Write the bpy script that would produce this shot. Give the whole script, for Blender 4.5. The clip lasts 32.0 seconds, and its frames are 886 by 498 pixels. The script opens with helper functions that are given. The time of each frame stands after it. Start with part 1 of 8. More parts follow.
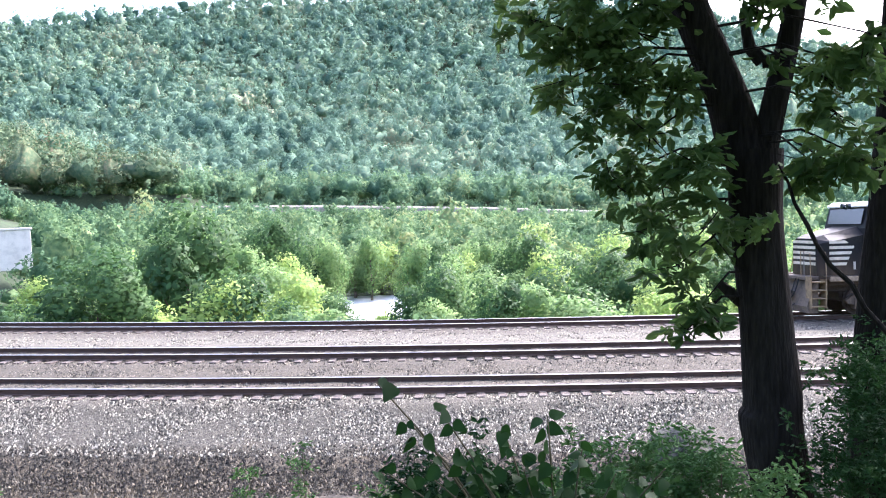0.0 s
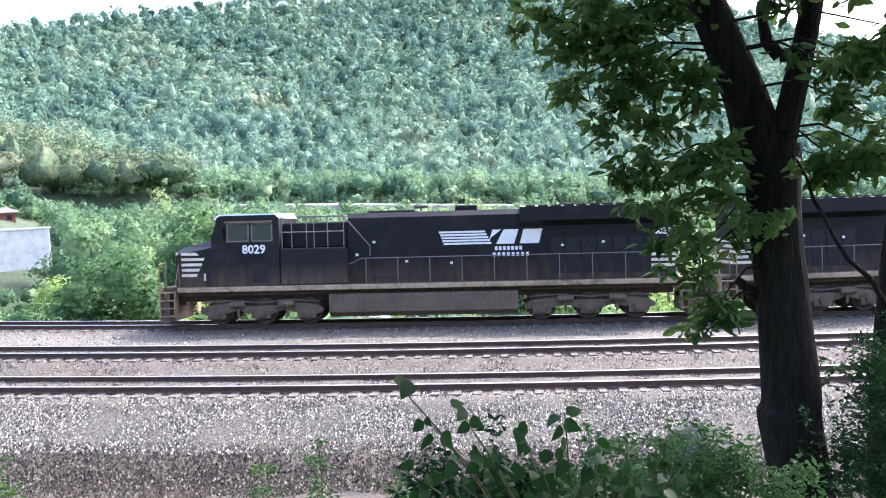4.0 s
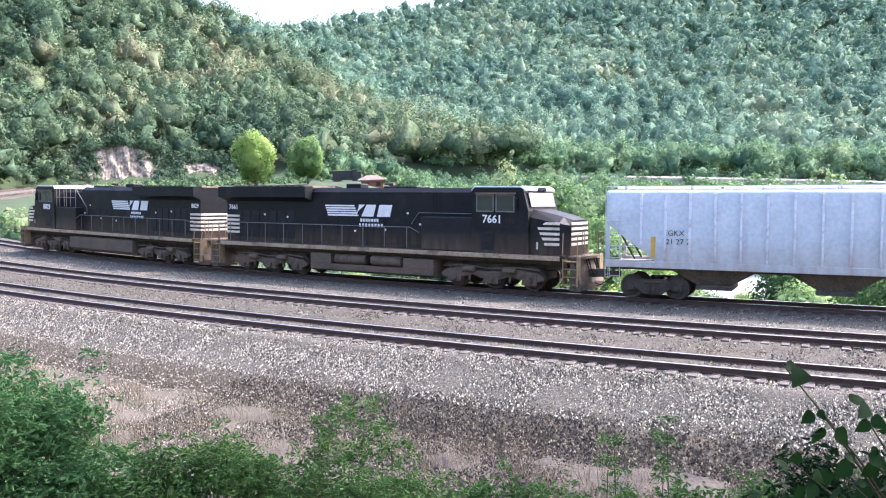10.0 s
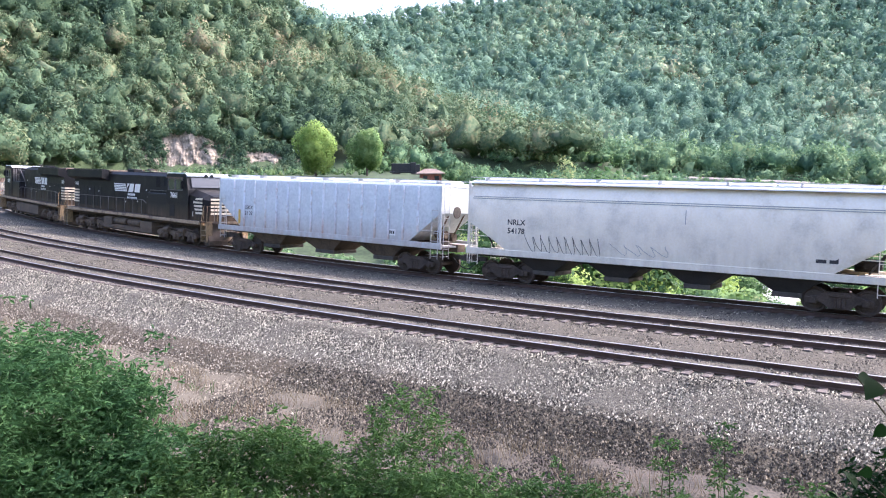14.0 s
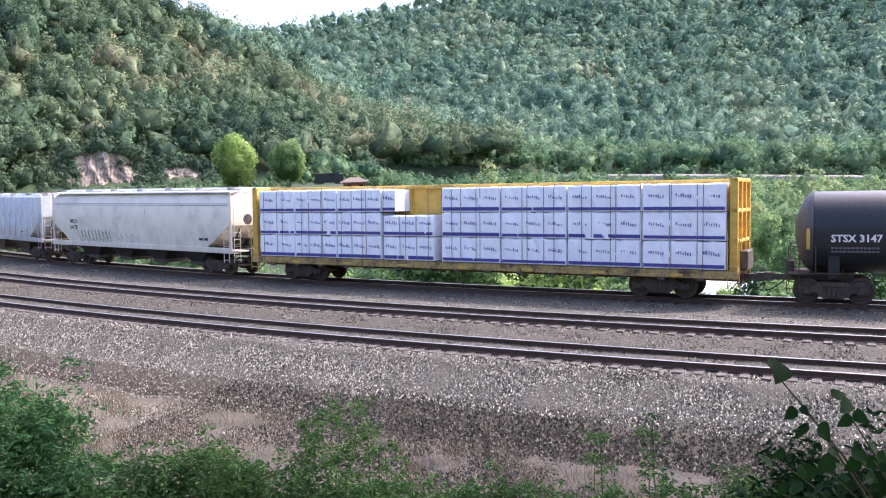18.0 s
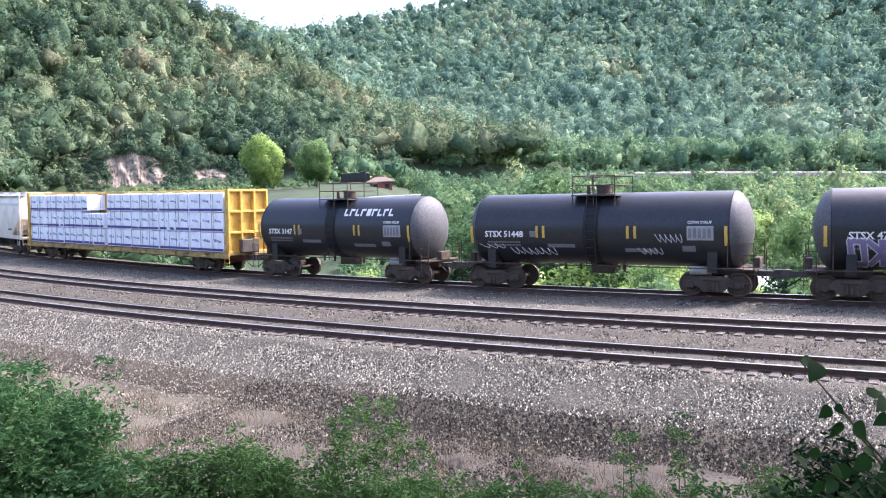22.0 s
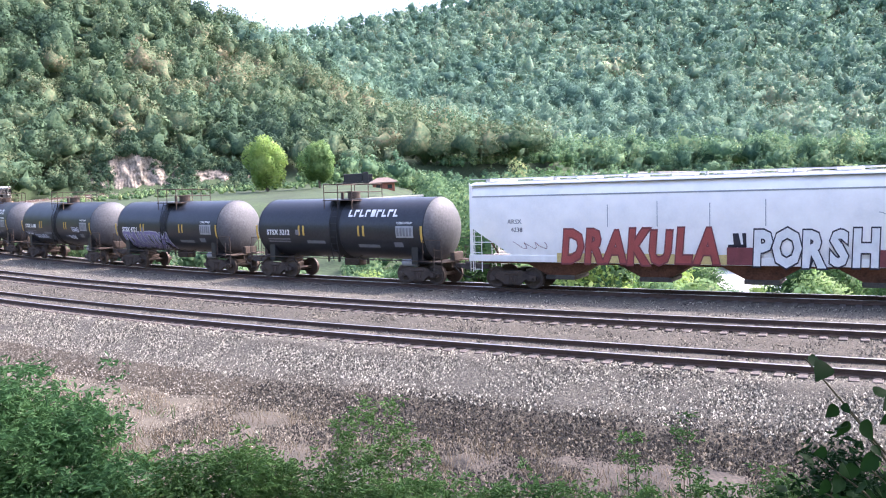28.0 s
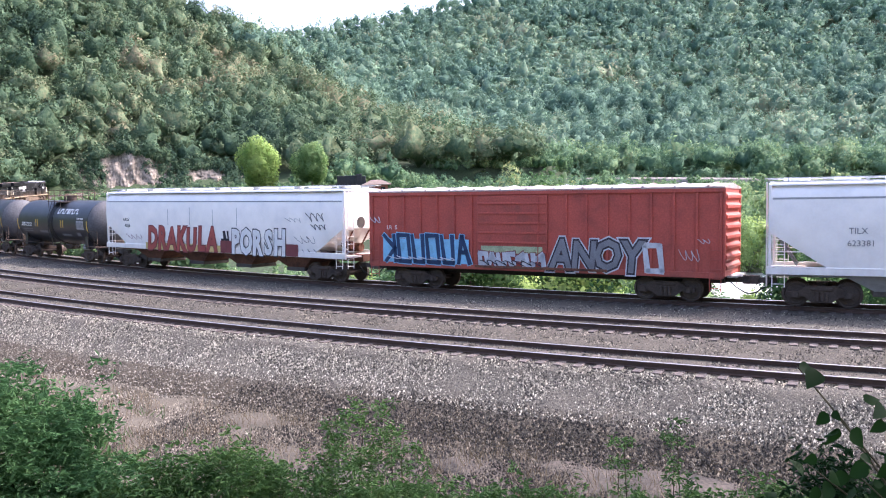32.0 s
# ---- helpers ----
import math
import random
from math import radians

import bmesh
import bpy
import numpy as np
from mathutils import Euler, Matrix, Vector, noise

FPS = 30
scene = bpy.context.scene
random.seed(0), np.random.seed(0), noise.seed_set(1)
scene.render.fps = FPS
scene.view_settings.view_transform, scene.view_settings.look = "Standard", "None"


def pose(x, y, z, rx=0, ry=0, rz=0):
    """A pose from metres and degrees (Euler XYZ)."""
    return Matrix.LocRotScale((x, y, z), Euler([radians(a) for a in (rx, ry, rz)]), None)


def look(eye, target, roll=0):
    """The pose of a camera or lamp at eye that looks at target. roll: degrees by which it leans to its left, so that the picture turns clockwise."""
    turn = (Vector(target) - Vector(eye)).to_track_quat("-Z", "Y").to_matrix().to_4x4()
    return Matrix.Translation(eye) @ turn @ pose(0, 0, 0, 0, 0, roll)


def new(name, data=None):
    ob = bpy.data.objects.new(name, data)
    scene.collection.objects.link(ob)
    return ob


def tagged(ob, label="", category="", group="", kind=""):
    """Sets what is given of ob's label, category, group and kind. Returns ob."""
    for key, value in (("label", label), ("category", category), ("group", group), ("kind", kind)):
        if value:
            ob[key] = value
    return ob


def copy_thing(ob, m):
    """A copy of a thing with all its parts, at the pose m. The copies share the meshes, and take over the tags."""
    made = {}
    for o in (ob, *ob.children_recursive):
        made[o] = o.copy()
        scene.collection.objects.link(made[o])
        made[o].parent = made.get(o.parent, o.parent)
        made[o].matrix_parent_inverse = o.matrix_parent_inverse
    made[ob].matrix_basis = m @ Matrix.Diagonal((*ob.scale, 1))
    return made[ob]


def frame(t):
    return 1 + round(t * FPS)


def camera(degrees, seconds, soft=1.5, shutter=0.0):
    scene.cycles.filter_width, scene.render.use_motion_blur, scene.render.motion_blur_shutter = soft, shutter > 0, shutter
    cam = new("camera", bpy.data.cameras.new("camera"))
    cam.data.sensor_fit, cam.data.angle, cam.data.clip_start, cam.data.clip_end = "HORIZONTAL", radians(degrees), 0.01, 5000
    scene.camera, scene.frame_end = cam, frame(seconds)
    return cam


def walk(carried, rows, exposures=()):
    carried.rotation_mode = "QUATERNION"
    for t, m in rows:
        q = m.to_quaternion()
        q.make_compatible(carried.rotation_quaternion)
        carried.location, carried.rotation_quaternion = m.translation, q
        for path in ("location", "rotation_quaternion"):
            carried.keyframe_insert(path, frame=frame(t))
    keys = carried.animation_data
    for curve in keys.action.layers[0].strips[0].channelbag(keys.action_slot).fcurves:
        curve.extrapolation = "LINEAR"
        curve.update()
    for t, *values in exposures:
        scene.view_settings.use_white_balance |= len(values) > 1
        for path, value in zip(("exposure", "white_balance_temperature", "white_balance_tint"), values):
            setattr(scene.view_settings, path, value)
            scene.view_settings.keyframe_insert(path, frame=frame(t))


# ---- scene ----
# camera and its way: seconds, eye x y z, yaw, pitch, roll
cam = camera(56.0, 32.0, soft=1.1)
PATH = [
    (0.0, 0.146, -0.018, 6.571, -25.08, -4.78, 1.81),
    (0.5, 0.147, -0.019, 6.570, -25.11, -4.89, 2.12),
    (1.0, 0.147, -0.019, 6.570, -25.34, -4.96, 1.99),
    (1.5, 0.148, -0.019, 6.570, -25.50, -4.94, 1.94),
    (2.0, 0.147, -0.020, 6.571, -25.57, -4.83, 2.05),
    (2.5, 0.148, -0.020, 6.571, -25.61, -4.87, 2.01),
    (3.0, 0.147, -0.020, 6.571, -25.12, -4.73, 2.17),
    (3.5, 0.146, -0.019, 6.571, -24.50, -4.87, 2.19),
    (5.5, 0.130, -0.015, 6.567, -22.29, -4.93, 2.50),
    (6.0, 0.121, -0.011, 6.568, -20.63, -5.13, 2.60),
    (6.5, 0.094, -0.007, 6.572, -16.98, -5.23, 2.10),
    (7.0, 0.074, -0.002, 6.571, -12.70, -5.41, 1.61),
    (7.5, 0.054, 0.001, 6.573, -8.95, -5.52, 1.30),
    (8.0, 0.037, 0.005, 6.571, -5.93, -5.70, 1.73),
    (8.5, 0.031, 0.006, 6.568, -3.81, -5.67, 1.56),
    (9.0, 0.024, 0.004, 6.571, -2.84, -5.61, 1.44),
    (9.5, 0.016, 0.004, 6.574, -1.76, -5.70, 1.36),
    (10.0, 0.009, 0.003, 6.576, -0.98, -6.04, 1.74),
    (10.5, -0.003, 0.002, 6.580, 0.38, -6.35, 1.80),
    (11.0, -0.013, 0.001, 6.581, 1.97, -6.84, 1.65),
    (11.5, -0.020, -0.001, 6.584, 2.94, -7.03, 1.50),
    (12.0, -0.024, -0.002, 6.585, 3.83, -6.87, 1.40),
    (12.5, -0.033, -0.004, 6.589, 4.71, -6.92, 0.95),
    (13.0, -0.036, -0.005, 6.585, 5.44, -6.85, 1.13),
    (13.5, -0.029, -0.003, 6.581, 4.70, -6.59, 1.21),
    (14.0, -0.020, -0.002, 6.579, 3.03, -6.33, 0.27),
    (14.5, -0.012, -0.001, 6.580, 1.52, -5.91, 0.86),
    (15.0, -0.006, 0.001, 6.580, 0.28, -5.65, 1.18),
    (15.5, 0.006, 0.002, 6.580, -0.94, -5.54, 2.13),
    (17.5, 0.016, 0.002, 6.582, -2.43, -6.10, 2.16),
    (18.0, 0.010, 0.002, 6.583, -2.21, -6.02, 2.60),
    (18.5, 0.009, 0.002, 6.583, -1.90, -5.91, 3.00),
    (19.0, 0.008, 0.001, 6.582, -1.62, -6.17, 3.21),
    (19.5, 0.007, 0.001, 6.581, -1.24, -6.27, 3.61),
    (20.0, 0.006, 0.000, 6.581, -1.02, -6.34, 4.20),
    (20.5, 0.005, 0.000, 6.581, -0.86, -6.27, 4.79),
    (21.0, 0.004, 0.000, 6.581, -0.55, -6.10, 4.09),
    (21.5, 0.003, 0.000, 6.581, -0.34, -6.00, 3.32),
    (22.0, 0.002, 0.000, 6.581, -0.43, -6.00, 3.02),
    (22.5, 0.001, 0.000, 6.581, -0.28, -5.87, 3.04),
    (23.0, 0.000, 0.000, 6.582, -0.00, -5.74, 3.08),
    (23.5, -0.001, 0.000, 6.582, 0.23, -5.72, 3.04),
    (24.0, -0.001, 0.000, 6.582, 0.17, -5.68, 3.40),
    (24.5, -0.002, 0.000, 6.581, -0.11, -5.88, 3.52),
    (25.0, -0.002, 0.000, 6.581, -0.11, -6.04, 3.37),
    (25.5, -0.003, 0.000, 6.581, -0.21, -6.21, 3.11),
    (27.5, -0.005, 0.000, 6.581, -0.42, -5.88, 3.06),
    (28.0, -0.005, 0.000, 6.581, -0.26, -5.96, 3.25),
    (28.5, -0.006, 0.000, 6.581, -0.33, -6.12, 3.38),
    (29.0, -0.006, 0.000, 6.581, -0.48, -5.97, 3.22),
    (29.5, -0.007, 0.000, 6.581, -0.66, -5.85, 3.38),
    (30.0, -0.007, 0.000, 6.581, -0.54, -5.66, 3.09),
    (30.5, -0.008, 0.000, 6.581, -0.50, -5.71, 3.04),
    (31.0, -0.008, 0.000, 6.581, -0.54, -5.79, 2.86),
    (31.5, -0.009, 0.000, 6.581, -0.65, -5.73, 2.60),
    (32.0, -0.009, 0.000, 6.581, -0.70, -5.77, 2.47),
]
EXPOSURES = [(0.0, 2.46, 5660, 22), (5.5, 2.67, 5610, 22), (7.5, 2.77, 5660, 22), (9.0, 2.43, 5660, 22), (11.0, 2.28, 5760, 23), (13.0, 2.18, 5760, 23), (17.5, 1.78, 5810, 25), (19.5, 1.78, 5810, 25), (21.0, 1.94, 5760, 24), (25.5, 2.13, 5780, 25), (28.0, 2.2, 5790, 25), (29.5, 2.06, 5800, 26), (31.0, 1.91, 5810, 26), (32.0, 1.91, 5810, 26)]
walk(cam, [(t, pose(x, y, z, 90 + p, r, w)) for t, x, y, z, w, p, r in PATH], EXPOSURES)

# ---- world and sun ----
SUN_AZ, SUN_EL = 66.0, 45.0          # degrees to the right of +y, and above the horizon
world = bpy.data.worlds.new("sky")
scene.world = world
world.use_nodes = True
sky = world.node_tree.nodes.new("ShaderNodeTexSky")
sky.sky_type, sky.sun_disc = "NISHITA", False
sky.sun_elevation, sky.sun_rotation = radians(SUN_EL), radians(SUN_AZ)
sky.air_density, sky.dust_density, sky.ozone_density = 1.0, 5.0, 0.5
back = world.node_tree.nodes["Background"]
back.inputs["Strength"].default_value = 0.15
world.node_tree.links.new(sky.outputs[0], back.inputs["Color"])
sun = new("sun", bpy.data.lights.new("sun", "SUN"))
sun.data.energy, sun.data.angle, sun.data.color = 1.5, radians(4.0), (1.0, 0.94, 0.84)
sun_way = Vector((math.sin(radians(SUN_AZ)) * math.cos(radians(SUN_EL)), math.cos(radians(SUN_AZ)) * math.cos(radians(SUN_EL)), math.sin(radians(SUN_EL))))
sun.matrix_world = look(sun_way * 100, (0, 0, 0))

# ---- plan of the curve ----
CX, CY = 104.07, 202.58              # centre of the horseshoe
RA, RB, RC = 193.96, 201.47, 205.60  # far, middle and near track
ZA, ZB, ZC = 0.0, 0.44, 0.39         # rail tops at angle 0
GRADE = 0.0082
EL = 0.083                           # superelevation
GAUGE = 1.505
EYE_Z = 6.58


def on_arc(r, th):
    return CX - r * math.sin(th), CY - r * math.cos(th)


def rail_z(th, z0):
    return z0 + GRADE * RA * th


# ---- materials ----
def mat(name, color, rough=0.7, metal=0.0, var=0.25, scale=3.0, fine=40.0, bump=0.15, tint=None, spec=0.4, coat=0.0):
    """Base colour with coarse and fine variation, relief and uneven gloss."""
    m = bpy.data.materials.new(name)
    m.use_nodes = True
    nt = m.node_tree
    bsdf = nt.nodes["Principled BSDF"]
    co = nt.nodes.new("ShaderNodeTexCoord")
    n1 = nt.nodes.new("ShaderNodeTexNoise")
    n1.inputs["Scale"].default_value, n1.inputs["Detail"].default_value, n1.inputs["Roughness"].default_value = scale, 6, 0.6
    n2 = nt.nodes.new("ShaderNodeTexNoise")
    n2.inputs["Scale"].default_value, n2.inputs["Detail"].default_value = fine, 3
    nt.links.new(co.outputs["Object"], n1.inputs["Vector"])
    nt.links.new(co.outputs["Object"], n2.inputs["Vector"])
    c = Vector(color)
    t = Vector(tint) if tint else c * 0.5
    ramp = nt.nodes.new("ShaderNodeValToRGB")
    ramp.color_ramp.elements[0].position, ramp.color_ramp.elements[1].position = 0.32, 0.68
    ramp.color_ramp.elements[0].color = (*c.lerp(t, var * 1.6), 1)
    ramp.color_ramp.elements[1].color = (*(c * (1 + 0.35 * var)), 1)
    mid = ramp.color_ramp.elements.new(0.5)
    mid.color = (*c, 1)
    nt.links.new(n1.outputs["Fac"], ramp.inputs["Fac"])
    mix = nt.nodes.new("ShaderNodeMix")
    mix.data_type, mix.blend_type = "RGBA", "OVERLAY"
    mix.inputs["Factor"].default_value = min(0.9, var * 1.5)
    nt.links.new(ramp.outputs["Color"], mix.inputs["A"])
    nt.links.new(n2.outputs["Fac"], mix.inputs["B"])
    nt.links.new(mix.outputs["Result"], bsdf.inputs["Base Color"])
    rr = nt.nodes.new("ShaderNodeMapRange")
    rr.inputs["To Min"].default_value, rr.inputs["To Max"].default_value = max(0.05, rough - 0.12), min(1, rough + 0.12)
    nt.links.new(n1.outputs["Fac"], rr.inputs["Value"])
    nt.links.new(rr.outputs["Result"], bsdf.inputs["Roughness"])
    bsdf.inputs["Metallic"].default_value = metal
    bsdf.inputs["Specular IOR Level"].default_value = spec
    if bump:
        b = nt.nodes.new("ShaderNodeBump")
        b.inputs["Strength"].default_value, b.inputs["Distance"].default_value = bump, 0.02
        nt.links.new(n2.outputs["Fac"], b.inputs["Height"])
        nt.links.new(b.outputs["Normal"], bsdf.inputs["Normal"])
    return m


def leaf_mat(name, dark, light, trans=0.35, scale=0.25, rough=0.55, accent=None):
    """Foliage whose hue drifts from tree to tree and from leaf to leaf, with light through the blades."""
    m = bpy.data.materials.new(name)
    m.use_nodes = True
    nt = m.node_tree
    bsdf = nt.nodes["Principled BSDF"]
    geo = nt.nodes.new("ShaderNodeNewGeometry")
    co = nt.nodes.new("ShaderNodeTexCoord")
    sums = []
    for k, (sc, lo, hi, w) in enumerate(((scale, 0.34, 0.66, 0.45), (scale * 0.22, 0.36, 0.64, 0.30))):
        nz = nt.nodes.new("ShaderNodeTexNoise")
        nz.inputs["Scale"].default_value, nz.inputs["Detail"].default_value = sc, 2 if k == 0 else 4
        nt.links.new(co.outputs["Object"], nz.inputs["Vector"])
        mr = nt.nodes.new("ShaderNodeMapRange")
        mr.inputs["From Min"].default_value, mr.inputs["From Max"].default_value, mr.inputs["To Max"].default_value = lo, hi, w
        nt.links.new(nz.outputs["Fac"], mr.inputs["Value"])
        sums.append(mr.outputs["Result"])
    add = nt.nodes.new("ShaderNodeMath")
    add.operation = "MULTIPLY_ADD"
    add.inputs[1].default_value = 0.25
    nt.links.new(geo.outputs["Random Per Island"], add.inputs[0])
    nt.links.new(sums[0], add.inputs[2])
    add2 = nt.nodes.new("ShaderNodeMath")
    nt.links.new(add.outputs[0], add2.inputs[0])
    nt.links.new(sums[1], add2.inputs[1])
    ramp = nt.nodes.new("ShaderNodeValToRGB")
    el = ramp.color_ramp.elements
    el[0].position, el[0].color = 0.08, (*dark, 1)
    el[1].position, el[1].color = 0.80, (*light, 1)
    if accent:
        el.new(0.93).color = (*accent, 1)
    nt.links.new(add2.outputs[0], ramp.inputs["Fac"])
    nt.links.new(ramp.outputs["Color"], bsdf.inputs["Base Color"])
    bsdf.inputs["Roughness"].default_value = rough
    bsdf.inputs["Specular IOR Level"].default_value = 0.15
    tr = nt.nodes.new("ShaderNodeBsdfTranslucent")
    nt.links.new(ramp.outputs["Color"], tr.inputs["Color"])
    ms = nt.nodes.new("ShaderNodeMixShader")
    ms.inputs["Fac"].default_value = trans
    nt.links.new(bsdf.outputs[0], ms.inputs[1])
    nt.links.new(tr.outputs[0], ms.inputs[2])
    nt.links.new(ms.outputs[0], nt.nodes["Material Output"].inputs["Surface"])
    return m


def crown_mat(name, tones, patch=0.012, fine=0.9, trans=0.3, bump=1.0):
    """Tree crowns: each tree has a tone of its own, the woods drift in patches, clumps of leaves roughen the surface."""
    m = bpy.data.materials.new(name)
    m.use_nodes = True
    nt = m.node_tree
    bsdf = nt.nodes["Principled BSDF"]
    co = nt.nodes.new("ShaderNodeTexCoord")
    own = nt.nodes.new("ShaderNodeAttribute")
    own.attribute_name = "tree_tone"
    total = None
    for kind, sc, lo, hi, w in (("own", 0, 0.0, 1.0, 0.46), ("noise", patch, 0.36, 0.64, 0.30), ("noise", fine, 0.36, 0.64, 0.32)):
        if kind == "own":
            src = own.outputs["Fac"]
        else:
            nz = nt.nodes.new("ShaderNodeTexNoise")
            nz.inputs["Scale"].default_value, nz.inputs["Detail"].default_value = sc, 4
            nt.links.new(co.outputs["Object"], nz.inputs["Vector"])
            src = nz.outputs["Fac"]
        mr = nt.nodes.new("ShaderNodeMapRange")
        mr.inputs["From Min"].default_value, mr.inputs["From Max"].default_value, mr.inputs["To Max"].default_value = lo, hi, w
        nt.links.new(src, mr.inputs["Value"])
        if total is None:
            total = mr.outputs["Result"]
        else:
            ad = nt.nodes.new("ShaderNodeMath")
            nt.links.new(total, ad.inputs[0])
            nt.links.new(mr.outputs["Result"], ad.inputs[1])
            total = ad.outputs[0]
    ramp = nt.nodes.new("ShaderNodeValToRGB")
    el = ramp.color_ramp.elements
    tones = [(p, (c[0] * 0.82, c[1] * 0.82, c[2] * 0.86)) for p, c in tones]
    el[0].position, el[0].color = tones[0][0], (*tones[0][1], 1)
    el[1].position, el[1].color = tones[-1][0], (*tones[-1][1], 1)
    for p, c in tones[1:-1]:
        el.new(p).color = (*c, 1)
    nt.links.new(total, ramp.inputs["Fac"])
    nt.links.new(ramp.outputs["Color"], bsdf.inputs["Base Color"])
    bsdf.inputs["Roughness"].default_value = 0.75
    bsdf.inputs["Specular IOR Level"].default_value = 0.12
    bn = nt.nodes.new("ShaderNodeTexNoise")
    bn.inputs["Scale"].default_value, bn.inputs["Detail"].default_value = fine * 1.2, 5
    nt.links.new(co.outputs["Object"], bn.inputs["Vector"])
    bu = nt.nodes.new("ShaderNodeBump")
    bu.inputs["Strength"].default_value, bu.inputs["Distance"].default_value = bump * 0.4, 1.0 / fine
    nt.links.new(bn.outputs["Fac"], bu.inputs["Height"])
    nt.links.new(bu.outputs["Normal"], bsdf.inputs["Normal"])
    tr = nt.nodes.new("ShaderNodeBsdfTranslucent")
    nt.links.new(ramp.outputs["Color"], tr.inputs["Color"])
    ms = nt.nodes.new("ShaderNodeMixShader")
    ms.inputs["Fac"].default_value = trans
    nt.links.new(bsdf.outputs[0], ms.inputs[1])
    nt.links.new(tr.outputs[0], ms.inputs[2])
    nt.links.new(ms.outputs[0], nt.nodes["Material Output"].inputs["Surface"])
    return m


M_RAIL = mat("rusty_rail", (0.09, 0.055, 0.04), 0.75, 0.2, var=0.4, scale=5, fine=60)
M_RAILTOP = mat("worn_rail_head", (0.55, 0.54, 0.52), 0.35, 0.9, var=0.15, scale=8)
M_TIE = mat("weathered_tie", (0.115, 0.095, 0.082), 0.9, var=0.5, scale=5, fine=50, bump=0.6)
# far ridge leaves: distance haze is mixed into these pale bluish greens
M_FOREST_HAZED = crown_mat("hazed_forest_leaves", [(0.12, (0.085, 0.175, 0.125)), (0.48, (0.19, 0.315, 0.205)), (0.75, (0.27, 0.395, 0.235)), (1.02, (0.41, 0.40, 0.24))], 0.012, 0.75, 0.4)
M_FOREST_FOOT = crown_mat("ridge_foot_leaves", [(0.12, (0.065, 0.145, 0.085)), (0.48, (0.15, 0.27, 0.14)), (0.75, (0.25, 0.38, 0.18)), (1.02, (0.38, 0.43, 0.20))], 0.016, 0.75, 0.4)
M_GROUND = mat("forest_floor", (0.042, 0.066, 0.024), 0.95, var=0.6, scale=0.08, fine=2.0, bump=0.5)
def stone_mat(name, dark, mid, light):
    dark, mid, light = (tuple(0.84 * q for q in c) for c in (dark, mid, light))
    m = mat(name, light, 0.95, var=0.3, scale=6, fine=30, bump=0.3)
    nt = m.node_tree
    bsdf = nt.nodes["Principled BSDF"]
    geo = nt.nodes.new("ShaderNodeNewGeometry")
    ramp = nt.nodes.new("ShaderNodeValToRGB")
    el = ramp.color_ramp.elements
    el[0].position, el[0].color = 0.2, (*dark, 1)
    el[1].position, el[1].color = 0.95, (*light, 1)
    el.new(0.62).color = (*mid, 1)
    nt.links.new(geo.outputs["Random Per Island"], ramp.inputs["Fac"])
    nt.links.new(ramp.outputs["Color"], bsdf.inputs["Base Color"])
    return m


M_STONE = stone_mat("ballast_chip", (0.014, 0.013, 0.010), (0.17, 0.16, 0.121), (0.50, 0.467, 0.363))
M_STONE_PALE = stone_mat("pale_chip", (0.032, 0.030, 0.023), (0.27, 0.253, 0.196), (0.60, 0.56, 0.44))
M_STONE_BROWN = stone_mat("brown_chip", (0.014, 0.0125, 0.009), (0.105, 0.094, 0.068), (0.30, 0.27, 0.205))
M_STONE_DIRT = stone_mat("dirt_chip", (0.009, 0.0078, 0.0055), (0.052, 0.045, 0.031), (0.19, 0.165, 0.12))
M_STONE_TAN = stone_mat("tan_chip", (0.05, 0.042, 0.029), (0.19, 0.168, 0.125), (0.38, 0.34, 0.265))
M_FOREST_NEAR = crown_mat("hill_hazed_forest_leaves", [(0.12, (0.046, 0.09, 0.056)), (0.48, (0.118, 0.195, 0.10)), (0.75, (0.215, 0.27, 0.135)), (1.05, (0.37, 0.31, 0.18))], 0.018, 0.9)
M_VALLEY = crown_mat("valley_leaves", [(0.10, (0.055, 0.12, 0.06)), (0.45, (0.14, 0.25, 0.11)), (0.72, (0.27, 0.39, 0.16)), (0.98, (0.46, 0.47, 0.20))], 0.03, 1.4, 0.4)
M_TREE_MID = leaf_mat("tree_leaves", (0.0301, 0.086, 0.0327), (0.116, 0.206, 0.0688), 0.45, 0.5)
M_CONIFER = leaf_mat("spruce_needles", (0.018, 0.045, 0.028), (0.05, 0.095, 0.055), 0.2, 1.5)
M_TREE_YELLOW = leaf_mat("yellow_green_leaves", (0.19, 0.33, 0.08), (0.44, 0.56, 0.17), 0.5, 0.5)
M_TREE_LIGHT = leaf_mat("light_leaves", (0.11, 0.22, 0.075), (0.30, 0.43, 0.16), 0.5, 0.5)
M_OAK = leaf_mat("oak_leaves", (0.028, 0.062, 0.015), (0.10, 0.16, 0.042), 0.5, 1.5, 0.6)
# green darkened so that the shrub looks shaded by the trees
M_ROUNDLEAF = leaf_mat("shaded_round_leaves", (0.004, 0.015, 0.003), (0.017, 0.05, 0.009), 0.35, 3.0)
M_SHRUB = leaf_mat("shrub_leaves", (0.024, 0.07, 0.02), (0.095, 0.18, 0.048), 0.38, 1.2)
# darker copy of the shrub green, with the trees' shade in its colour
M_SHRUB_SHADED = leaf_mat("shaded_undergrowth_leaves", (0.008, 0.028, 0.008), (0.035, 0.085, 0.022), 0.3, 1.2, 0.7)
M_SHRUB_DARK = leaf_mat("dark_shrub_leaves", (0.026, 0.08, 0.03), (0.10, 0.205, 0.07), 0.35, 1.2, 0.7)
M_DRYGRASS = leaf_mat("dry_stems", (0.10, 0.075, 0.047), (0.28, 0.23, 0.15), 0.2, 1.0)
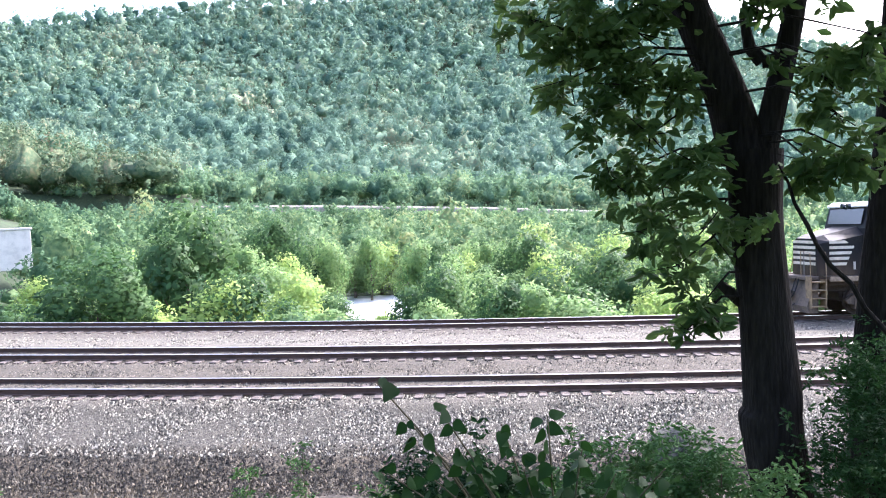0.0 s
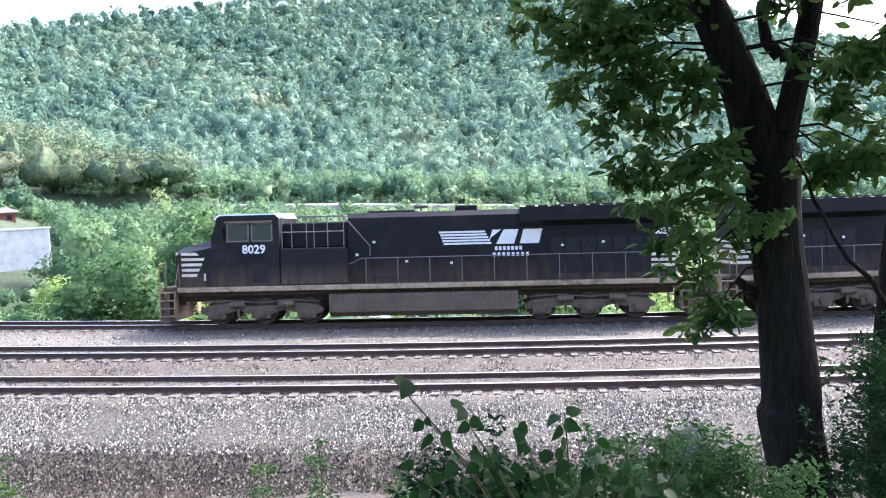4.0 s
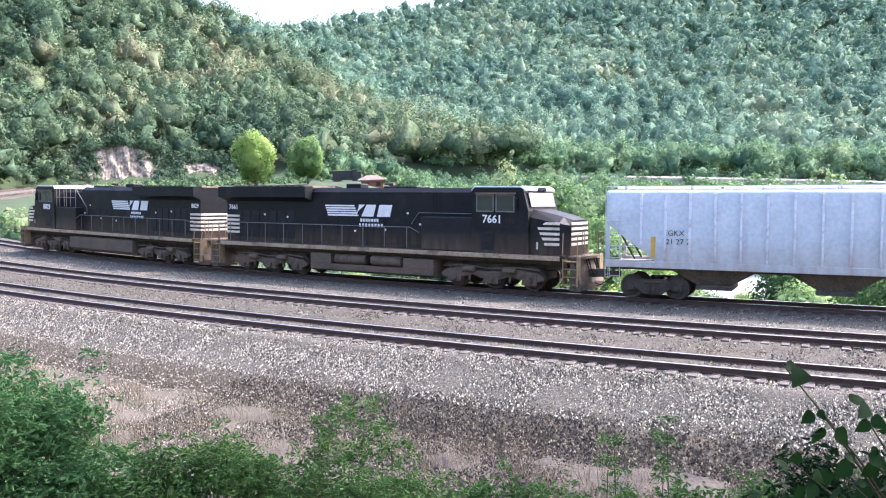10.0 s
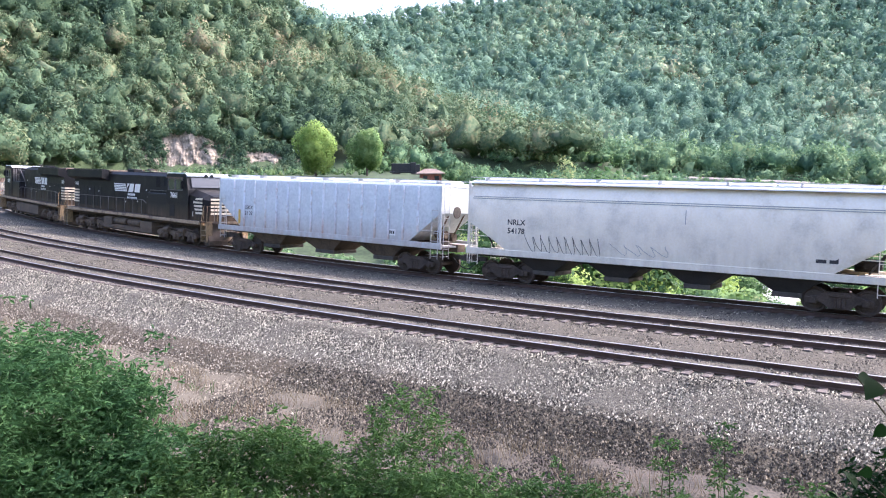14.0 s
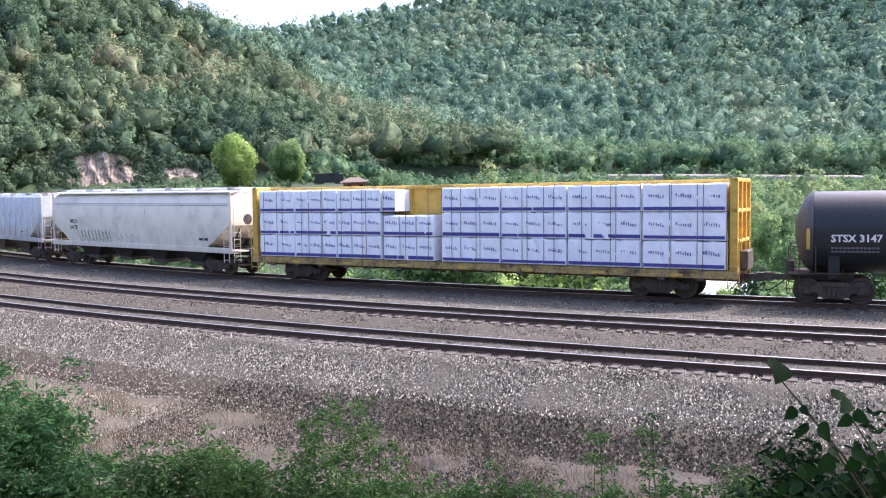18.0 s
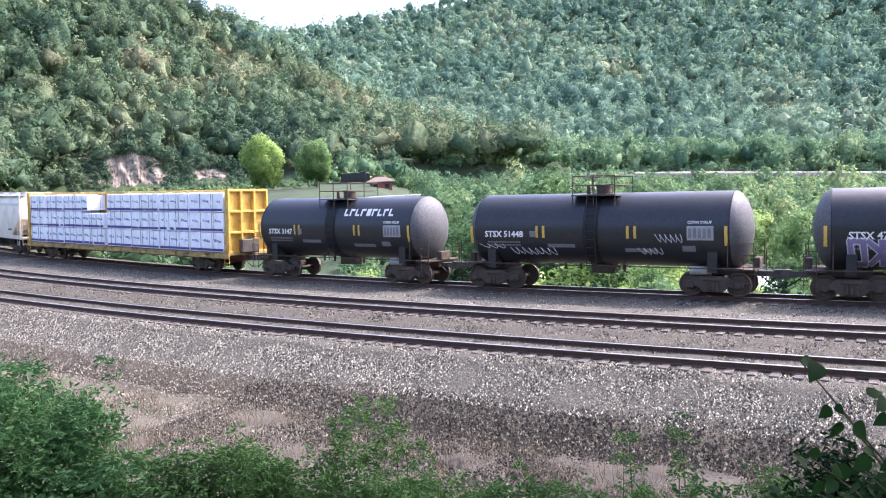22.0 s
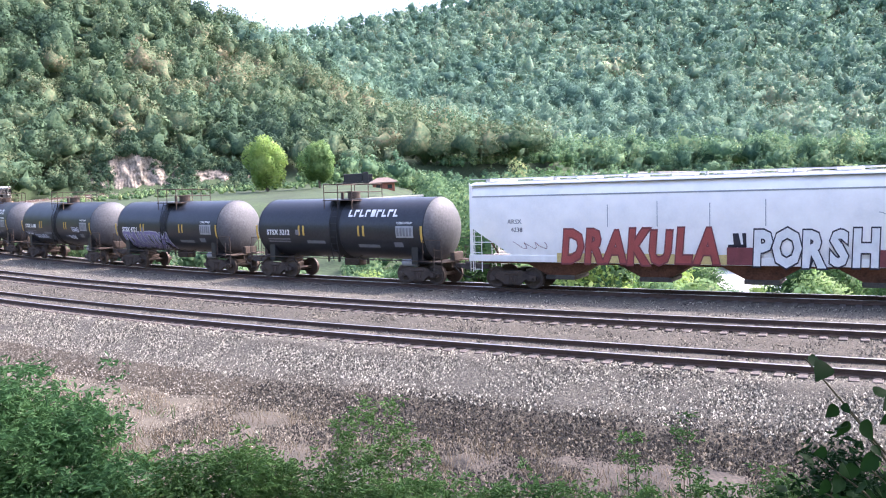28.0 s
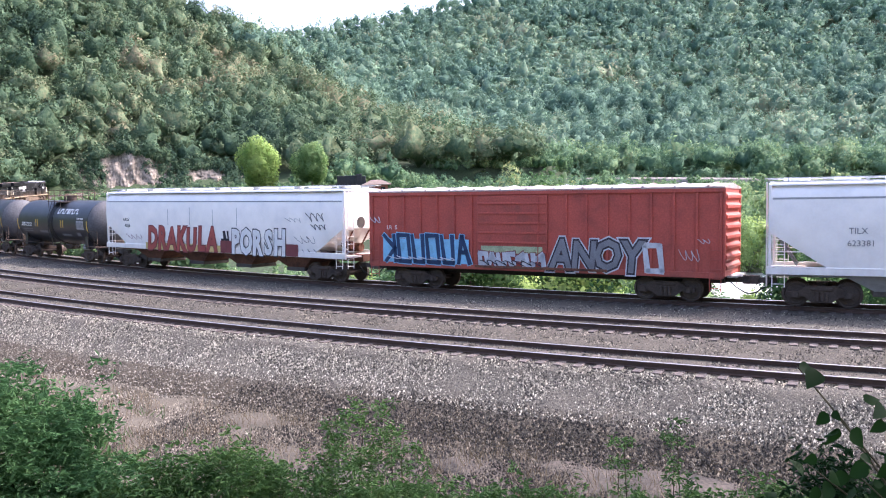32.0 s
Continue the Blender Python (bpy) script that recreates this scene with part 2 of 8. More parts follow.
M_BARK = mat("bark", (0.14, 0.11, 0.085), 0.95, var=0.5, scale=2, fine=18, bump=0.7)
# bark of the near trees; their backlit shade is put into the near-black base
M_BARK_SHADED = mat("shaded_bark", (0.017, 0.0145, 0.012), 0.98, var=0.6, scale=6, fine=40, bump=1.0, spec=0.05)
for link_node in [n for n in M_BARK_SHADED.node_tree.nodes if n.type == "TEX_NOISE"]:
    stretch = M_BARK_SHADED.node_tree.nodes.new("ShaderNodeMapping")
    stretch.inputs["Scale"].default_value = (1.0, 1.0, 0.16)
    M_BARK_SHADED.node_tree.links.new(link_node.inputs["Vector"].links[0].from_socket, stretch.inputs["Vector"])
    M_BARK_SHADED.node_tree.links.new(stretch.outputs[0], link_node.inputs["Vector"])
M_STEM = mat("green_stem", (0.09, 0.075, 0.04), 0.8, var=0.3, scale=8)
M_LOT = mat("white_gravel", (0.72, 0.72, 0.70), 0.9, var=0.15, scale=0.6, fine=5, bump=0.2)
M_ROAD = mat("pale_road", (0.20, 0.185, 0.16), 0.95, var=0.3, scale=0.2, fine=2)
M_CLIFF = mat("rock_cut", (0.32, 0.265, 0.20), 0.95, var=0.6, scale=0.5, fine=1.6, bump=0.8, tint=(0.15, 0.12, 0.085))
M_BLACK = mat("black_paint", (0.022, 0.023, 0.026), 0.5, var=0.4, scale=1.2, fine=25, bump=0.05, tint=(0.05, 0.042, 0.036))
M_IRON = mat("dusty_iron", (0.10, 0.085, 0.072), 0.85, var=0.5, scale=3, fine=30, bump=0.3, tint=(0.04, 0.032, 0.028))
M_BRICK = mat("red_brown_wall", (0.28, 0.10, 0.065), 0.9, var=0.3, scale=2)
M_ROOF = mat("shingle_roof", (0.20, 0.15, 0.12), 0.9, var=0.3, scale=2)
M_GLASS = mat("dark_glass", (0.03, 0.035, 0.04), 0.06, var=0.1, scale=1, bump=0, spec=0.8)
M_CONCRETE = mat("pale_concrete", (0.72, 0.66, 0.57), 0.9, var=0.25, scale=1)
M_BOULDER = mat("mossy_rock", (0.075, 0.075, 0.06), 0.95, var=0.6, scale=4, fine=30, bump=0.8, tint=(0.03, 0.045, 0.02))
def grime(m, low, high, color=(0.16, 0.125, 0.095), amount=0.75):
    """A second colour, such as road dust, over the lower part of a vehicle, from high (none) to low (thick), broken by
    streaks.
    """
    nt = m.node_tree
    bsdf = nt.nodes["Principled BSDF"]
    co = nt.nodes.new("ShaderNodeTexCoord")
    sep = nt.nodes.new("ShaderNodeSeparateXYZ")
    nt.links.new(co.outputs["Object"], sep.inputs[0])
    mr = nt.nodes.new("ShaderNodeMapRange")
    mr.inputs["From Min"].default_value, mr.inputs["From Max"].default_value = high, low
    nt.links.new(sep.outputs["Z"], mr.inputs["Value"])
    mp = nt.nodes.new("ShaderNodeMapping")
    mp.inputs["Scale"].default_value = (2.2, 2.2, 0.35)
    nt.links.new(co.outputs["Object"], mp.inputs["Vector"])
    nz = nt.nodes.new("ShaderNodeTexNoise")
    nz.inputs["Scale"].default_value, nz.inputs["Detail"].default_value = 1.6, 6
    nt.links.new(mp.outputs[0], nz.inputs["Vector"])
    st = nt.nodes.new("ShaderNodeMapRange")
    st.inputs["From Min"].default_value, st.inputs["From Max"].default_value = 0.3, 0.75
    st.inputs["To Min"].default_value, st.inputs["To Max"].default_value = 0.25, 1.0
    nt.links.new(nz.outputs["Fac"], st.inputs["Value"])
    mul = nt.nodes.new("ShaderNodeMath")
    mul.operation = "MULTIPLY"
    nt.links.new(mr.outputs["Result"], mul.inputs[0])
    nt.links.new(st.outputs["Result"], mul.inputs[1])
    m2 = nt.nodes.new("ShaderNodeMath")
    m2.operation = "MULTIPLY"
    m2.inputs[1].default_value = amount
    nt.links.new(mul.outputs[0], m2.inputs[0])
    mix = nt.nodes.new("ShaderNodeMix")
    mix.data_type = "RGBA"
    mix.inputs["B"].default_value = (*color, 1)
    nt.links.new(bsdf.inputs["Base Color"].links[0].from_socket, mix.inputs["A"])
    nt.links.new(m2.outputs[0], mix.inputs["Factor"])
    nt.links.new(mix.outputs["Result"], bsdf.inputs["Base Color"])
    return m


M_LOCO = grime(mat("loco_black", (0.010, 0.0105, 0.012), 0.5, var=0.35, scale=1.0, fine=12, bump=0.03, tint=(0.03, 0.026, 0.022), spec=0.18), 1.4, 2.6, (0.15, 0.10, 0.062), 0.8)
M_LOCO_PANEL = mat("loco_panel", (0.018, 0.018, 0.020), 0.55, var=0.4, scale=1.5, fine=12, bump=0.04, spec=0.2)
M_LOCO_PANEL2 = grime(mat("loco_cabinet", (0.014, 0.014, 0.016), 0.5, var=0.35, scale=1.0, fine=12, bump=0.03, spec=0.2), 1.5, 2.5, (0.17, 0.115, 0.072), 0.85)
M_LOCO_DUST = mat("loco_dusty", (0.15, 0.112, 0.080), 0.85, var=0.45, scale=1.5, fine=18, bump=0.1, tint=(0.045, 0.038, 0.032))
M_TANKDUST = mat("tank_dust", (0.135, 0.096, 0.064), 0.9, var=0.45, scale=1.2, fine=14, bump=0.08, tint=(0.075, 0.064, 0.052))
M_SILL = mat("dusty_sill", (0.35, 0.26, 0.165), 0.85, var=0.5, scale=1.5, fine=10, bump=0.1, tint=(0.10, 0.075, 0.06))
# the sun's glare on the cab roof is put in as a pale base
M_CABROOF = mat("cab_roof_glare", (0.85, 0.86, 0.86), 0.4, var=0.12, scale=2, bump=0.03)
M_RAILING = mat("railing_metal", (0.16, 0.15, 0.14), 0.6, 0.2, var=0.3, scale=4, bump=0.05)
M_STEP = mat("step_paint", (0.30, 0.21, 0.115), 0.8, var=0.5, scale=5, bump=0.1)
# near black stands for the shade in vent slots and behind the cage
M_SHADOW = mat("shadow_black", (0.006, 0.006, 0.007), 0.8, var=0.1, bump=0)
M_WHITE = mat("white_paint", (0.78, 0.77, 0.73), 0.6, var=0.15, scale=4, fine=30, bump=0.03)
M_CREAM = mat("dirty_cream_paint", (0.66, 0.59, 0.46), 0.65, var=0.35, scale=3, fine=20, bump=0.03, tint=(0.36, 0.28, 0.19))
M_PANEL = mat("pale_panel", (0.5, 0.46, 0.38), 0.6, var=0.2, scale=4)
M_TRUCK = mat("truck_iron", (0.085, 0.062, 0.047), 0.85, 0.1, var=0.5, scale=3, fine=22, bump=0.25)
M_TRUCK_DUST = mat("truck_dust", (0.135, 0.096, 0.064), 0.9, 0.0, var=0.5, scale=2.5, fine=20, bump=0.25, tint=(0.05, 0.042, 0.034))
M_WHEEL = mat("wheel_steel", (0.10, 0.075, 0.06), 0.6, 0.5, var=0.4, scale=5, bump=0.1)
M_RUBBER = mat("rubber_hose", (0.02, 0.02, 0.02), 0.7, var=0.2, bump=0.05)
M_GALV = mat("galvanized", (0.52, 0.53, 0.53), 0.5, 0.4, var=0.25, scale=3, bump=0.05)
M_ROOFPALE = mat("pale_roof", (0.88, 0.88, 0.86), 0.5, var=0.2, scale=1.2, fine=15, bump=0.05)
M_HOPBLUE = grime(mat("hopper_blue_grey", (0.57, 0.60, 0.595), 0.6, var=0.22, scale=1.4, fine=7, bump=0.04, tint=(0.38, 0.40, 0.43)), 1.4, 2.5, (0.36, 0.21, 0.12), 0.6)
M_RIB = grime(mat("hopper_rib", (0.70, 0.73, 0.76), 0.6, var=0.35, scale=3, fine=10, bump=0.06, tint=(0.45, 0.36, 0.28)), 1.4, 2.6, (0.42, 0.20, 0.07), 0.95)
M_HOPCREAM = grime(mat("hopper_cream", (0.84, 0.77, 0.64), 0.55, var=0.25, scale=0.9, fine=12, bump=0.04, tint=(0.46, 0.43, 0.37)), 1.4, 3.4, (0.34, 0.29, 0.23), 0.4)
M_HOPWHITE = grime(mat("hopper_white", (0.93, 0.885, 0.81), 0.5, var=0.18, scale=0.9, fine=12, bump=0.04, tint=(0.66, 0.65, 0.62)), 1.3, 2.3, (0.40, 0.35, 0.29), 0.28)
M_UNDERBROWN = mat("bay_brown", (0.13, 0.095, 0.065), 0.85, var=0.5, scale=1.2, fine=14, bump=0.1, tint=(0.04, 0.032, 0.028))
M_UNDERDARK = mat("bay_dark", (0.045, 0.040, 0.036), 0.85, var=0.4, scale=1.5, bump=0.1)
M_UNDERRUST = mat("bay_rust", (0.17, 0.075, 0.045), 0.85, var=0.5, scale=1.5, fine=14, bump=0.1, tint=(0.06, 0.03, 0.022))
M_YELLOW = mat("yellow_paint", (0.62, 0.40, 0.075), 0.6, var=0.3, scale=2, fine=18, bump=0.05, tint=(0.36, 0.20, 0.06))
M_YELLOWDIRT = mat("dirty_yellow", (0.36, 0.25, 0.09), 0.75, var=0.7, scale=2.2, fine=14, bump=0.1, tint=(0.12, 0.07, 0.045))
M_DARKPAINT = mat("dark_paint", (0.04, 0.04, 0.045), 0.7, var=0.2, bump=0)
M_GREYPAINT = mat("grey_paint", (0.34, 0.34, 0.33), 0.7, var=0.2, bump=0)
M_GREYTEXT = mat("mid_grey_paint", (0.20, 0.20, 0.205), 0.7, var=0.2, bump=0)
M_WRAP = mat("plastic_wrap", (0.93, 0.93, 0.955), 0.28, var=0.15, scale=1.6, fine=6, bump=0.9, tint=(0.82, 0.84, 0.92))
M_WRAPBLUE = mat("printed_blue", (0.07, 0.06, 0.27), 0.45, var=0.2, bump=0.1)
M_PRINT = mat("printed_mark", (0.20, 0.20, 0.40), 0.5, var=0.2, bump=0)
M_TANK = mat("tank_black", (0.026, 0.027, 0.030), 0.34, var=0.3, scale=0.8, fine=10, bump=0.02, tint=(0.035, 0.034, 0.033))
# tank ends: grey above, near black towards the bottom
M_TANKHEAD = grime(mat("tank_head_grey", (0.095, 0.095, 0.098), 0.6, var=0.4, scale=1.0, fine=10, bump=0.02, tint=(0.08, 0.08, 0.08)), 1.2, 3.0, (0.03, 0.03, 0.032), 1.0)
M_TANKBAND = mat("tank_band", (0.013, 0.013, 0.014), 0.6, var=0.3, scale=2, bump=0.04)
M_BOXRED = grime(mat("boxcar_red", (0.44, 0.085, 0.058), 0.65, var=0.25, scale=1.2, fine=14, bump=0.05, tint=(0.17, 0.045, 0.035)), 1.0, 2.4, (0.17, 0.09, 0.06), 0.4)
M_BOXDOOR = mat("boxcar_door", (0.40, 0.08, 0.055), 0.65, var=0.3, scale=1.5, fine=14, bump=0.06, tint=(0.15, 0.05, 0.035))
M_BOXROOF = mat("boxcar_roof", (0.40, 0.34, 0.31), 0.6, 0.2, var=0.5, scale=1.5, bump=0.05, tint=(0.20, 0.12, 0.09))
M_SPRAYRED = mat("spray_red", (0.37, 0.075, 0.06), 0.55, var=0.3, scale=2, bump=0)
M_SPRAYMAROON = mat("spray_maroon", (0.20, 0.05, 0.05), 0.6, var=0.3, scale=2, bump=0)
M_SPRAYYELLOW = mat("spray_yellow", (0.56, 0.42, 0.16), 0.6, var=0.4, scale=1.5, bump=0)
M_SPRAYDARK = mat("spray_dark", (0.035, 0.03, 0.04), 0.6, var=0.2, bump=0)
M_SPRAYBLUE = mat("spray_blue", (0.22, 0.50, 0.70), 0.55, var=0.3, scale=2, bump=0)
M_SPRAYNAVY = mat("spray_navy", (0.02, 0.05, 0.12), 0.55, var=0.3, scale=2, bump=0)
M_SPRAYPALE = mat("spray_pale", (0.55, 0.56, 0.58), 0.6, var=0.3, scale=3, bump=0)
M_SPRAYPALEGREEN = mat("spray_green", (0.36, 0.42, 0.24), 0.6, var=0.4, scale=3, bump=0)
M_SPRAYGREY = mat("spray_grey", (0.20, 0.205, 0.22), 0.5, var=0.35, scale=2, bump=0)
M_SPRAYVIOLET = mat("spray_violet", (0.22, 0.19, 0.33), 0.55, var=0.35, scale=2, bump=0)


# ---- mesh helpers ----
def mesh_of(name, verts, faces, mats, smooth=False, index=None):
    me = bpy.data.meshes.new(name)
    me.from_pydata(verts, [], faces)
    for m in (mats if isinstance(mats, (list, tuple)) else [mats]):
        me.materials.append(m)
    if index is not None:
        me.polygons.foreach_set("material_index", index)
    if smooth:
        me.polygons.foreach_set("use_smooth", [True] * len(me.polygons))
    me.update()
    return me


class Geo:
    """Gathers solids into one mesh."""

    def __init__(self):
        self.v, self.f = [], []

    def add(self, verts, faces):
        n = len(self.v)
        self.v += [tuple(p) for p in verts]
        self.f += [tuple(i + n for i in f) for f in faces]
        return self

    def box(self, x0, x1, y0, y1, z0, z1, c=0.0):
        if x0 > x1: x0, x1 = x1, x0
        if y0 > y1: y0, y1 = y1, y0
        if z0 > z1: z0, z1 = z1, z0
        if c <= 0:
            v = [(x, y, z) for x in (x0, x1) for y in (y0, y1) for z in (z0, z1)]
            f = [(0, 1, 3, 2), (4, 6, 7, 5), (0, 4, 5, 1), (2, 3, 7, 6), (0, 2, 6, 4), (1, 5, 7, 3)]
            return self.add(v, f)
        c = min(c, (x1 - x0) * 0.45, (y1 - y0) * 0.45, (z1 - z0) * 0.45)
        v, ix = [], {}
        for i, x in enumerate((x0, x1)):
            for j, y in enumerate((y0, y1)):
                for k, z in enumerate((z0, z1)):
                    sx, sy, sz = (1 - 2 * i) * c, (1 - 2 * j) * c, (1 - 2 * k) * c
                    for a, p in enumerate(((x, y + sy, z + sz), (x + sx, y, z + sz), (x + sx, y + sy, z))):
                        ix[i, j, k, a] = len(v)
                        v.append(p)
        f = []
        for a in range(3):
            for s in (0, 1):
                q = []
                for u, w in ((0, 0), (1, 0), (1, 1), (0, 1)):
                    t = [u, w]
                    t.insert(a, s)
                    q.append(ix[(*t, a)])
                f.append(q if s == (1 if a != 1 else 0) else q[::-1])
        for a in range(3):
            b, d = (a + 1) % 3, (a + 2) % 3
            for s in (0, 1):
                for t in (0, 1):
                    e0, e1 = [0, 0, 0], [0, 0, 0]
                    e0[b] = e1[b] = s
                    e0[d] = e1[d] = t
                    e1[a] = 1
                    q = [ix[(*e0, b)], ix[(*e1, b)], ix[(*e1, d)], ix[(*e0, d)]]
                    f.append(q if s != t else q[::-1])
        for i in (0, 1):
            for j in (0, 1):
                for k in (0, 1):
                    q = [ix[i, j, k, a] for a in range(3)]
                    f.append(q if (i + j + k) % 2 else q[::-1])
        return self.add(v, f)

    def cyl(self, p, q, r, n=12, r2=None):
        p, q = Vector(p), Vector(q)
        d = (q - p).normalized()
        a = d.orthogonal().normalized()
        b = d.cross(a)
        r2 = r if r2 is None else r2
        v = [p + (a * math.cos(t) + b * math.sin(t)) * r for t in np.arange(n) * 2 * math.pi / n]
        v += [q + (a * math.cos(t) + b * math.sin(t)) * r2 for t in np.arange(n) * 2 * math.pi / n]
        f = [(i, (i + 1) % n, n + (i + 1) % n, n + i) for i in range(n)]
        return self.add(v, f + [tuple(range(n))[::-1], tuple(range(n, 2 * n))])

    def prism(self, poly, axis, a, b):
        """A polygon drawn in the two other axes, swept along axis from a to b."""
        n = len(poly)
        def at(p, s):
            t = list(p)
            t.insert(axis, s)
            return t
        v = [at(p, a) for p in poly] + [at(p, b) for p in poly]
        f = [(i, (i + 1) % n, n + (i + 1) % n, n + i) for i in range(n)]
        return self.add(v, f + [tuple(range(n))[::-1], tuple(range(n, 2 * n))])

    def pipe(self, points, r, n=6):
        """A bent tube in one piece."""
        P = [Vector(p) for p in points]
        rings, side = [], None
        for i, p in enumerate(P):
            d = (P[min(i + 1, len(P) - 1)] - P[max(i - 1, 0)]).normalized()
            side = d.orthogonal().normalized() if side is None else (side - d * side.dot(d)).normalized()
            up = d.cross(side)
            rings.append([p + (side * math.cos(t) + up * math.sin(t)) * r for t in np.arange(n) * 2 * math.pi / n])
        return self.loft(rings)

    def loft(self, rings, close=True, cap=True):
        n = len(rings[0])
        v = [p for r in rings for p in r]
        f = []
        for k in range(len(rings) - 1):
            for i in range(n if close else n - 1):
                j = (i + 1) % n
                f.append((k * n + i, k * n + j, (k + 1) * n + j, (k + 1) * n + i))
        if cap:
            f += [tuple(range(n))[::-1], tuple(range((len(rings) - 1) * n, len(rings) * n))]
        return self.add(v, f)


def part(name, geo, material, parent=None, label="", smooth=False, m=None):
    me = mesh_of(name, geo.v, geo.f, material)
    bm = bmesh.new()
    bm.from_mesh(me)
    bmesh.ops.recalc_face_normals(bm, faces=bm.faces)
    bm.to_mesh(me)
    bm.free()
    if smooth:
        me.polygons.foreach_set("use_smooth", [True] * len(me.polygons))
        me.set_sharp_from_angle(angle=radians(38))
    ob = new(name, me)
    ob.parent = parent
    if m is not None:
        ob.matrix_basis = m
    if label:
        ob["label"] = label
    return ob


# ---- ground ----
def smooth(a, b, x):
    t = min(1.0, max(0.0, (x - a) / (b - a)))
    return t * t * (3 - 2 * t)


PROFILE_R = [0, RA - 26, RA - 17, RA - 12, RA - 3.2, RA - 2.2, RC + 3.6, RC + 5.0, RC + 9.0, RC + 13.0, RC + 22.0, RC + 40, RC + 80]
PROFILE_Z = [-9.5, -9.5, -8.4, -6.3, -1.45, -0.75, -1.15, -1.05, -0.95, 0.5, 4.1, 10, 24]
# slope of the sight line to the far side of the valley and to the two skylines, by azimuth right of +y
BASE_AZ = [-30, -7, 0, 8, 16, 28, 40, 52]
BASE_E = [-0.006, -0.006, -0.010, -0.017, -0.022, -0.031, -0.043, -0.054]
RIDGE_AZ = [-60, -12, -8, -4, 3, 12, 22, 32, 40, 47, 53, 62]
RIDGE_TOP = [0.10, 0.150, 0.152, 0.164, 0.180, 0.202, 0.215, 0.205, 0.180, 0.140, 0.102, 0.08]
HILL_AZ = [-75, -50, -40, -30, -20, -15.6, -13, -11, -9.5, -8, -6, -3.7, 0.4, 3.8, 6]
HILL_TOP = [0.20, 0.28, 0.30, 0.27, 0.215, 0.180, 0.158, 0.143, 0.128, 0.116, 0.080, 0.060, 0.032, 0.002, -0.02]


def ground(x, y):
    r, th = math.hypot(CX - x, CY - y), math.atan2(CX - x, CY - y)
    d, az = math.hypot(x, y), math.degrees(math.atan2(x, y))
    if y < 0 and r > RC:
        th = 0.47
    lev = GRADE * RA * min(max(th if th > -1.5 else th + 2 * math.pi, -0.3), 1.8)
    z = float(np.interp(r, PROFILE_R, PROFILE_Z)) + lev
    if r > RC + 22 and y > 40:
        z = min(z, lev + 4.1)
    if r < RA - 3.2 and y > 0:
        park = (1 - smooth(-5, 3, az)) * smooth(105, 150, d)
        z = z * (1 - park) + park * (lev - 0.4)
    if y > 0 and d > 180 and -40 < az < 75:
        e = float(np.interp(az, BASE_AZ, BASE_E))
        k = smooth(190, 300, d) * smooth(-9, 2, az)
        z = z * (1 - k) + k * (EYE_Z + d * e - 6.4 * (1 - smooth(322, 334, d)))
        if r > RA - 3.2 and d > 240:
            z = min(z, EYE_Z + d * e)
    u = (d - 400.0) / 530.0
    if u > 0 and y > 0:
        e0 = float(np.interp(az, BASE_AZ, BASE_E))
        top = float(np.interp(az, RIDGE_AZ, RIDGE_TOP)) + 0.006 * noise.noise((x * 0.008, y * 0.008, 3))
        z = max(z, EYE_Z + d * (e0 + (top - e0) * min(u, 1.0) ** 0.85) - max(0.0, u - 1) * 180)
    u = (d - 262.0) / 170.0
    if u > 0 and az < 9 and y > 0:
        top = float(np.interp(az, HILL_AZ, HILL_TOP)) + 0.010 * noise.noise((x * 0.02, y * 0.02, 9))
        z = max(z, EYE_Z + d * (-0.006 + (top + 0.006) * min(u, 1.0) ** 0.8) - max(0.0, u - 1) * 85)
    return z


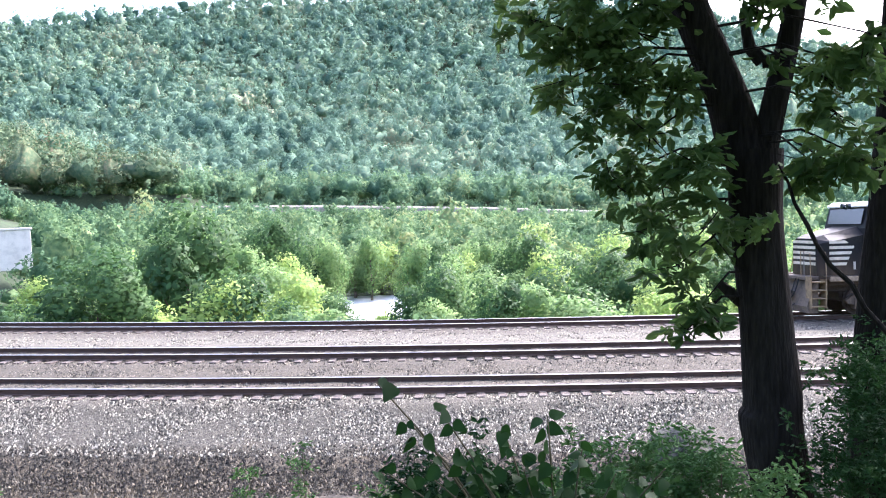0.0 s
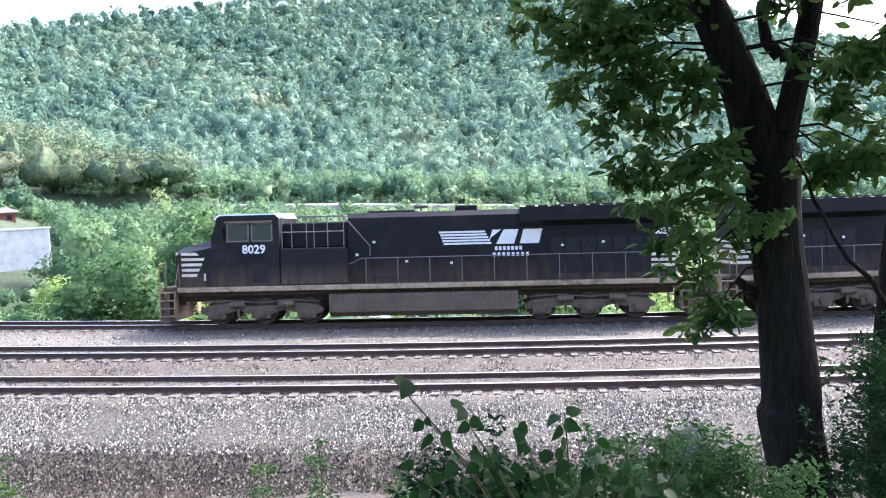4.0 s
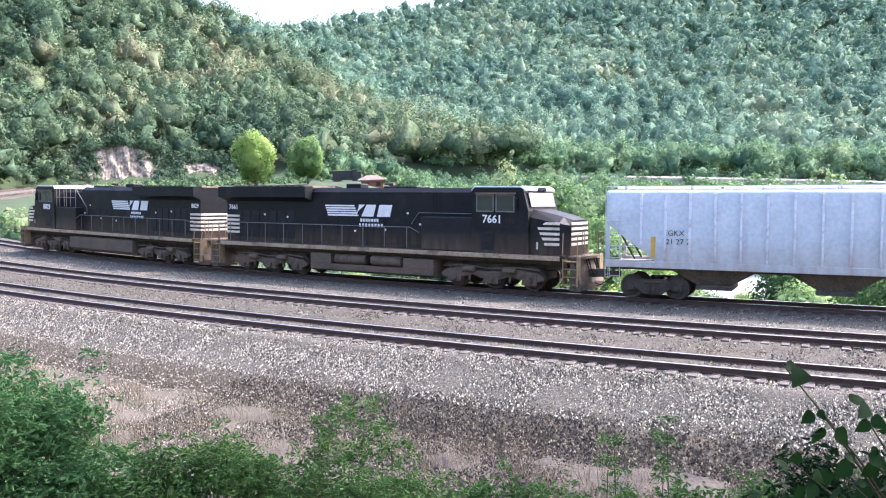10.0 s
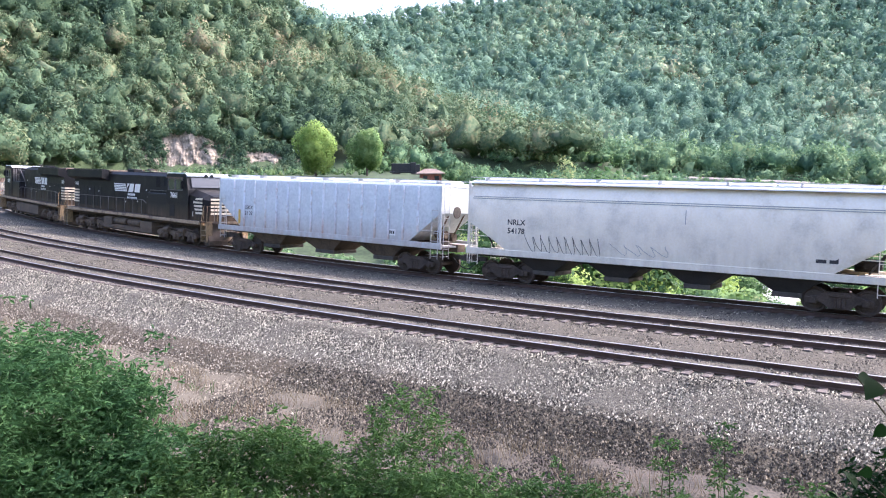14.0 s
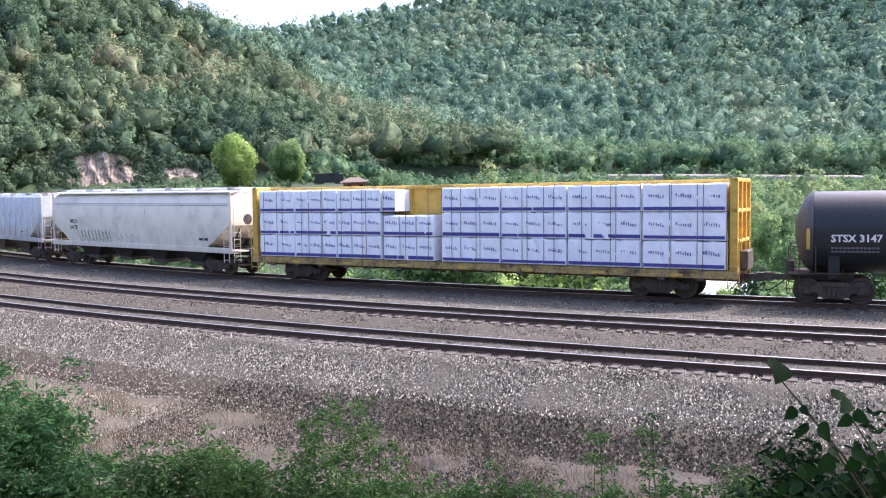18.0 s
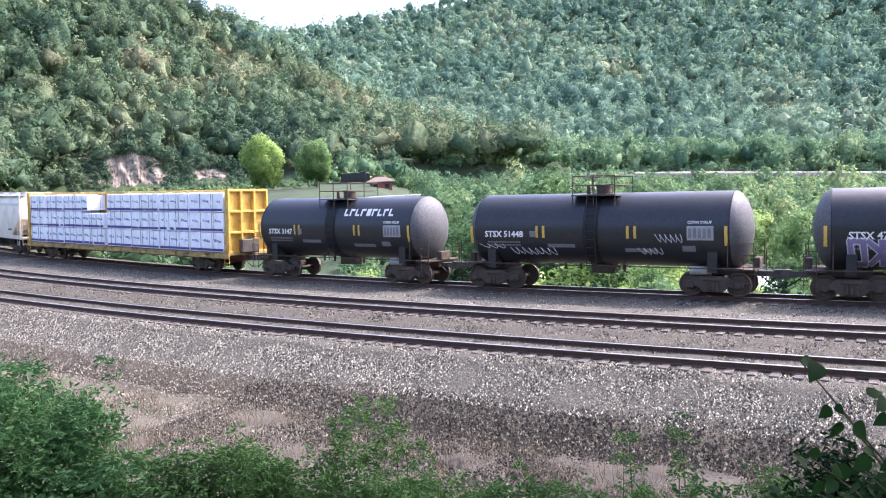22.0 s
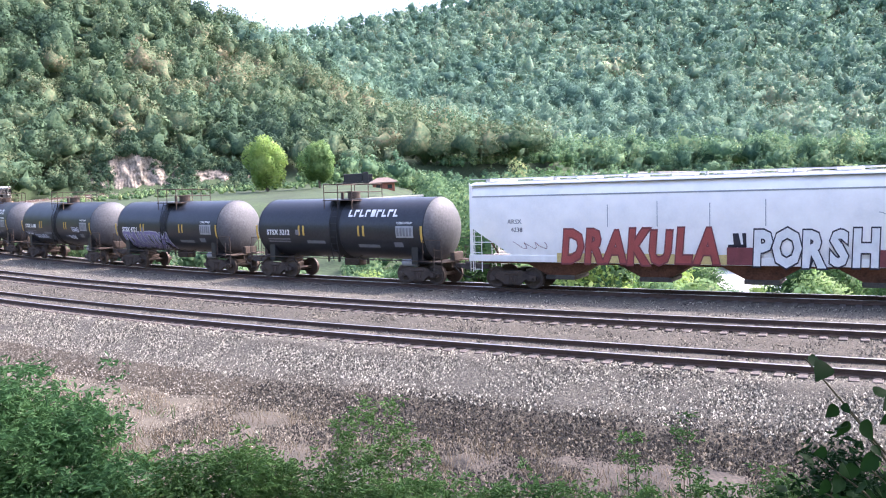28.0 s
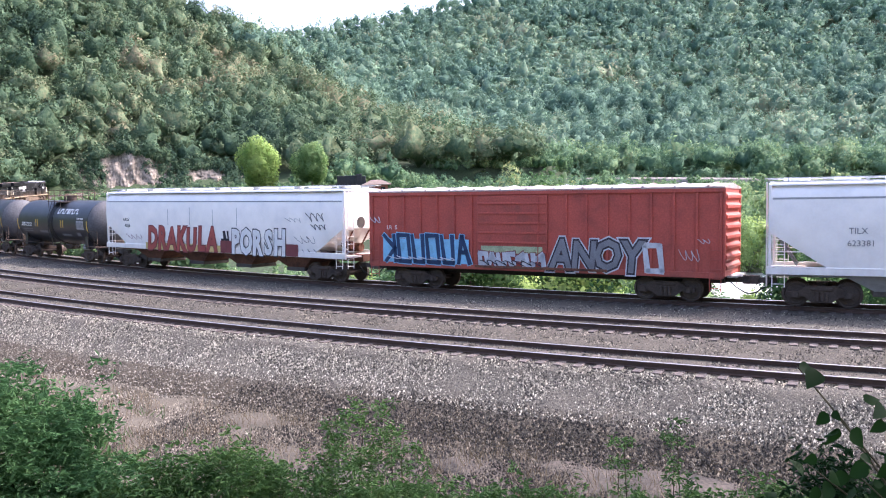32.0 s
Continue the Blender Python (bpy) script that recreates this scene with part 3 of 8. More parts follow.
def ground_material():
    """Brown dirt along the verge, leaf litter and grass beyond, with a ragged border."""
    m = M_GROUND
    nt = m.node_tree
    bsdf = nt.nodes["Principled BSDF"]
    co = nt.nodes.new("ShaderNodeTexCoord")
    far = nt.nodes.new("ShaderNodeVectorMath")
    far.operation = "DISTANCE"
    far.inputs[1].default_value = (CX, CY, 0)
    flat = nt.nodes.new("ShaderNodeVectorMath")
    flat.operation = "MULTIPLY"
    flat.inputs[1].default_value = (1, 1, 0)
    nt.links.new(co.outputs["Object"], flat.inputs[0])
    nt.links.new(flat.outputs[0], far.inputs[0])
    nz = nt.nodes.new("ShaderNodeTexNoise")
    nz.inputs["Scale"].default_value, nz.inputs["Detail"].default_value = 0.5, 5
    nt.links.new(co.outputs["Object"], nz.inputs["Vector"])
    add = nt.nodes.new("ShaderNodeMath")
    add.operation = "MULTIPLY_ADD"
    add.inputs[1].default_value = 7.0
    nt.links.new(nz.outputs["Fac"], add.inputs[0])
    nt.links.new(far.outputs["Value"], add.inputs[2])
    lo = nt.nodes.new("ShaderNodeMapRange")
    lo.inputs["From Min"].default_value, lo.inputs["From Max"].default_value = RC + 4.0, RC + 5.0
    nt.links.new(add.outputs[0], lo.inputs["Value"])
    hi = nt.nodes.new("ShaderNodeMapRange")
    hi.inputs["From Min"].default_value, hi.inputs["From Max"].default_value = RC + 19.0, RC + 15.0
    nt.links.new(add.outputs[0], hi.inputs["Value"])
    mul = nt.nodes.new("ShaderNodeMath")
    mul.operation = "MULTIPLY"
    nt.links.new(lo.outputs["Result"], mul.inputs[0])
    nt.links.new(hi.outputs["Result"], mul.inputs[1])
    n2 = nt.nodes.new("ShaderNodeTexNoise")
    n2.inputs["Scale"].default_value, n2.inputs["Detail"].default_value = 14.0, 6
    nt.links.new(co.outputs["Object"], n2.inputs["Vector"])
    ramp = nt.nodes.new("ShaderNodeValToRGB")
    ramp.color_ramp.elements[0].position, ramp.color_ramp.elements[1].position = 0.38, 0.62
    ramp.color_ramp.elements[0].color, ramp.color_ramp.elements[1].color = (0.016, 0.0135, 0.010, 1), (0.095, 0.079, 0.060, 1)
    n3 = nt.nodes.new("ShaderNodeTexNoise")
    n3.inputs["Scale"].default_value, n3.inputs["Detail"].default_value = 0.9, 4
    nt.links.new(co.outputs["Object"], n3.inputs["Vector"])
    blend = nt.nodes.new("ShaderNodeMix")
    blend.inputs["Factor"].default_value = 0.5
    nt.links.new(n2.outputs["Fac"], blend.inputs["A"])
    nt.links.new(n3.outputs["Fac"], blend.inputs["B"])
    nt.links.new(blend.outputs["Result"], ramp.inputs["Fac"])
    mix = nt.nodes.new("ShaderNodeMix")
    mix.data_type = "RGBA"
    old = bsdf.inputs["Base Color"].links[0].from_socket
    here = nt.nodes.new("ShaderNodeVectorMath")
    here.operation = "LENGTH"
    nt.links.new(flat.outputs[0], here.inputs[0])
    near = nt.nodes.new("ShaderNodeMapRange")
    near.inputs["From Min"].default_value, near.inputs["From Max"].default_value = 110.0, 80.0
    nt.links.new(here.outputs["Value"], near.inputs["Value"])
    both = nt.nodes.new("ShaderNodeMath")
    both.operation = "MULTIPLY"
    nt.links.new(mul.outputs[0], both.inputs[0])
    nt.links.new(near.outputs["Result"], both.inputs[1])
    nt.links.new(both.outputs[0], mix.inputs["Factor"])
    # the dirt is pale and tan where the verge is wide, dark gravel further along
    x0, y0 = on_arc(RC + 5, 0.525)
    cut = nt.nodes.new("ShaderNodeVectorMath")
    cut.operation = "DOT_PRODUCT"
    cut.inputs[1].default_value = (-math.cos(0.525), math.sin(0.525), 0)
    nt.links.new(flat.outputs[0], cut.inputs[0])
    wob = nt.nodes.new("ShaderNodeMath")
    wob.operation = "MULTIPLY_ADD"
    wob.inputs[1].default_value = 9.0
    nt.links.new(nz.outputs["Fac"], wob.inputs[0])
    nt.links.new(cut.outputs["Value"], wob.inputs[2])
    along = nt.nodes.new("ShaderNodeMapRange")
    mid = -x0 * math.cos(0.525) + y0 * math.sin(0.525) + 4.5
    along.inputs["From Min"].default_value, along.inputs["From Max"].default_value = mid - 2, mid + 7
    nt.links.new(wob.outputs[0], along.inputs["Value"])
    tan = nt.nodes.new("ShaderNodeValToRGB")
    tan.color_ramp.elements[0].position, tan.color_ramp.elements[1].position = 0.36, 0.60
    tan.color_ramp.elements[0].color, tan.color_ramp.elements[1].color = (0.048, 0.041, 0.027, 1), (0.13, 0.111, 0.077, 1)
    nt.links.new(blend.outputs["Result"], tan.inputs["Fac"])
    shade = nt.nodes.new("ShaderNodeMix")
    shade.data_type = "RGBA"
    nt.links.new(along.outputs["Result"], shade.inputs["Factor"])
    nt.links.new(ramp.outputs["Color"], shade.inputs["A"])
    nt.links.new(tan.outputs["Color"], shade.inputs["B"])
    nt.links.new(old, mix.inputs["A"])
    nt.links.new(shade.outputs["Result"], mix.inputs["B"])
    nt.links.new(mix.outputs["Result"], bsdf.inputs["Base Color"])


ground_material()


def build_ground():
    ds = [0.6, 2, 3.5, 5] + list(np.arange(6, 36, 0.5)) + list(np.arange(36, 60, 1.5)) + list(np.arange(60, 240, 5)) + list(np.arange(240, 1000, 14)) + [1100, 1300, 1700, 2400, 3400, 4800]
    azs = list(np.arange(-180, -75, 6.0)) + list(np.arange(-75, 70, 0.75)) + list(np.arange(70, 180, 6.0))
    v, f = [], []
    n = len(azs)
    for d in ds:
        for a in azs:
            x, y = d * math.sin(radians(a)), d * math.cos(radians(a))
            w = 0.12 * noise.noise((x * 0.5, y * 0.5, 0)) + 0.05 * noise.noise((x * 1.7, y * 1.7, 4)) if d < 40 else 0
            v.append((x, y, ground(x, y) + w))
    for i in range(len(ds) - 1):
        for j in range(n):
            k = (j + 1) % n
            f.append((i * n + j, (i + 1) * n + j, (i + 1) * n + k, i * n + k))
    f.append(tuple(range(n)))
    ob = new("ground", mesh_of("ground", v, f, M_GROUND, True))
    tagged(ob, "brown dirt verge and grassy wooded valley ground", "ground", kind="structure")


build_ground()


# ---- tracks ----
TH0, TH1 = -0.30, 2.3


def sweep(profile, r, z0, tilt, n=340):
    rings = []
    for th in np.linspace(TH0, TH1, n):
        z = rail_z(th, z0)
        ring = []
        for o, h in profile:
            x, y = on_arc(r + o, th)
            ring.append((x, y, z + h + o * tilt))
        rings.append(ring)
    return rings


RAIL = [(-0.075, -0.17), (-0.075, -0.155), (-0.012, -0.13), (-0.012, -0.045), (-0.036, -0.03), (-0.036, -0.004), (0.036, -0.004), (0.036, -0.03), (0.012, -0.045), (0.012, -0.13), (0.075, -0.155), (0.075, -0.17)]
HEAD = [(-0.034, -0.004), (-0.028, 0.0), (0.028, 0.0), (0.034, -0.004)]


def build_track(name, r, z0, label):
    track = tagged(new(name), label, "railway track", "tracks of the curve", "structure")
    tilt = EL / GAUGE
    for s in (-1, 1):
        rail = part("rail", Geo().loft(sweep(RAIL, r + s * GAUGE / 2, z0 + s * EL / 2, 0)), M_RAIL, track, "rusty brown steel rail")
        part("rail_head", Geo().loft(sweep(HEAD, r + s * GAUGE / 2, z0 + s * EL / 2, 0)), M_RAILTOP, rail, "bright worn running surface")
    tie = mesh_of("tie", *tie_data(), M_TIE)
    step = 0.53 / r
    for th in np.arange(0.02, 0.02 + 300 * step, step):
        x, y = on_arc(r, th)
        ob = new("tie", tie)
        ob.parent = track
        ob.matrix_basis = pose(x, y, rail_z(th, z0) - 0.17, math.degrees(math.atan(tilt)), 0, 180 - math.degrees(th) + random.uniform(-1.2, 1.2))
    return track


def tie_data():
    g = Geo().box(-0.115, 0.115, -1.3, 1.3, -0.17, 0.0, 0.015)
    for y in (-GAUGE / 2, GAUGE / 2):
        g.box(-0.095, 0.095, y - 0.18, y + 0.18, -0.002, 0.012)
    return g.v, g.f


build_track("track_far", RA, ZA, "far curved railway track on grey ballast")
build_track("track_middle", RB, ZB, "middle curved railway track with rusty rails")
build_track("track_near", RC, ZC, "near curved railway track with worn wooden ties")

# ---- railway bed ----
def bed_material():
    """Crushed stone whose tone runs in bands along the tracks."""
    m = mat("bed_stone", (0.090, 0.083, 0.064), 0.95, var=0.75, scale=14, fine=30, bump=1.0, tint=(0.028, 0.025, 0.022))
    nt = m.node_tree
    bsdf = nt.nodes["Principled BSDF"]
    co = nt.nodes.new("ShaderNodeTexCoord")
    flat = nt.nodes.new("ShaderNodeVectorMath")
    flat.operation = "MULTIPLY"
    flat.inputs[1].default_value = (1, 1, 0)
    far = nt.nodes.new("ShaderNodeVectorMath")
    far.operation = "DISTANCE"
    far.inputs[1].default_value = (CX, CY, 0)
    nt.links.new(co.outputs["Object"], flat.inputs[0])
    nt.links.new(flat.outputs[0], far.inputs[0])
    nz = nt.nodes.new("ShaderNodeTexNoise")
    nz.inputs["Scale"].default_value, nz.inputs["Detail"].default_value = 1.2, 6
    nt.links.new(co.outputs["Object"], nz.inputs["Vector"])
    add = nt.nodes.new("ShaderNodeMath")
    add.operation = "MULTIPLY_ADD"
    add.inputs[1].default_value = 1.6
    nt.links.new(nz.outputs["Fac"], add.inputs[0])
    nt.links.new(far.outputs["Value"], add.inputs[2])
    mr = nt.nodes.new("ShaderNodeMapRange")
    mr.inputs["From Min"].default_value, mr.inputs["From Max"].default_value = RA - 4 + 0.8, RC + 5 + 0.8
    nt.links.new(add.outputs[0], mr.inputs["Value"])
    ramp = nt.nodes.new("ShaderNodeValToRGB")
    el = ramp.color_ramp.elements
    span = RC - RA + 9
    stops = [(RA - 2, (0.75, 0.70, 0.66)), (RA + 1.4, (0.80, 0.74, 0.70)), (RA + 2.6, (1.2, 1.18, 1.16)), (RB - 2.0, (1.35, 1.33, 1.30)), (RB - 1.2, (0.8, 0.76, 0.70)), (RC - 1.2, (0.85, 0.80, 0.74)), (RC + 1.3, (0.95, 0.92, 0.88)), (RC + 1.9, (1.25, 1.24, 1.22)), (RC + 2.9, (1.5, 1.47, 1.42)), (RC + 3.5, (1.25, 1.12, 0.95))]
    el[0].position, el[0].color = 0.0, (*stops[0][1], 1)
    el[1].position, el[1].color = 1.0, (*stops[-1][1], 1)
    for r, c in stops[1:]:
        q = el.new((r - RA + 4) / span)
        q.color = (*c, 1)
    nt.links.new(mr.outputs["Result"], ramp.inputs["Fac"])
    mix = nt.nodes.new("ShaderNodeMix")
    mix.data_type, mix.blend_type = "RGBA", "MULTIPLY"
    mix.inputs["Factor"].default_value = 1.0
    nt.links.new(bsdf.inputs["Base Color"].links[0].from_socket, mix.inputs["A"])
    nt.links.new(ramp.outputs["Color"], mix.inputs["B"])
    nt.links.new(mix.outputs["Result"], bsdf.inputs["Base Color"])
    return m


M_BED = bed_material()


def build_bed():
    cols = [(RA - 4.5, -2.6), (RA - 3.4, -1.35), (RA - 2.3, -0.30), (RA - 1.4, -0.21), (RA, -0.19), (RA + 1.4, -0.13), (RA + 2.2, -0.13), (RA + 3.6, -0.02), (RB - 3.0, 0.08), (RB - 2.0, 0.17), (RB - 1.4, 0.22), (RB, 0.25), (RB + 1.4, 0.30), (RB + 2.05, 0.24), (RC - 1.4, 0.20), (RC, 0.20), (RC + 1.35, 0.25), (RC + 1.7, 0.20), (RC + 2.3, -0.10), (RC + 3.0, -0.46), (RC + 3.9, -0.90), (RC + 4.6, -1.5)]
    rs, zs = [], []
    for (r0, z0), (r1, z1) in zip(cols, cols[1:]):
        for k in range(3):
            rs.append(r0 + (r1 - r0) * k / 3)
            zs.append(z0 + (z1 - z0) * k / 3)
    rs.append(cols[-1][0]), zs.append(cols[-1][1])
    ths = np.arange(TH0, TH1, 0.0016)
    v, f = [], []
    n = len(rs)
    for i, th in enumerate(ths):
        for r, z in zip(rs, zs):
            x, y = on_arc(r, th)
            w = 0.035 * noise.noise((x * 1.1, y * 1.1, 0)) 
            v.append((x, y, rail_z(th, z) + w))
    for i in range(len(ths) - 1):
        for j in range(n - 1):
            f.append((i * n + j, (i + 1) * n + j, (i + 1) * n + j + 1, i * n + j + 1))
    ob = new("railway_bed", mesh_of("railway_bed", v, f, M_BED, True))
    tagged(ob, "pale grey crushed stone ballast bed round the curve", "ballast", kind="structure")


build_bed()


# ---- loose stone ----
def quads(name, V, m, ob_tags, soft=None):
    """One mesh of n separate quads from an array n x 4 x 3; soft: the way in which each one is shaded, n x 3."""
    V = np.asarray(V, dtype=np.float32)
    n = len(V)
    me = bpy.data.meshes.new(name)
    me.vertices.add(n * 4)
    me.vertices.foreach_set("co", V.reshape(-1))
    me.loops.add(n * 4)
    me.loops.foreach_set("vertex_index", np.arange(n * 4, dtype=np.int32))
    me.polygons.add(n)
    me.polygons.foreach_set("loop_start", np.arange(0, n * 4, 4, dtype=np.int32))
    me.update(calc_edges=True)
    if soft is not None:
        me.polygons.foreach_set("use_smooth", np.ones(n, dtype=bool))
        me.normals_split_custom_set_from_vertices(np.asarray(soft, dtype=np.float32).repeat(4, axis=0))
    me.materials.append(m)
    ob = new(name, me)
    if ob_tags:
        tagged(ob, *ob_tags)
    return ob


rng = np.random.default_rng(7)


def stones(name, r0, r1, th0, th1, count, size, m, tags, zfun):
    """Angular chips: each a squat four-sided pyramid without its base."""
    r = rng.uniform(r0, r1, count)
    th = rng.uniform(th0, th1, count)
    s = size * rng.uniform(0.5, 1.5, count)
    x, y = CX - r * np.sin(th), CY - r * np.cos(th)
    z = zfun(r, th)
    a = rng.uniform(0, 6.283, count)
    V = np.zeros((count, 4, 3))
    for k in range(3):
        q = a + k * math.pi * 2 / 3 + rng.uniform(-0.5, 0.5, count)
        rad = s * rng.uniform(0.6, 1.2, count)
        V[:, k] = np.stack([x + rad * np.cos(q), y + rad * np.sin(q), z - 0.4 * s], 1)
    V[:, 3] = np.stack([x + rng.uniform(-0.5, 0.5, count) * s, y + rng.uniform(-0.5, 0.5, count) * s, z + s * rng.uniform(0.35, 1.05, count)], 1)
    me = bpy.data.meshes.new(name)
    me.vertices.add(count * 4)
    me.vertices.foreach_set("co", V.astype(np.float32).reshape(-1))
    tri = np.array([[0, 1, 3], [1, 2, 3], [2, 0, 3]])
    ix = (np.arange(count)[:, None, None] * 4 + tri).astype(np.int32).reshape(-1)
    me.loops.add(len(ix))
    me.loops.foreach_set("vertex_index", ix)
    me.polygons.add(count * 3)
    me.polygons.foreach_set("loop_start", np.arange(0, len(ix), 3, dtype=np.int32))
    me.update(calc_edges=True)
    me.materials.append(m)
    return tagged(new(name, me), *tags, kind="stuff")


BED_R = [RA - 4.5, RA - 3.4, RA - 2.3, RA - 1.4, RA, RA + 1.4, RA + 2.2, RA + 3.6, RB - 3.0, RB - 2.0, RB - 1.4, RB, RB + 1.4, RB + 2.05, RC - 1.4, RC, RC + 1.35, RC + 1.7, RC + 2.3, RC + 3.0, RC + 3.9, RC + 4.6, RC + 5.0, RC + 9.0, RC + 13.0]
BED_Z = [-2.6, -1.35, -0.30, -0.21, -0.19, -0.13, -0.13, -0.02, 0.08, 0.17, 0.22, 0.25, 0.30, 0.24, 0.20, 0.20, 0.25, 0.20, -0.10, -0.46, -0.86, -1.05, -1.05, -0.95, 0.5]


def bed_z(r, th):
    return np.interp(r, BED_R, BED_Z) + GRADE * RA * th


stones("ballast_stones", RC + 1.9, RC + 3.25, 0.30, 0.80, 62000, 0.034, M_STONE_PALE, ("whitish crushed stones low on the ballast shoulder", "ballast"), bed_z)
stones("ballast_stones", RC + 0.9, RC + 2.6, 0.27, 0.80, 95000, 0.034, M_STONE, ("pale grey crushed ballast stones beside the near track", "ballast"), bed_z)
stones("ballast_stones", RA + 1.2, RB - 1.5, 0.25, 0.85, 45000, 0.032, M_STONE, ("pale fine gravel between the far and middle tracks", "ballast"), bed_z)
stones("ballast_stones", RB - 1.6, RC + 0.8, 0.27, 0.80, 105000, 0.037, M_STONE_BROWN, ("brownish crushed ballast stones between the middle and near tracks", "ballast"), bed_z)
stones("ballast_stones", RC + 3.0, RC + 5.4, 0.30, 0.55, 14000, 0.036, M_STONE_DIRT, ("scattered brownish ballast stones on the dirt verge", "ballast"), bed_z)
stones("verge_stones", RC + 2.9, RC + 10, 0.34, 0.555, 100000, 0.038, M_STONE_DIRT, ("dark brown stone chips on the dirt verge", "gravel"), bed_z)
stones("verge_stones", RC + 3.1, RC + 10, 0.535, 0.78, 80000, 0.032, M_STONE_TAN, ("pale tan stone chips on the dry dirt verge", "gravel"), bed_z)


# ---- far woods ----
def crowns(name, C, R, K, size, m, tags, squash=1.15, seed=1, fine=2, core=0.74):
    """Uneven tree crowns: several clumps of unlike size to a tree, with tufts of leaves standing off them."""
    g = np.random.default_rng(seed)
    n = len(C)
    C, R = np.asarray(C), np.asarray(R)
    stretch = np.stack([g.uniform(0.8, 1.15, n), g.uniform(0.8, 1.15, n), squash * g.uniform(0.8, 1.3, n)], 1)
    L = 9
    lobe_c = g.normal(size=(n, L, 3))
    lobe_c[:, :, 2] = np.abs(lobe_c[:, :, 2]) * 0.9 - 0.3
    lobe_c *= (g.uniform(0.40, 0.72, (n, L)) / np.linalg.norm(lobe_c, axis=2))[:, :, None]
    lobe_r = g.uniform(0.18, 0.36, (n, L))

    def reach(D):
        along = np.einsum("nkc,nlc->nkl", D, lobe_c)
        off = (lobe_c ** 2).sum(axis=2)[:, None] - along ** 2
        room = lobe_r[:, None] ** 2 - off
        far = np.where((room > 0) & (along > 0), along + np.sqrt(np.maximum(room, 0)), 0)
        return np.maximum(far.max(axis=2), 0.36)

    own = g.integers(0, L, (n, K))
    D = g.normal(size=(n, K, 3))
    pick = np.take_along_axis(lobe_c, own[:, :, None], 1)
    D /= np.linalg.norm(D, axis=2)[:, :, None]
    D = np.where((D * pick).sum(axis=2)[:, :, None] < -0.05, -D, D)
    p = pick + D * (np.take_along_axis(lobe_r, own, 1) * g.uniform(0.75, 1.2, (n, K)))[:, :, None]
    p = C[:, None] + p * R[:, None, None] * stretch[:, None]
    N = D + 0.42 * g.normal(size=(n, K, 3)) + np.array([0, 0, 0.1])
    N /= np.linalg.norm(N, axis=2)[:, :, None]
    soft = 0.75 * D + 0.6 * (p - C[:, None]) / R[:, None, None] + 0.25 * N
    soft /= np.linalg.norm(soft, axis=2)[:, :, None]
    A = np.cross(N, g.normal(size=(n, K, 3)))
    A /= np.linalg.norm(A, axis=2)[:, :, None] + 1e-9
    B = np.cross(N, A)
    s = (R[:, None] * size * g.uniform(0.5, 1.3, (n, K)))[:, :, None]
    Q = np.stack([p - A * s, p - B * s * 0.7 - N * s * 0.25, p + A * s, p + B * s * 0.7 - N * s * 0.25], 2).reshape(-1, 4, 3)
    bm = bmesh.new()
    bmesh.ops.create_icosphere(bm, subdivisions=fine, radius=1.0)
    bm.verts.ensure_lookup_table()
    U = np.array([q.co[:] for q in bm.verts])
    T = np.array([[q.index for q in t.verts] for t in bm.faces])
    bm.free()
    T = T[U[T].mean(axis=1)[:, 2] > -0.8]
    Un = np.repeat(U[None], n, 0) + 0.03 * g.normal(size=(n, len(U), 3))
    Un /= np.linalg.norm(Un, axis=2)[:, :, None]
    body = C[:, None] + Un * (R[:, None] * (reach(Un) * g.uniform(core - 0.03, core + 0.03, (n, len(U)))))[:, :, None] * stretch[:, None]
    nq = len(Q)
    tone = np.clip(0.46 + 0.27 * g.normal(size=n), 0, 1)
    V = np.concatenate([Q.reshape(-1, 3), body.reshape(-1, 3)]).astype(np.float32)
    tones = np.concatenate([np.clip(np.repeat(tone, K) + 0.10 * g.normal(size=nq), 0, 1).repeat(4), np.repeat(tone, len(U))]).astype(np.float32)
    tri = (nq * 4 + np.arange(n)[:, None, None] * len(U) + T[None]).reshape(-1).astype(np.int32)
    ix = np.concatenate([np.arange(nq * 4, dtype=np.int32), tri])
    starts = np.concatenate([np.arange(0, nq * 4, 4), nq * 4 + np.arange(0, len(tri), 3)]).astype(np.int32)
    me = bpy.data.meshes.new(name)
    me.vertices.add(len(V))
    me.vertices.foreach_set("co", V.reshape(-1))
    me.loops.add(len(ix))
    me.loops.foreach_set("vertex_index", ix)
    me.polygons.add(len(starts))
    me.polygons.foreach_set("loop_start", starts)
    me.update(calc_edges=True)
    me.polygons.foreach_set("use_smooth", np.ones(len(starts), dtype=bool))
    me.normals_split_custom_set_from_vertices(np.concatenate([soft.reshape(-1, 3).repeat(4, axis=0), Un.reshape(-1, 3)]).astype(np.float32))
    me.attributes.new("tree_tone", "FLOAT", "POINT").data.foreach_set("value", tones)
    me.materials.append(m)
    return tagged(new(name, me), *tags, kind="stuff")


def scatter(az0, az1, d0, d1, gap, keep, seed):
    g = np.random.default_rng(seed)
    out = []
    d = d0
    while d < d1:
        step = gap / d
        for a in np.arange(radians(az0), radians(az1), step):
            q, e = a + g.uniform(-0.4, 0.4) * step, d + g.uniform(-0.4, 0.4) * gap
            if keep(math.degrees(q), e):
                out.append((e * math.sin(q), e * math.cos(q)))
        d += gap * 0.9
    return out


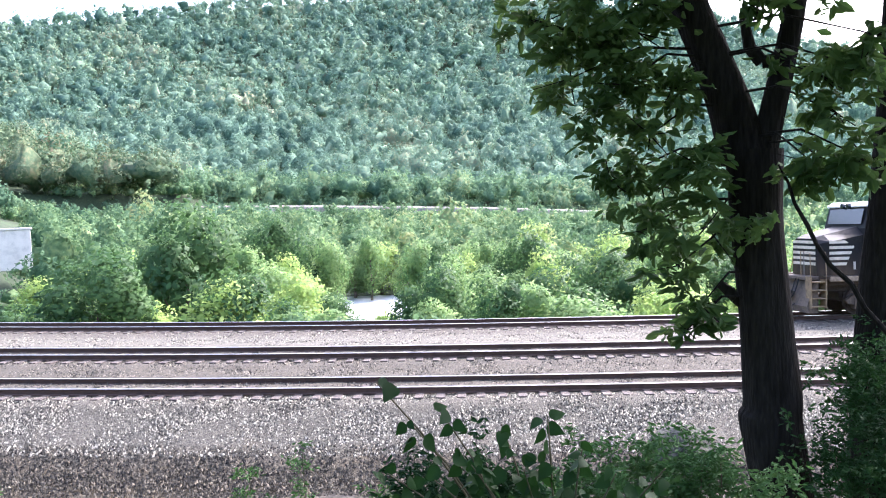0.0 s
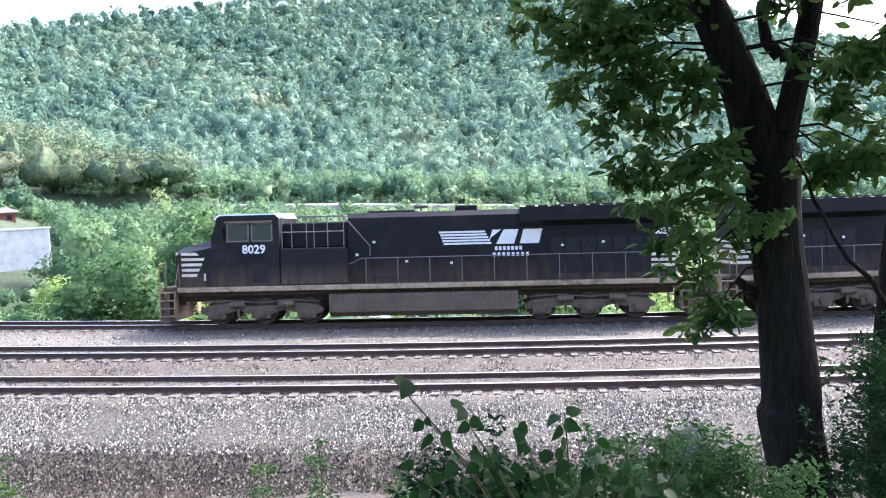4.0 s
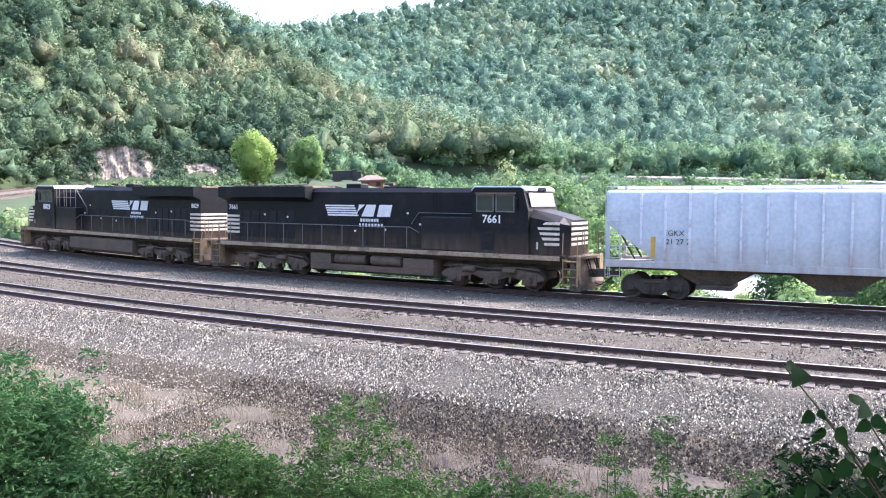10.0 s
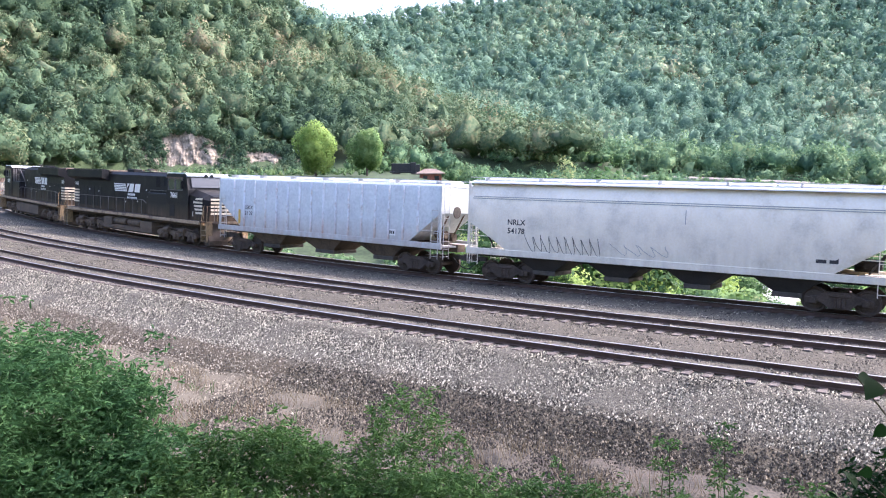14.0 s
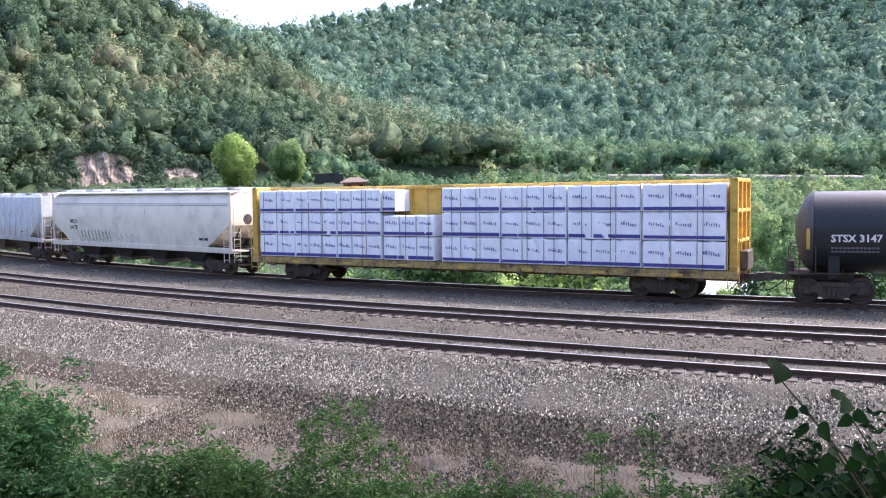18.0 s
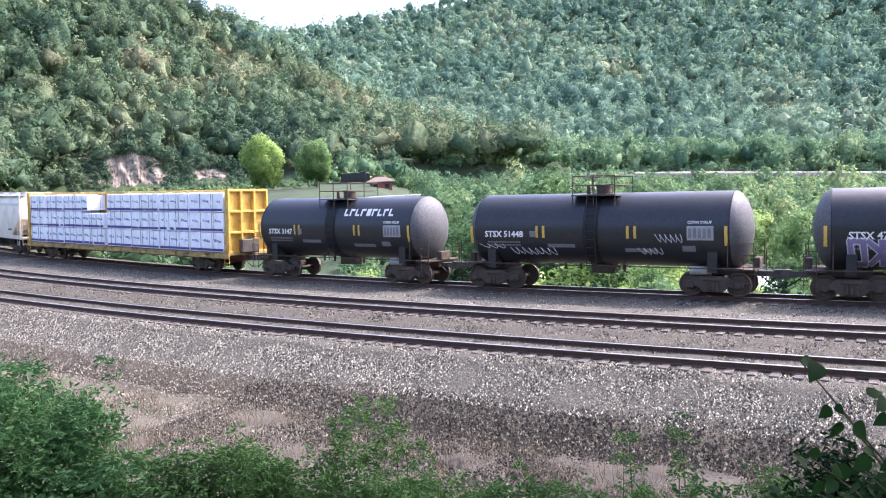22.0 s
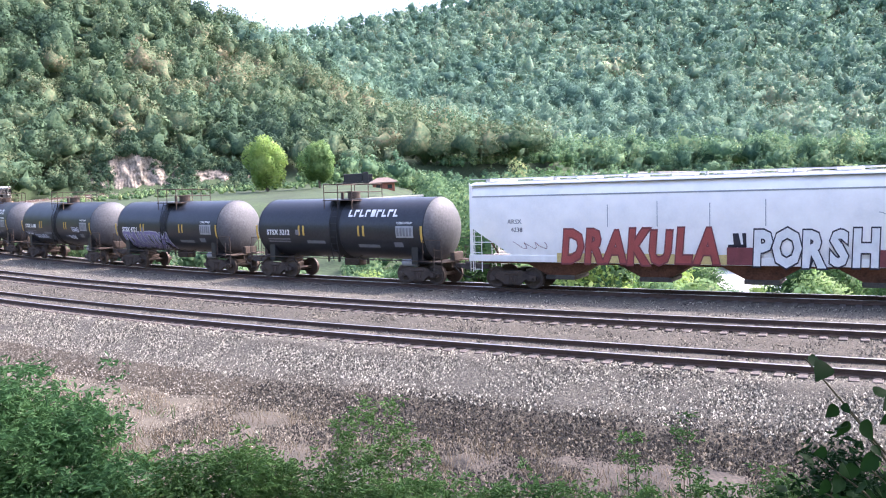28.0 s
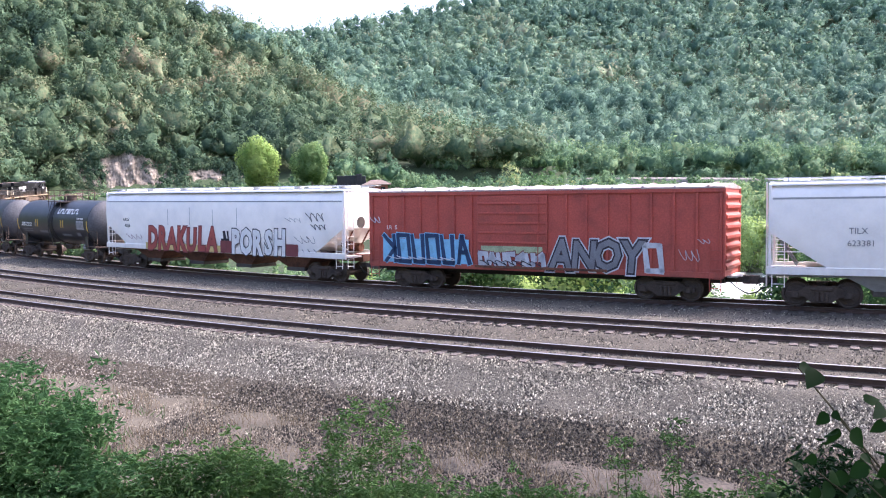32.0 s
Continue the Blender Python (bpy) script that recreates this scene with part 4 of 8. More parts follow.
def wood(name, spots, r, K, size, m, label, seed, lift=0.75, fine=2, core=0.74):
    g = np.random.default_rng(seed)
    R = r * np.clip(1 + 0.22 * g.normal(size=len(spots)), 0.5, 1.4)
    C = [(x, y, ground(x, y) + q * lift) for (x, y), q in zip(spots, R)]
    return crowns(name, C, R, K, size, m, (label, "woods"), seed=seed, fine=fine, core=core)


def off_cliff(a, d):
    return d > 268 or not (-24 < a < -11.5)


wood("ridge_woods", scatter(-13, 60, 405, 580, 8.4, lambda a, d: True, 3), 7.5, 150, 0.075, M_FOREST_HAZED, "dense green deciduous woods on the far ridge", 11, 0.75, 2, 0.78)
wood("ridge_woods", scatter(-13, 60, 580, 935, 10.2, lambda a, d: True, 4), 9.0, 60, 0.115, M_FOREST_HAZED, "dense green deciduous woods high on the far ridge", 12, 0.75, 1, 0.78)
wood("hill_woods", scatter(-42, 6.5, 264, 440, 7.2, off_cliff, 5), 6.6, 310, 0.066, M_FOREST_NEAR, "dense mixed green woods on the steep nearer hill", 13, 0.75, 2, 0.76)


def in_valley(a, d, edge):
    return math.hypot(CX - d * math.sin(radians(a)), CY - d * math.cos(radians(a))) < RA - edge


wood("valley_woods", scatter(0, 58, 110, 205, 6.0, lambda a, d: in_valley(a, d, 16), 6), 4.6, 420, 0.062, M_VALLEY, "bright green young trees filling the valley floor", 14, 0.72, 2, 0.72)
wood("valley_woods", scatter(0, 58, 205, 300, 5.2, lambda a, d: True, 18), 3.1, 100, 0.10, M_VALLEY, "low green trees on the far slope of the valley", 19, 0.25, 1)
wood("hill_woods", scatter(-42, -22.5, 120, 272, 6.0, lambda a, d: math.hypot(CX - d * math.sin(radians(a)), CY - d * math.cos(radians(a))) > RC + 8, 25), 5.6, 380, 0.065, M_FOREST_NEAR, "dense green trees at the head of the curve", 26, 0.95, 2, 0.72)
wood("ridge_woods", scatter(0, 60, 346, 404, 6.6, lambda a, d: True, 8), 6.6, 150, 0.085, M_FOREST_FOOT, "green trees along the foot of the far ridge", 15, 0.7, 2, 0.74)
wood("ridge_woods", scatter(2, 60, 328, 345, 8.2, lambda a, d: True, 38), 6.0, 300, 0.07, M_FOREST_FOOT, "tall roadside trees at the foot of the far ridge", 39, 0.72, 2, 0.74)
wood("hill_woods", scatter(-6, 13, 234, 263, 5.4, lambda a, d: True, 58), 3.7, 170, 0.085, M_FOREST_FOOT, "leafy green trees along the foot of the nearer hill", 59, 0.8, 2, 0.74)
wood("scrub", scatter(-7, 1, 98, 114, 3.2, lambda a, d: True, 62), 1.5, 160, 0.10, M_VALLEY, "green bushes on the slope below the park", 63, 0.5)
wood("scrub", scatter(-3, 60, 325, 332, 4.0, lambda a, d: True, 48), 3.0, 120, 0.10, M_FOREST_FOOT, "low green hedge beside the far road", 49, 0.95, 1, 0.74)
wood("scrub", scatter(-25, -7.5, 205, 240, 3.6, lambda a, d: not (-13.6 < a < -6.6 and 190 < d < 202), 35), 0.95, 90, 0.13, M_VALLEY, "green bushes between the lawn and the rock cut", 36, 0.4)
wood("scrub", scatter(-25, -11, 244, 257, 3.8, lambda a, d: True, 45), 1.3, 90, 0.12, M_FOREST_NEAR, "low bushes along the foot of the rock cut", 46, 0.45)
wood("scrub", scatter(-9, 4, 175, 262, 7.0, lambda a, d: d > 215 or a > -2, 9), 2.3, 60, 0.16, M_VALLEY, "low green scrub round the park lawn", 16, 0.6)


# ---- trees that stand alone ----
def tree_mesh(height, spread, K, size, seed, squash=1.15):
    g = np.random.default_rng(seed)
    lobes = []
    for k in range(9):
        u = (k + 0.5) / 9
        q, w = g.uniform(0, 6.283), math.sqrt(max(0.05, 1 - (2 * u - 1) ** 2))
        lobes.append((math.cos(q) * 0.40 * spread * w, math.sin(q) * 0.40 * spread * w, height * (0.22 + 0.62 * u), spread * g.uniform(0.28, 0.52) * (0.65 + 0.35 * w)))
    P, N = [], []
    for x, y, z, r in lobes:
        D = g.normal(size=(K // 9, 3))
        D /= np.linalg.norm(D, axis=1)[:, None]
        P.append(np.array([x, y, z]) + D * r * g.uniform(0.62, 1.2, (len(D), 1)) * np.array([1, 1, squash]))
        N.append(D)
    P, N = np.concatenate(P), np.concatenate(N)
    soft = N + 0.7 * (P - [0, 0, height * 0.5]) / spread
    soft /= np.linalg.norm(soft, axis=1)[:, None]
    N = N + 0.6 * g.normal(size=N.shape) + [0, 0, 0.2]
    N /= np.linalg.norm(N, axis=1)[:, None]
    A = np.cross(N, g.normal(size=N.shape))
    A /= np.linalg.norm(A, axis=1)[:, None]
    B = np.cross(N, A)
    s = (size * g.uniform(0.5, 1.4, len(P)))[:, None]
    return np.stack([P - A * s, P - B * s * 0.6 - N * s * 0.25, P + A * s, P + B * s * 0.6 - N * s * 0.25], 1), lobes, soft


def limb(g, pts, radii, n=8):
    for (p, q), (a, b) in zip(zip(pts, pts[1:]), zip(radii, radii[1:])):
        g.cyl(p, q, a, n, b)
    return g


def make_tree(name, height, spread, K, size, seed, m, label):
    Q, lobes, soft = tree_mesh(height, spread, K, size, seed)
    e = tagged(new(name), label, "tree", "trees in the valley")
    g = Geo()
    limb(g, [(0, 0, -0.6), (0.05, 0, height * 0.3), (0.1, 0.08, height * 0.62)], [height * 0.028, height * 0.02, height * 0.010])
    for x, y, z, r in lobes[:6]:
        limb(g, [(0.05, 0, height * 0.28), (x * 0.5, y * 0.5, z * 0.72), (x, y, z)], [height * 0.012, height * 0.007, height * 0.003], 5)
    part("trunk", g, M_BARK, e, "grey-brown trunk with limbs")
    c = quads("crown", Q, m, None, soft)
    c.parent = e
    return e


VALLEY_TREES = [  # x, y, height, spread, look
    (9.0, 66.0, 14.0, 6.5, 0), (3.5, 74.0, 11.0, 6.0, 0), (-1.5, 96.0, 6.0, 4.0, 1), (17.0, 60.5, 8.5, 4.0, 1), (25.5, 57.0, 8.8, 4.2, 0),
    (30.0, 62.0, 9.0, 3.6, 2), (37.0, 44.0, 7.8, 3.4, 1), (33.0, 72.0, 9.0, 3.4, 0), (48.5, 58.0, 9.0, 4.2, 2), (53.0, 49.0, 8.5, 4.6, 1),
    (61.0, 52.0, 9.5, 4.5, 0), (44.0, 74.0, 10.0, 4.5, 0), (58.0, 70.0, 9.5, 5.0, 2), (72.0, 58.0, 10.0, 5.0, 0), (5.0, 57.0, 6.5, 3.6, 1),
    (-6.0, 72.0, 5.5, 3.5, 1), (12.0, 88.0, 13.0, 6.0, 2), (22.0, 92.0, 12.0, 5.0, 0), (70.0, 84.0, 12.0, 6.0, 0)]


def more_trees():
    g = random.Random(17)
    out = []
    for x, y in scatter(-3, 58, 50, 112, 6.6, lambda a, d: in_valley(a, d, 11) and not (17.6 < a < 22.6 and d < 101) and not (a < 1.5 and d > 60), 7):
        if all(math.hypot(x - t[0], y - t[1]) > 4.0 for t in VALLEY_TREES):
            out.append((x, y, g.uniform(5.5, 9.5), g.uniform(3.0, 5.2), g.choice((0, 0, 1, 2, 2))))
    for x, y in scatter(17.6, 22.6, 50, 74, 5.0, lambda a, d: in_valley(a, d, 11), 9):
        out.append((x, y, g.uniform(2.6, 4.2), g.uniform(2.4, 3.6), g.choice((0, 1, 2))))
    return out


def build_valley_trees():
    proto = {}
    for i, (x, y, h, s, k) in enumerate(VALLEY_TREES + more_trees()):
        key = (k, i % 2)
        if key not in proto:
            proto[key] = make_tree("tree", 10.0, 4.5, 5200, 0.185, 40 + k * 3 + i % 2, (M_TREE_MID, M_TREE_YELLOW, M_TREE_LIGHT)[k],
                                   ("full green deciduous tree in the valley", "bright yellow-green bushy tree below the embankment", "light green feathery tree in the valley")[k])
            o = proto[key]
        else:
            o = copy_thing(proto[key], Matrix())
        o.matrix_basis = pose(x, y, ground(x, y), 0, 0, i * 67) @ Matrix.Diagonal((s / 4.5, s / 4.5, h / 10.0, 1))


build_valley_trees()
for x, y, h, s, sd in ((-40.5, 195.7, 12.2, 6.4, 71), (-28.6, 197.9, 11.2, 5.4, 72)):
    t = make_tree("park_tree", h, s, 13000, 0.27, sd, M_TREE_YELLOW if sd == 71 else M_TREE_LIGHT, "round bright green tree on the park lawn")
    t.matrix_basis = pose(x, y, ground(x, y), 0, 0, sd)


def build_conifer():
    """A small dark spruce: whorls of drooping boughs round a thin stem."""
    g = np.random.default_rng(83)
    e = tagged(new("conifer"), "small dark pointed spruce among the valley trees", "tree", "trees in the valley")
    part("trunk", limb(Geo(), [(0, 0, -0.3), (0, 0, 6.2)], [0.11, 0.02], 7), M_BARK, e)
    for k in range(13):
        z = 0.5 + k * 0.43
        reach = 1.75 * (1 - z / 6.5) + 0.12
        P = []
        for q in np.arange(9) * 2 * math.pi / 9 + g.uniform(0, 1):
            for u in np.linspace(0.15, 1.0, 14):
                P.append((math.cos(q) * reach * u, math.sin(q) * reach * u, z - 0.28 * reach * u * u))
        P = np.array(P) + g.normal(size=(len(P), 3)) * 0.05
        merged_leaves("bough", leaves(P, 0.26, g, 0.35, 0.35), M_CONIFER, e)
    e.matrix_basis = pose(26.8, 91.0, ground(26.8, 91.0) + 0.2)


# ---- embankment brush behind the far track ----
def brush(name, spots, r, K, size, m, label, seed, lift=0.6):
    g = np.random.default_rng(seed)
    R = r * g.uniform(0.5, 1.4, len(spots))
    C = [(x, y, ground(x, y) + q * lift) for (x, y), q in zip(spots, R)]
    ob = crowns(name, C, R, K, size, m, (label, "bushes"), seed=seed)
    return ob


def arc_spots(r0, r1, th0, th1, n, seed):
    g = np.random.default_rng(seed)
    return [on_arc(g.uniform(r0, r1), g.uniform(th0, th1)) for k in range(n)]


brush("embankment_brush", arc_spots(RA - 10, RA - 4.6, -0.15, 1.0, 420, 21), 1.0, 150, 0.11, M_VALLEY, "bright green weeds and bushes on the embankment slope", 22, 0.45)
brush("embankment_brush", arc_spots(RA - 12, RA - 5.5, 0.70, 0.93, 70, 27), 2.0, 260, 0.08, M_VALLEY, "tall green weeds and bushes beyond the far track", 28, 0.75)
brush("embankment_brush", arc_spots(RA - 24, RA - 9, -0.15, 0.95, 300, 23), 1.9, 280, 0.08, M_VALLEY, "tall green bushes at the foot of the embankment", 24, 0.6)

# ---- gravel lot, far road, park ----
def slab(name, pts, z0, z1, m, tags):
    g = Geo().prism(pts, 2, z0, z1)
    ob = part(name, g, m)
    return tagged(ob, *tags)


slab("gravel_lot", [(25.5, 82), (33.5, 80), (42.5, 101), (33.5, 105)], -9.8, ground(34, 92) + 0.15, M_LOT, ("white gravel lot down in the valley", "gravel lot", "", "structure"))


def build_far_road():
    v, f = [], []
    for i, a in enumerate(np.linspace(-9, 60, 140)):
        b = float(np.interp(a, BASE_AZ, BASE_E))
        for d, up in ((310.2, -8.5), (311.0, -3.2), (320, -2.5), (325, -8.5)):
            v.append((d * math.sin(radians(a)), d * math.cos(radians(a)), EYE_Z + d * b + up + 1.3))
    n = 4
    for i in range(139):
        for j in range(n - 1):
            f.append((i * n + j, i * n + j + 1, (i + 1) * n + j + 1, (i + 1) * n + j))
    tagged(new("road", mesh_of("road", v, f, M_ROAD, True)), "pale gravel road along the far side of the valley", "road", kind="structure")


build_far_road()


def cliff_point(a, u):
    top = float(np.interp(a, [-23.5, -21.5, -20.5, -19, -17, -15.5, -14, -12.8, -11.5], [0.012, 0.026, 0.034, 0.030, 0.014, 0.014, 0.010, 0.004, -0.004]))
    step = math.floor(u * 5 + 1.3 * noise.noise((a * 0.9, 0, 7))) / 5
    d = 258 + 6 * u + 2 * step + 2.2 * noise.noise((a * 1.7, u * 3, 1)) + 1.5 * abs(noise.noise((a * 5, u * 7, 2))) + 0.5 * noise.noise((a * 14, u * 20, 5))
    e = -0.014 + (top + 0.014) * u
    return d * math.sin(radians(a)), d * math.cos(radians(a)), EYE_Z + d * e


def build_cliff():
    v, f = [], []
    na, nz = 220, 34
    for i in range(na):
        for k in range(nz):
            v.append(cliff_point(-23.5 + 12.0 * i / (na - 1), k / (nz - 1)))
    for i in range(na - 1):
        for k in range(nz - 1):
            f.append((i * nz + k, (i + 1) * nz + k, (i + 1) * nz + k + 1, i * nz + k + 1))
    tagged(new("cliff", mesh_of("cliff", v, f, M_CLIFF, True)), "bare grey-pink rock cut at the foot of the wooded hill", "cliff", kind="structure")
    g = np.random.default_rng(91)
    C, R = [], []
    for k in range(620):
        a, u = g.uniform(-24.5, -10.5), g.uniform(0, 1.1)
        bare = (-21.4 < a < -18.0 and u < 0.9) or (-16.4 < a < -13.9 and u < 0.72)
        if not bare or noise.noise((a * 1.1, u * 2.5, 11)) > 0.36:
            C.append(cliff_point(min(max(a, -23.5), -11.5), min(u, 1)))
            R.append(g.uniform(0.7, 1.6) if bare else g.uniform(1.0, 2.6) + 1.6 * (u > 0.9))
    crowns("cliff_bushes", C, R, 80, 0.12, M_FOREST_NEAR, ("green bushes growing over the rock cut", "bushes"), seed=92, fine=1)


build_cliff()


def build_park():
    # displayed diesel locomotive, far off
    d, a0 = 215.0, -5.6
    x, y = d * math.sin(radians(a0)), d * math.cos(radians(a0))
    z = ground(x, y)
    e = tagged(new("display_locomotive"), "dark old diesel locomotive displayed on the park lawn", "locomotive")
    part("frame", Geo().box(-3.9, 3.9, -1.3, 1.3, 0.9, 1.25, 0.03), M_BLACK, e)
    part("hood", Geo().box(-3.6, 1.2, -0.95, 0.95, 1.25, 3.3, 0.08), M_BLACK, e)
    part("short_hood", Geo().box(2.7, 3.7, -0.95, 0.95, 1.25, 3.0, 0.08), M_BLACK, e)
    part("cab", Geo().box(1.2, 2.7, -1.3, 1.3, 1.25, 3.6, 0.08), M_BLACK, e)
    for s in (-2.4, 2.4):
        part("truck", Geo().box(s - 1.1, s + 1.1, -1.1, 1.1, 0.1, 0.9, 0.1), M_IRON, e)
    e.matrix_basis = pose(x, y, z - 0.55, 0, 0, 5)
    # small red-brown shelter
    d, a0 = 190.0, -3.9
    x, y = d * math.sin(radians(a0)), d * math.cos(radians(a0))
    h = tagged(new("shelter"), "small red-brown park shelter with a low hipped roof", "shelter")
    part("wall", Geo().box(-2.4, 2.4, -1.6, 1.6, 0, 2.3, 0.04), M_BRICK, h)
    g = Geo().loft([[(-3.2, -2.3, 2.2), (3.2, -2.3, 2.2), (3.2, 2.3, 2.2), (-3.2, 2.3, 2.2)], [(-3.2, -2.3, 2.4), (3.2, -2.3, 2.4), (3.2, 2.3, 2.4), (-3.2, 2.3, 2.4)], [(-1.2, -0.2, 3.4), (1.2, -0.2, 3.4), (1.2, 0.2, 3.4), (-1.2, 0.2, 3.4)]])
    part("roof", g, M_ROOF, h)
    for s in (-1.3, 1.3):
        part("window", Geo().box(s - 0.5, s + 0.5, -1.64, -1.56, 0.9, 1.8, 0.02), M_GLASS, h)
    h.matrix_basis = pose(x, y, 0.45, 0, 0, 8)
    # pale retaining wall below the park
    w = tagged(new("retaining_wall"), "pale concrete retaining wall on the grassy slope", "wall", kind="structure")
    part("panel", Geo().box(-4.5, 4.5, -0.3, 0.3, -3.4, 1.7, 0.05), M_CONCRETE, w)
    part("coping", Geo().box(-4.7, 4.7, -0.42, 0.42, 1.7, 1.95, 0.03), M_CONCRETE, w)
    w.matrix_basis = pose(-7.2, 118.0, 0.2, 0, 0, 6)


build_park()


# ---- the near oak at the top of the bank ----
def leaves(P, size, g, aspect=0.42, droop=0.3, fold=0.15):
    """Pointed blades at P, each of two folded halves meeting on the midrib."""
    n = len(P)
    d = g.normal(size=(n, 3))
    d[:, 2] = d[:, 2] * 0.5 - droop
    d /= np.linalg.norm(d, axis=1)[:, None]
    w = np.cross(d, g.normal(size=(n, 3)))
    w /= np.linalg.norm(w, axis=1)[:, None]
    nn = np.cross(d, w)
    s = (size * g.uniform(0.6, 1.3, n))[:, None]
    tip, base = P + d * s, P
    q1, q2 = P + d * s * 0.35, P + d * s * 0.72
    side1, side2 = w * s * aspect * 0.5, w * s * aspect * 0.38
    up = nn * s * fold
    L = np.stack([base, q1 + side1 + up * 0.6, q2 + side2 + up * 0.6, tip], 1)
    Rr = np.stack([base, tip, q2 - side2 + up * 0.6, q1 - side1 + up * 0.6], 1)
    return np.concatenate([L, Rr])


def merged_leaves(name, V, m, parent=None, label=""):
    ob = quads(name, V, m, None)
    ob.parent = parent
    if label:
        ob["label"] = label
    return ob


def bole(pts, radii, n=20, seed=0):
    """A trunk or limb in one skin: rings along a smooth line, furrowed and uneven."""
    rings = []
    total = len(pts) - 1
    for i in range(total * 7 + 1):
        u = i / 7
        k = min(int(u), total - 1)
        t = u - k
        p0, p1, p2, p3 = (Vector(pts[min(max(k + j, 0), total)]) for j in (-1, 0, 1, 2))
        c = 0.5 * ((2 * p1) + (p2 - p0) * t + (2 * p0 - 5 * p1 + 4 * p2 - p3) * t * t + (3 * p1 - p0 - 3 * p2 + p3) * t ** 3)
        r = radii[k] + (radii[k + 1] - radii[k]) * (t * t * (3 - 2 * t))
        ring = []
        for q in np.arange(n) * 2 * math.pi / n:
            w = 1 + 0.07 * noise.noise((math.cos(q) * 1.2 + seed, math.sin(q) * 1.2, c.z * 0.9)) + 0.09 * noise.noise((math.cos(q) * 4.5, math.sin(q) * 4.5 + seed, c.z * 1.1))
            ring.append((c.x + r * w * math.cos(q), c.y + r * w * math.sin(q), c.z))
        rings.append(ring)
    return Geo().loft(rings)


def build_oak():
    g = np.random.default_rng(31)
    e = tagged(new("oak_tree"), "dark forked tree trunk in shade with drooping green leaves", "tree")
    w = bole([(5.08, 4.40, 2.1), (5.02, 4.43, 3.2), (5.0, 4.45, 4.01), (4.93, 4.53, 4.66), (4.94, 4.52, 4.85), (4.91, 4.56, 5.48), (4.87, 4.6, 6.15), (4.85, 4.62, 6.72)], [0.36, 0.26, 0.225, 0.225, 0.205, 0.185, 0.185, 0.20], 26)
    part("trunk", w, M_BARK_SHADED, e, "furrowed dark grey-brown trunk", True)
    part("branch_stub", limb(Geo(), [(4.86, 4.60, 5.52), (4.76, 4.70, 5.62), (4.68, 4.79, 5.72)], [0.07, 0.05, 0.03], 8), M_BARK_SHADED, e, "broken branch stub", True)
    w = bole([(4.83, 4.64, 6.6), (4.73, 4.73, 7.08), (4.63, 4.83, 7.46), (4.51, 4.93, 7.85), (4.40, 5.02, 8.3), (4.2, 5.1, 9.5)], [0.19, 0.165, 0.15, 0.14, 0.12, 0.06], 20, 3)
    part("limb", w, M_BARK_SHADED, e, "", True)
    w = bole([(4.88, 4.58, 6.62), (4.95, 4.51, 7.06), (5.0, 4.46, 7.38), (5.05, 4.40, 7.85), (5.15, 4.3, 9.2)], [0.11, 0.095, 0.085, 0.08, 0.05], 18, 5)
    part("limb", w, M_BARK_SHADED, e, "", True)
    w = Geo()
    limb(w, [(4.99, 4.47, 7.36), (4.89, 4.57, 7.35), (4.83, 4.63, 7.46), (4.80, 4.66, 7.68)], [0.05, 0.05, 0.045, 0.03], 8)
    part("limb", w, M_BARK_SHADED, e, "short crooked dead limb", True)
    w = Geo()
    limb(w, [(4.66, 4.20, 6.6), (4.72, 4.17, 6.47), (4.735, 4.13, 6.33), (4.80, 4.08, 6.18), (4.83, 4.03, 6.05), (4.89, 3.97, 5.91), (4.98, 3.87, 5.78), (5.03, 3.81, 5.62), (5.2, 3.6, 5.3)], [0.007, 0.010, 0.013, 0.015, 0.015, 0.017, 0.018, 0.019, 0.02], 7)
    part("branch", w, M_BARK_SHADED, e, "thin bare dark branch", True)
    clumps = [(3.44, 5.23, 7.68, .25), (3.71, 5.06, 7.58, .34), (3.99, 4.84, 7.56, .38), (3.60, 5.13, 7.27, .25), (3.90, 4.92, 7.21, .29), (4.17, 4.70, 7.15, .29),
              (4.05, 4.80, 6.84, .34), (4.28, 4.60, 6.63, .34), (3.82, 4.97, 6.52, .21), (4.11, 4.75, 6.47, .29), (4.34, 4.55, 6.18, .32), (3.98, 4.85, 6.15, .21),
              (4.19, 4.68, 5.90, .22), (4.31, 4.58, 5.61, .20), (4.23, 4.64, 5.43, .13)]
    more = [(4.84, 4.03, 7.20, .25), (5.00, 3.84, 7.22, .29), (4.91, 3.95, 6.93, .21), (4.82, 4.05, 6.60, .23), (5.02, 3.81, 6.62, .25), (4.58, 4.31, 7.66, .17),
            (4.94, 3.92, 6.55, .21), (5.06, 3.77, 7.42, .17), (3.90, 4.91, 8.0, .5), (4.48, 4.42, 8.1, .5), (4.95, 3.90, 7.9, .34), (4.3, 4.9, 8.9, .9), (5.2, 4.2, 9.0, .9)]
    for x, y, z, r in clumps + more:
        n = int(210 * (r / 0.3) ** 1.6)
        sub = g.normal(size=(9, 3)) * r * np.array([0.55, 0.55, 0.42])
        D = sub[g.integers(0, 9, n)] + g.normal(size=(n, 3)) * r * np.array([0.17, 0.17, 0.15])
        c = np.array([x, y, z])
        merged_leaves("foliage", leaves(c + D, 0.115, g, 0.42, 0.5), M_OAK, e)
        w = Geo()
        hz = min(max(z + 0.2, 5.6), 8.0)
        hub = np.array([4.86, 4.6, hz]) if hz < 6.7 else np.array([4.73, 4.73, 7.08]) + (hz - 7.08) * np.array([-0.28, 0.26, 1.0])
        mid = (hub + c) / 2 + [0, 0, 0.12]
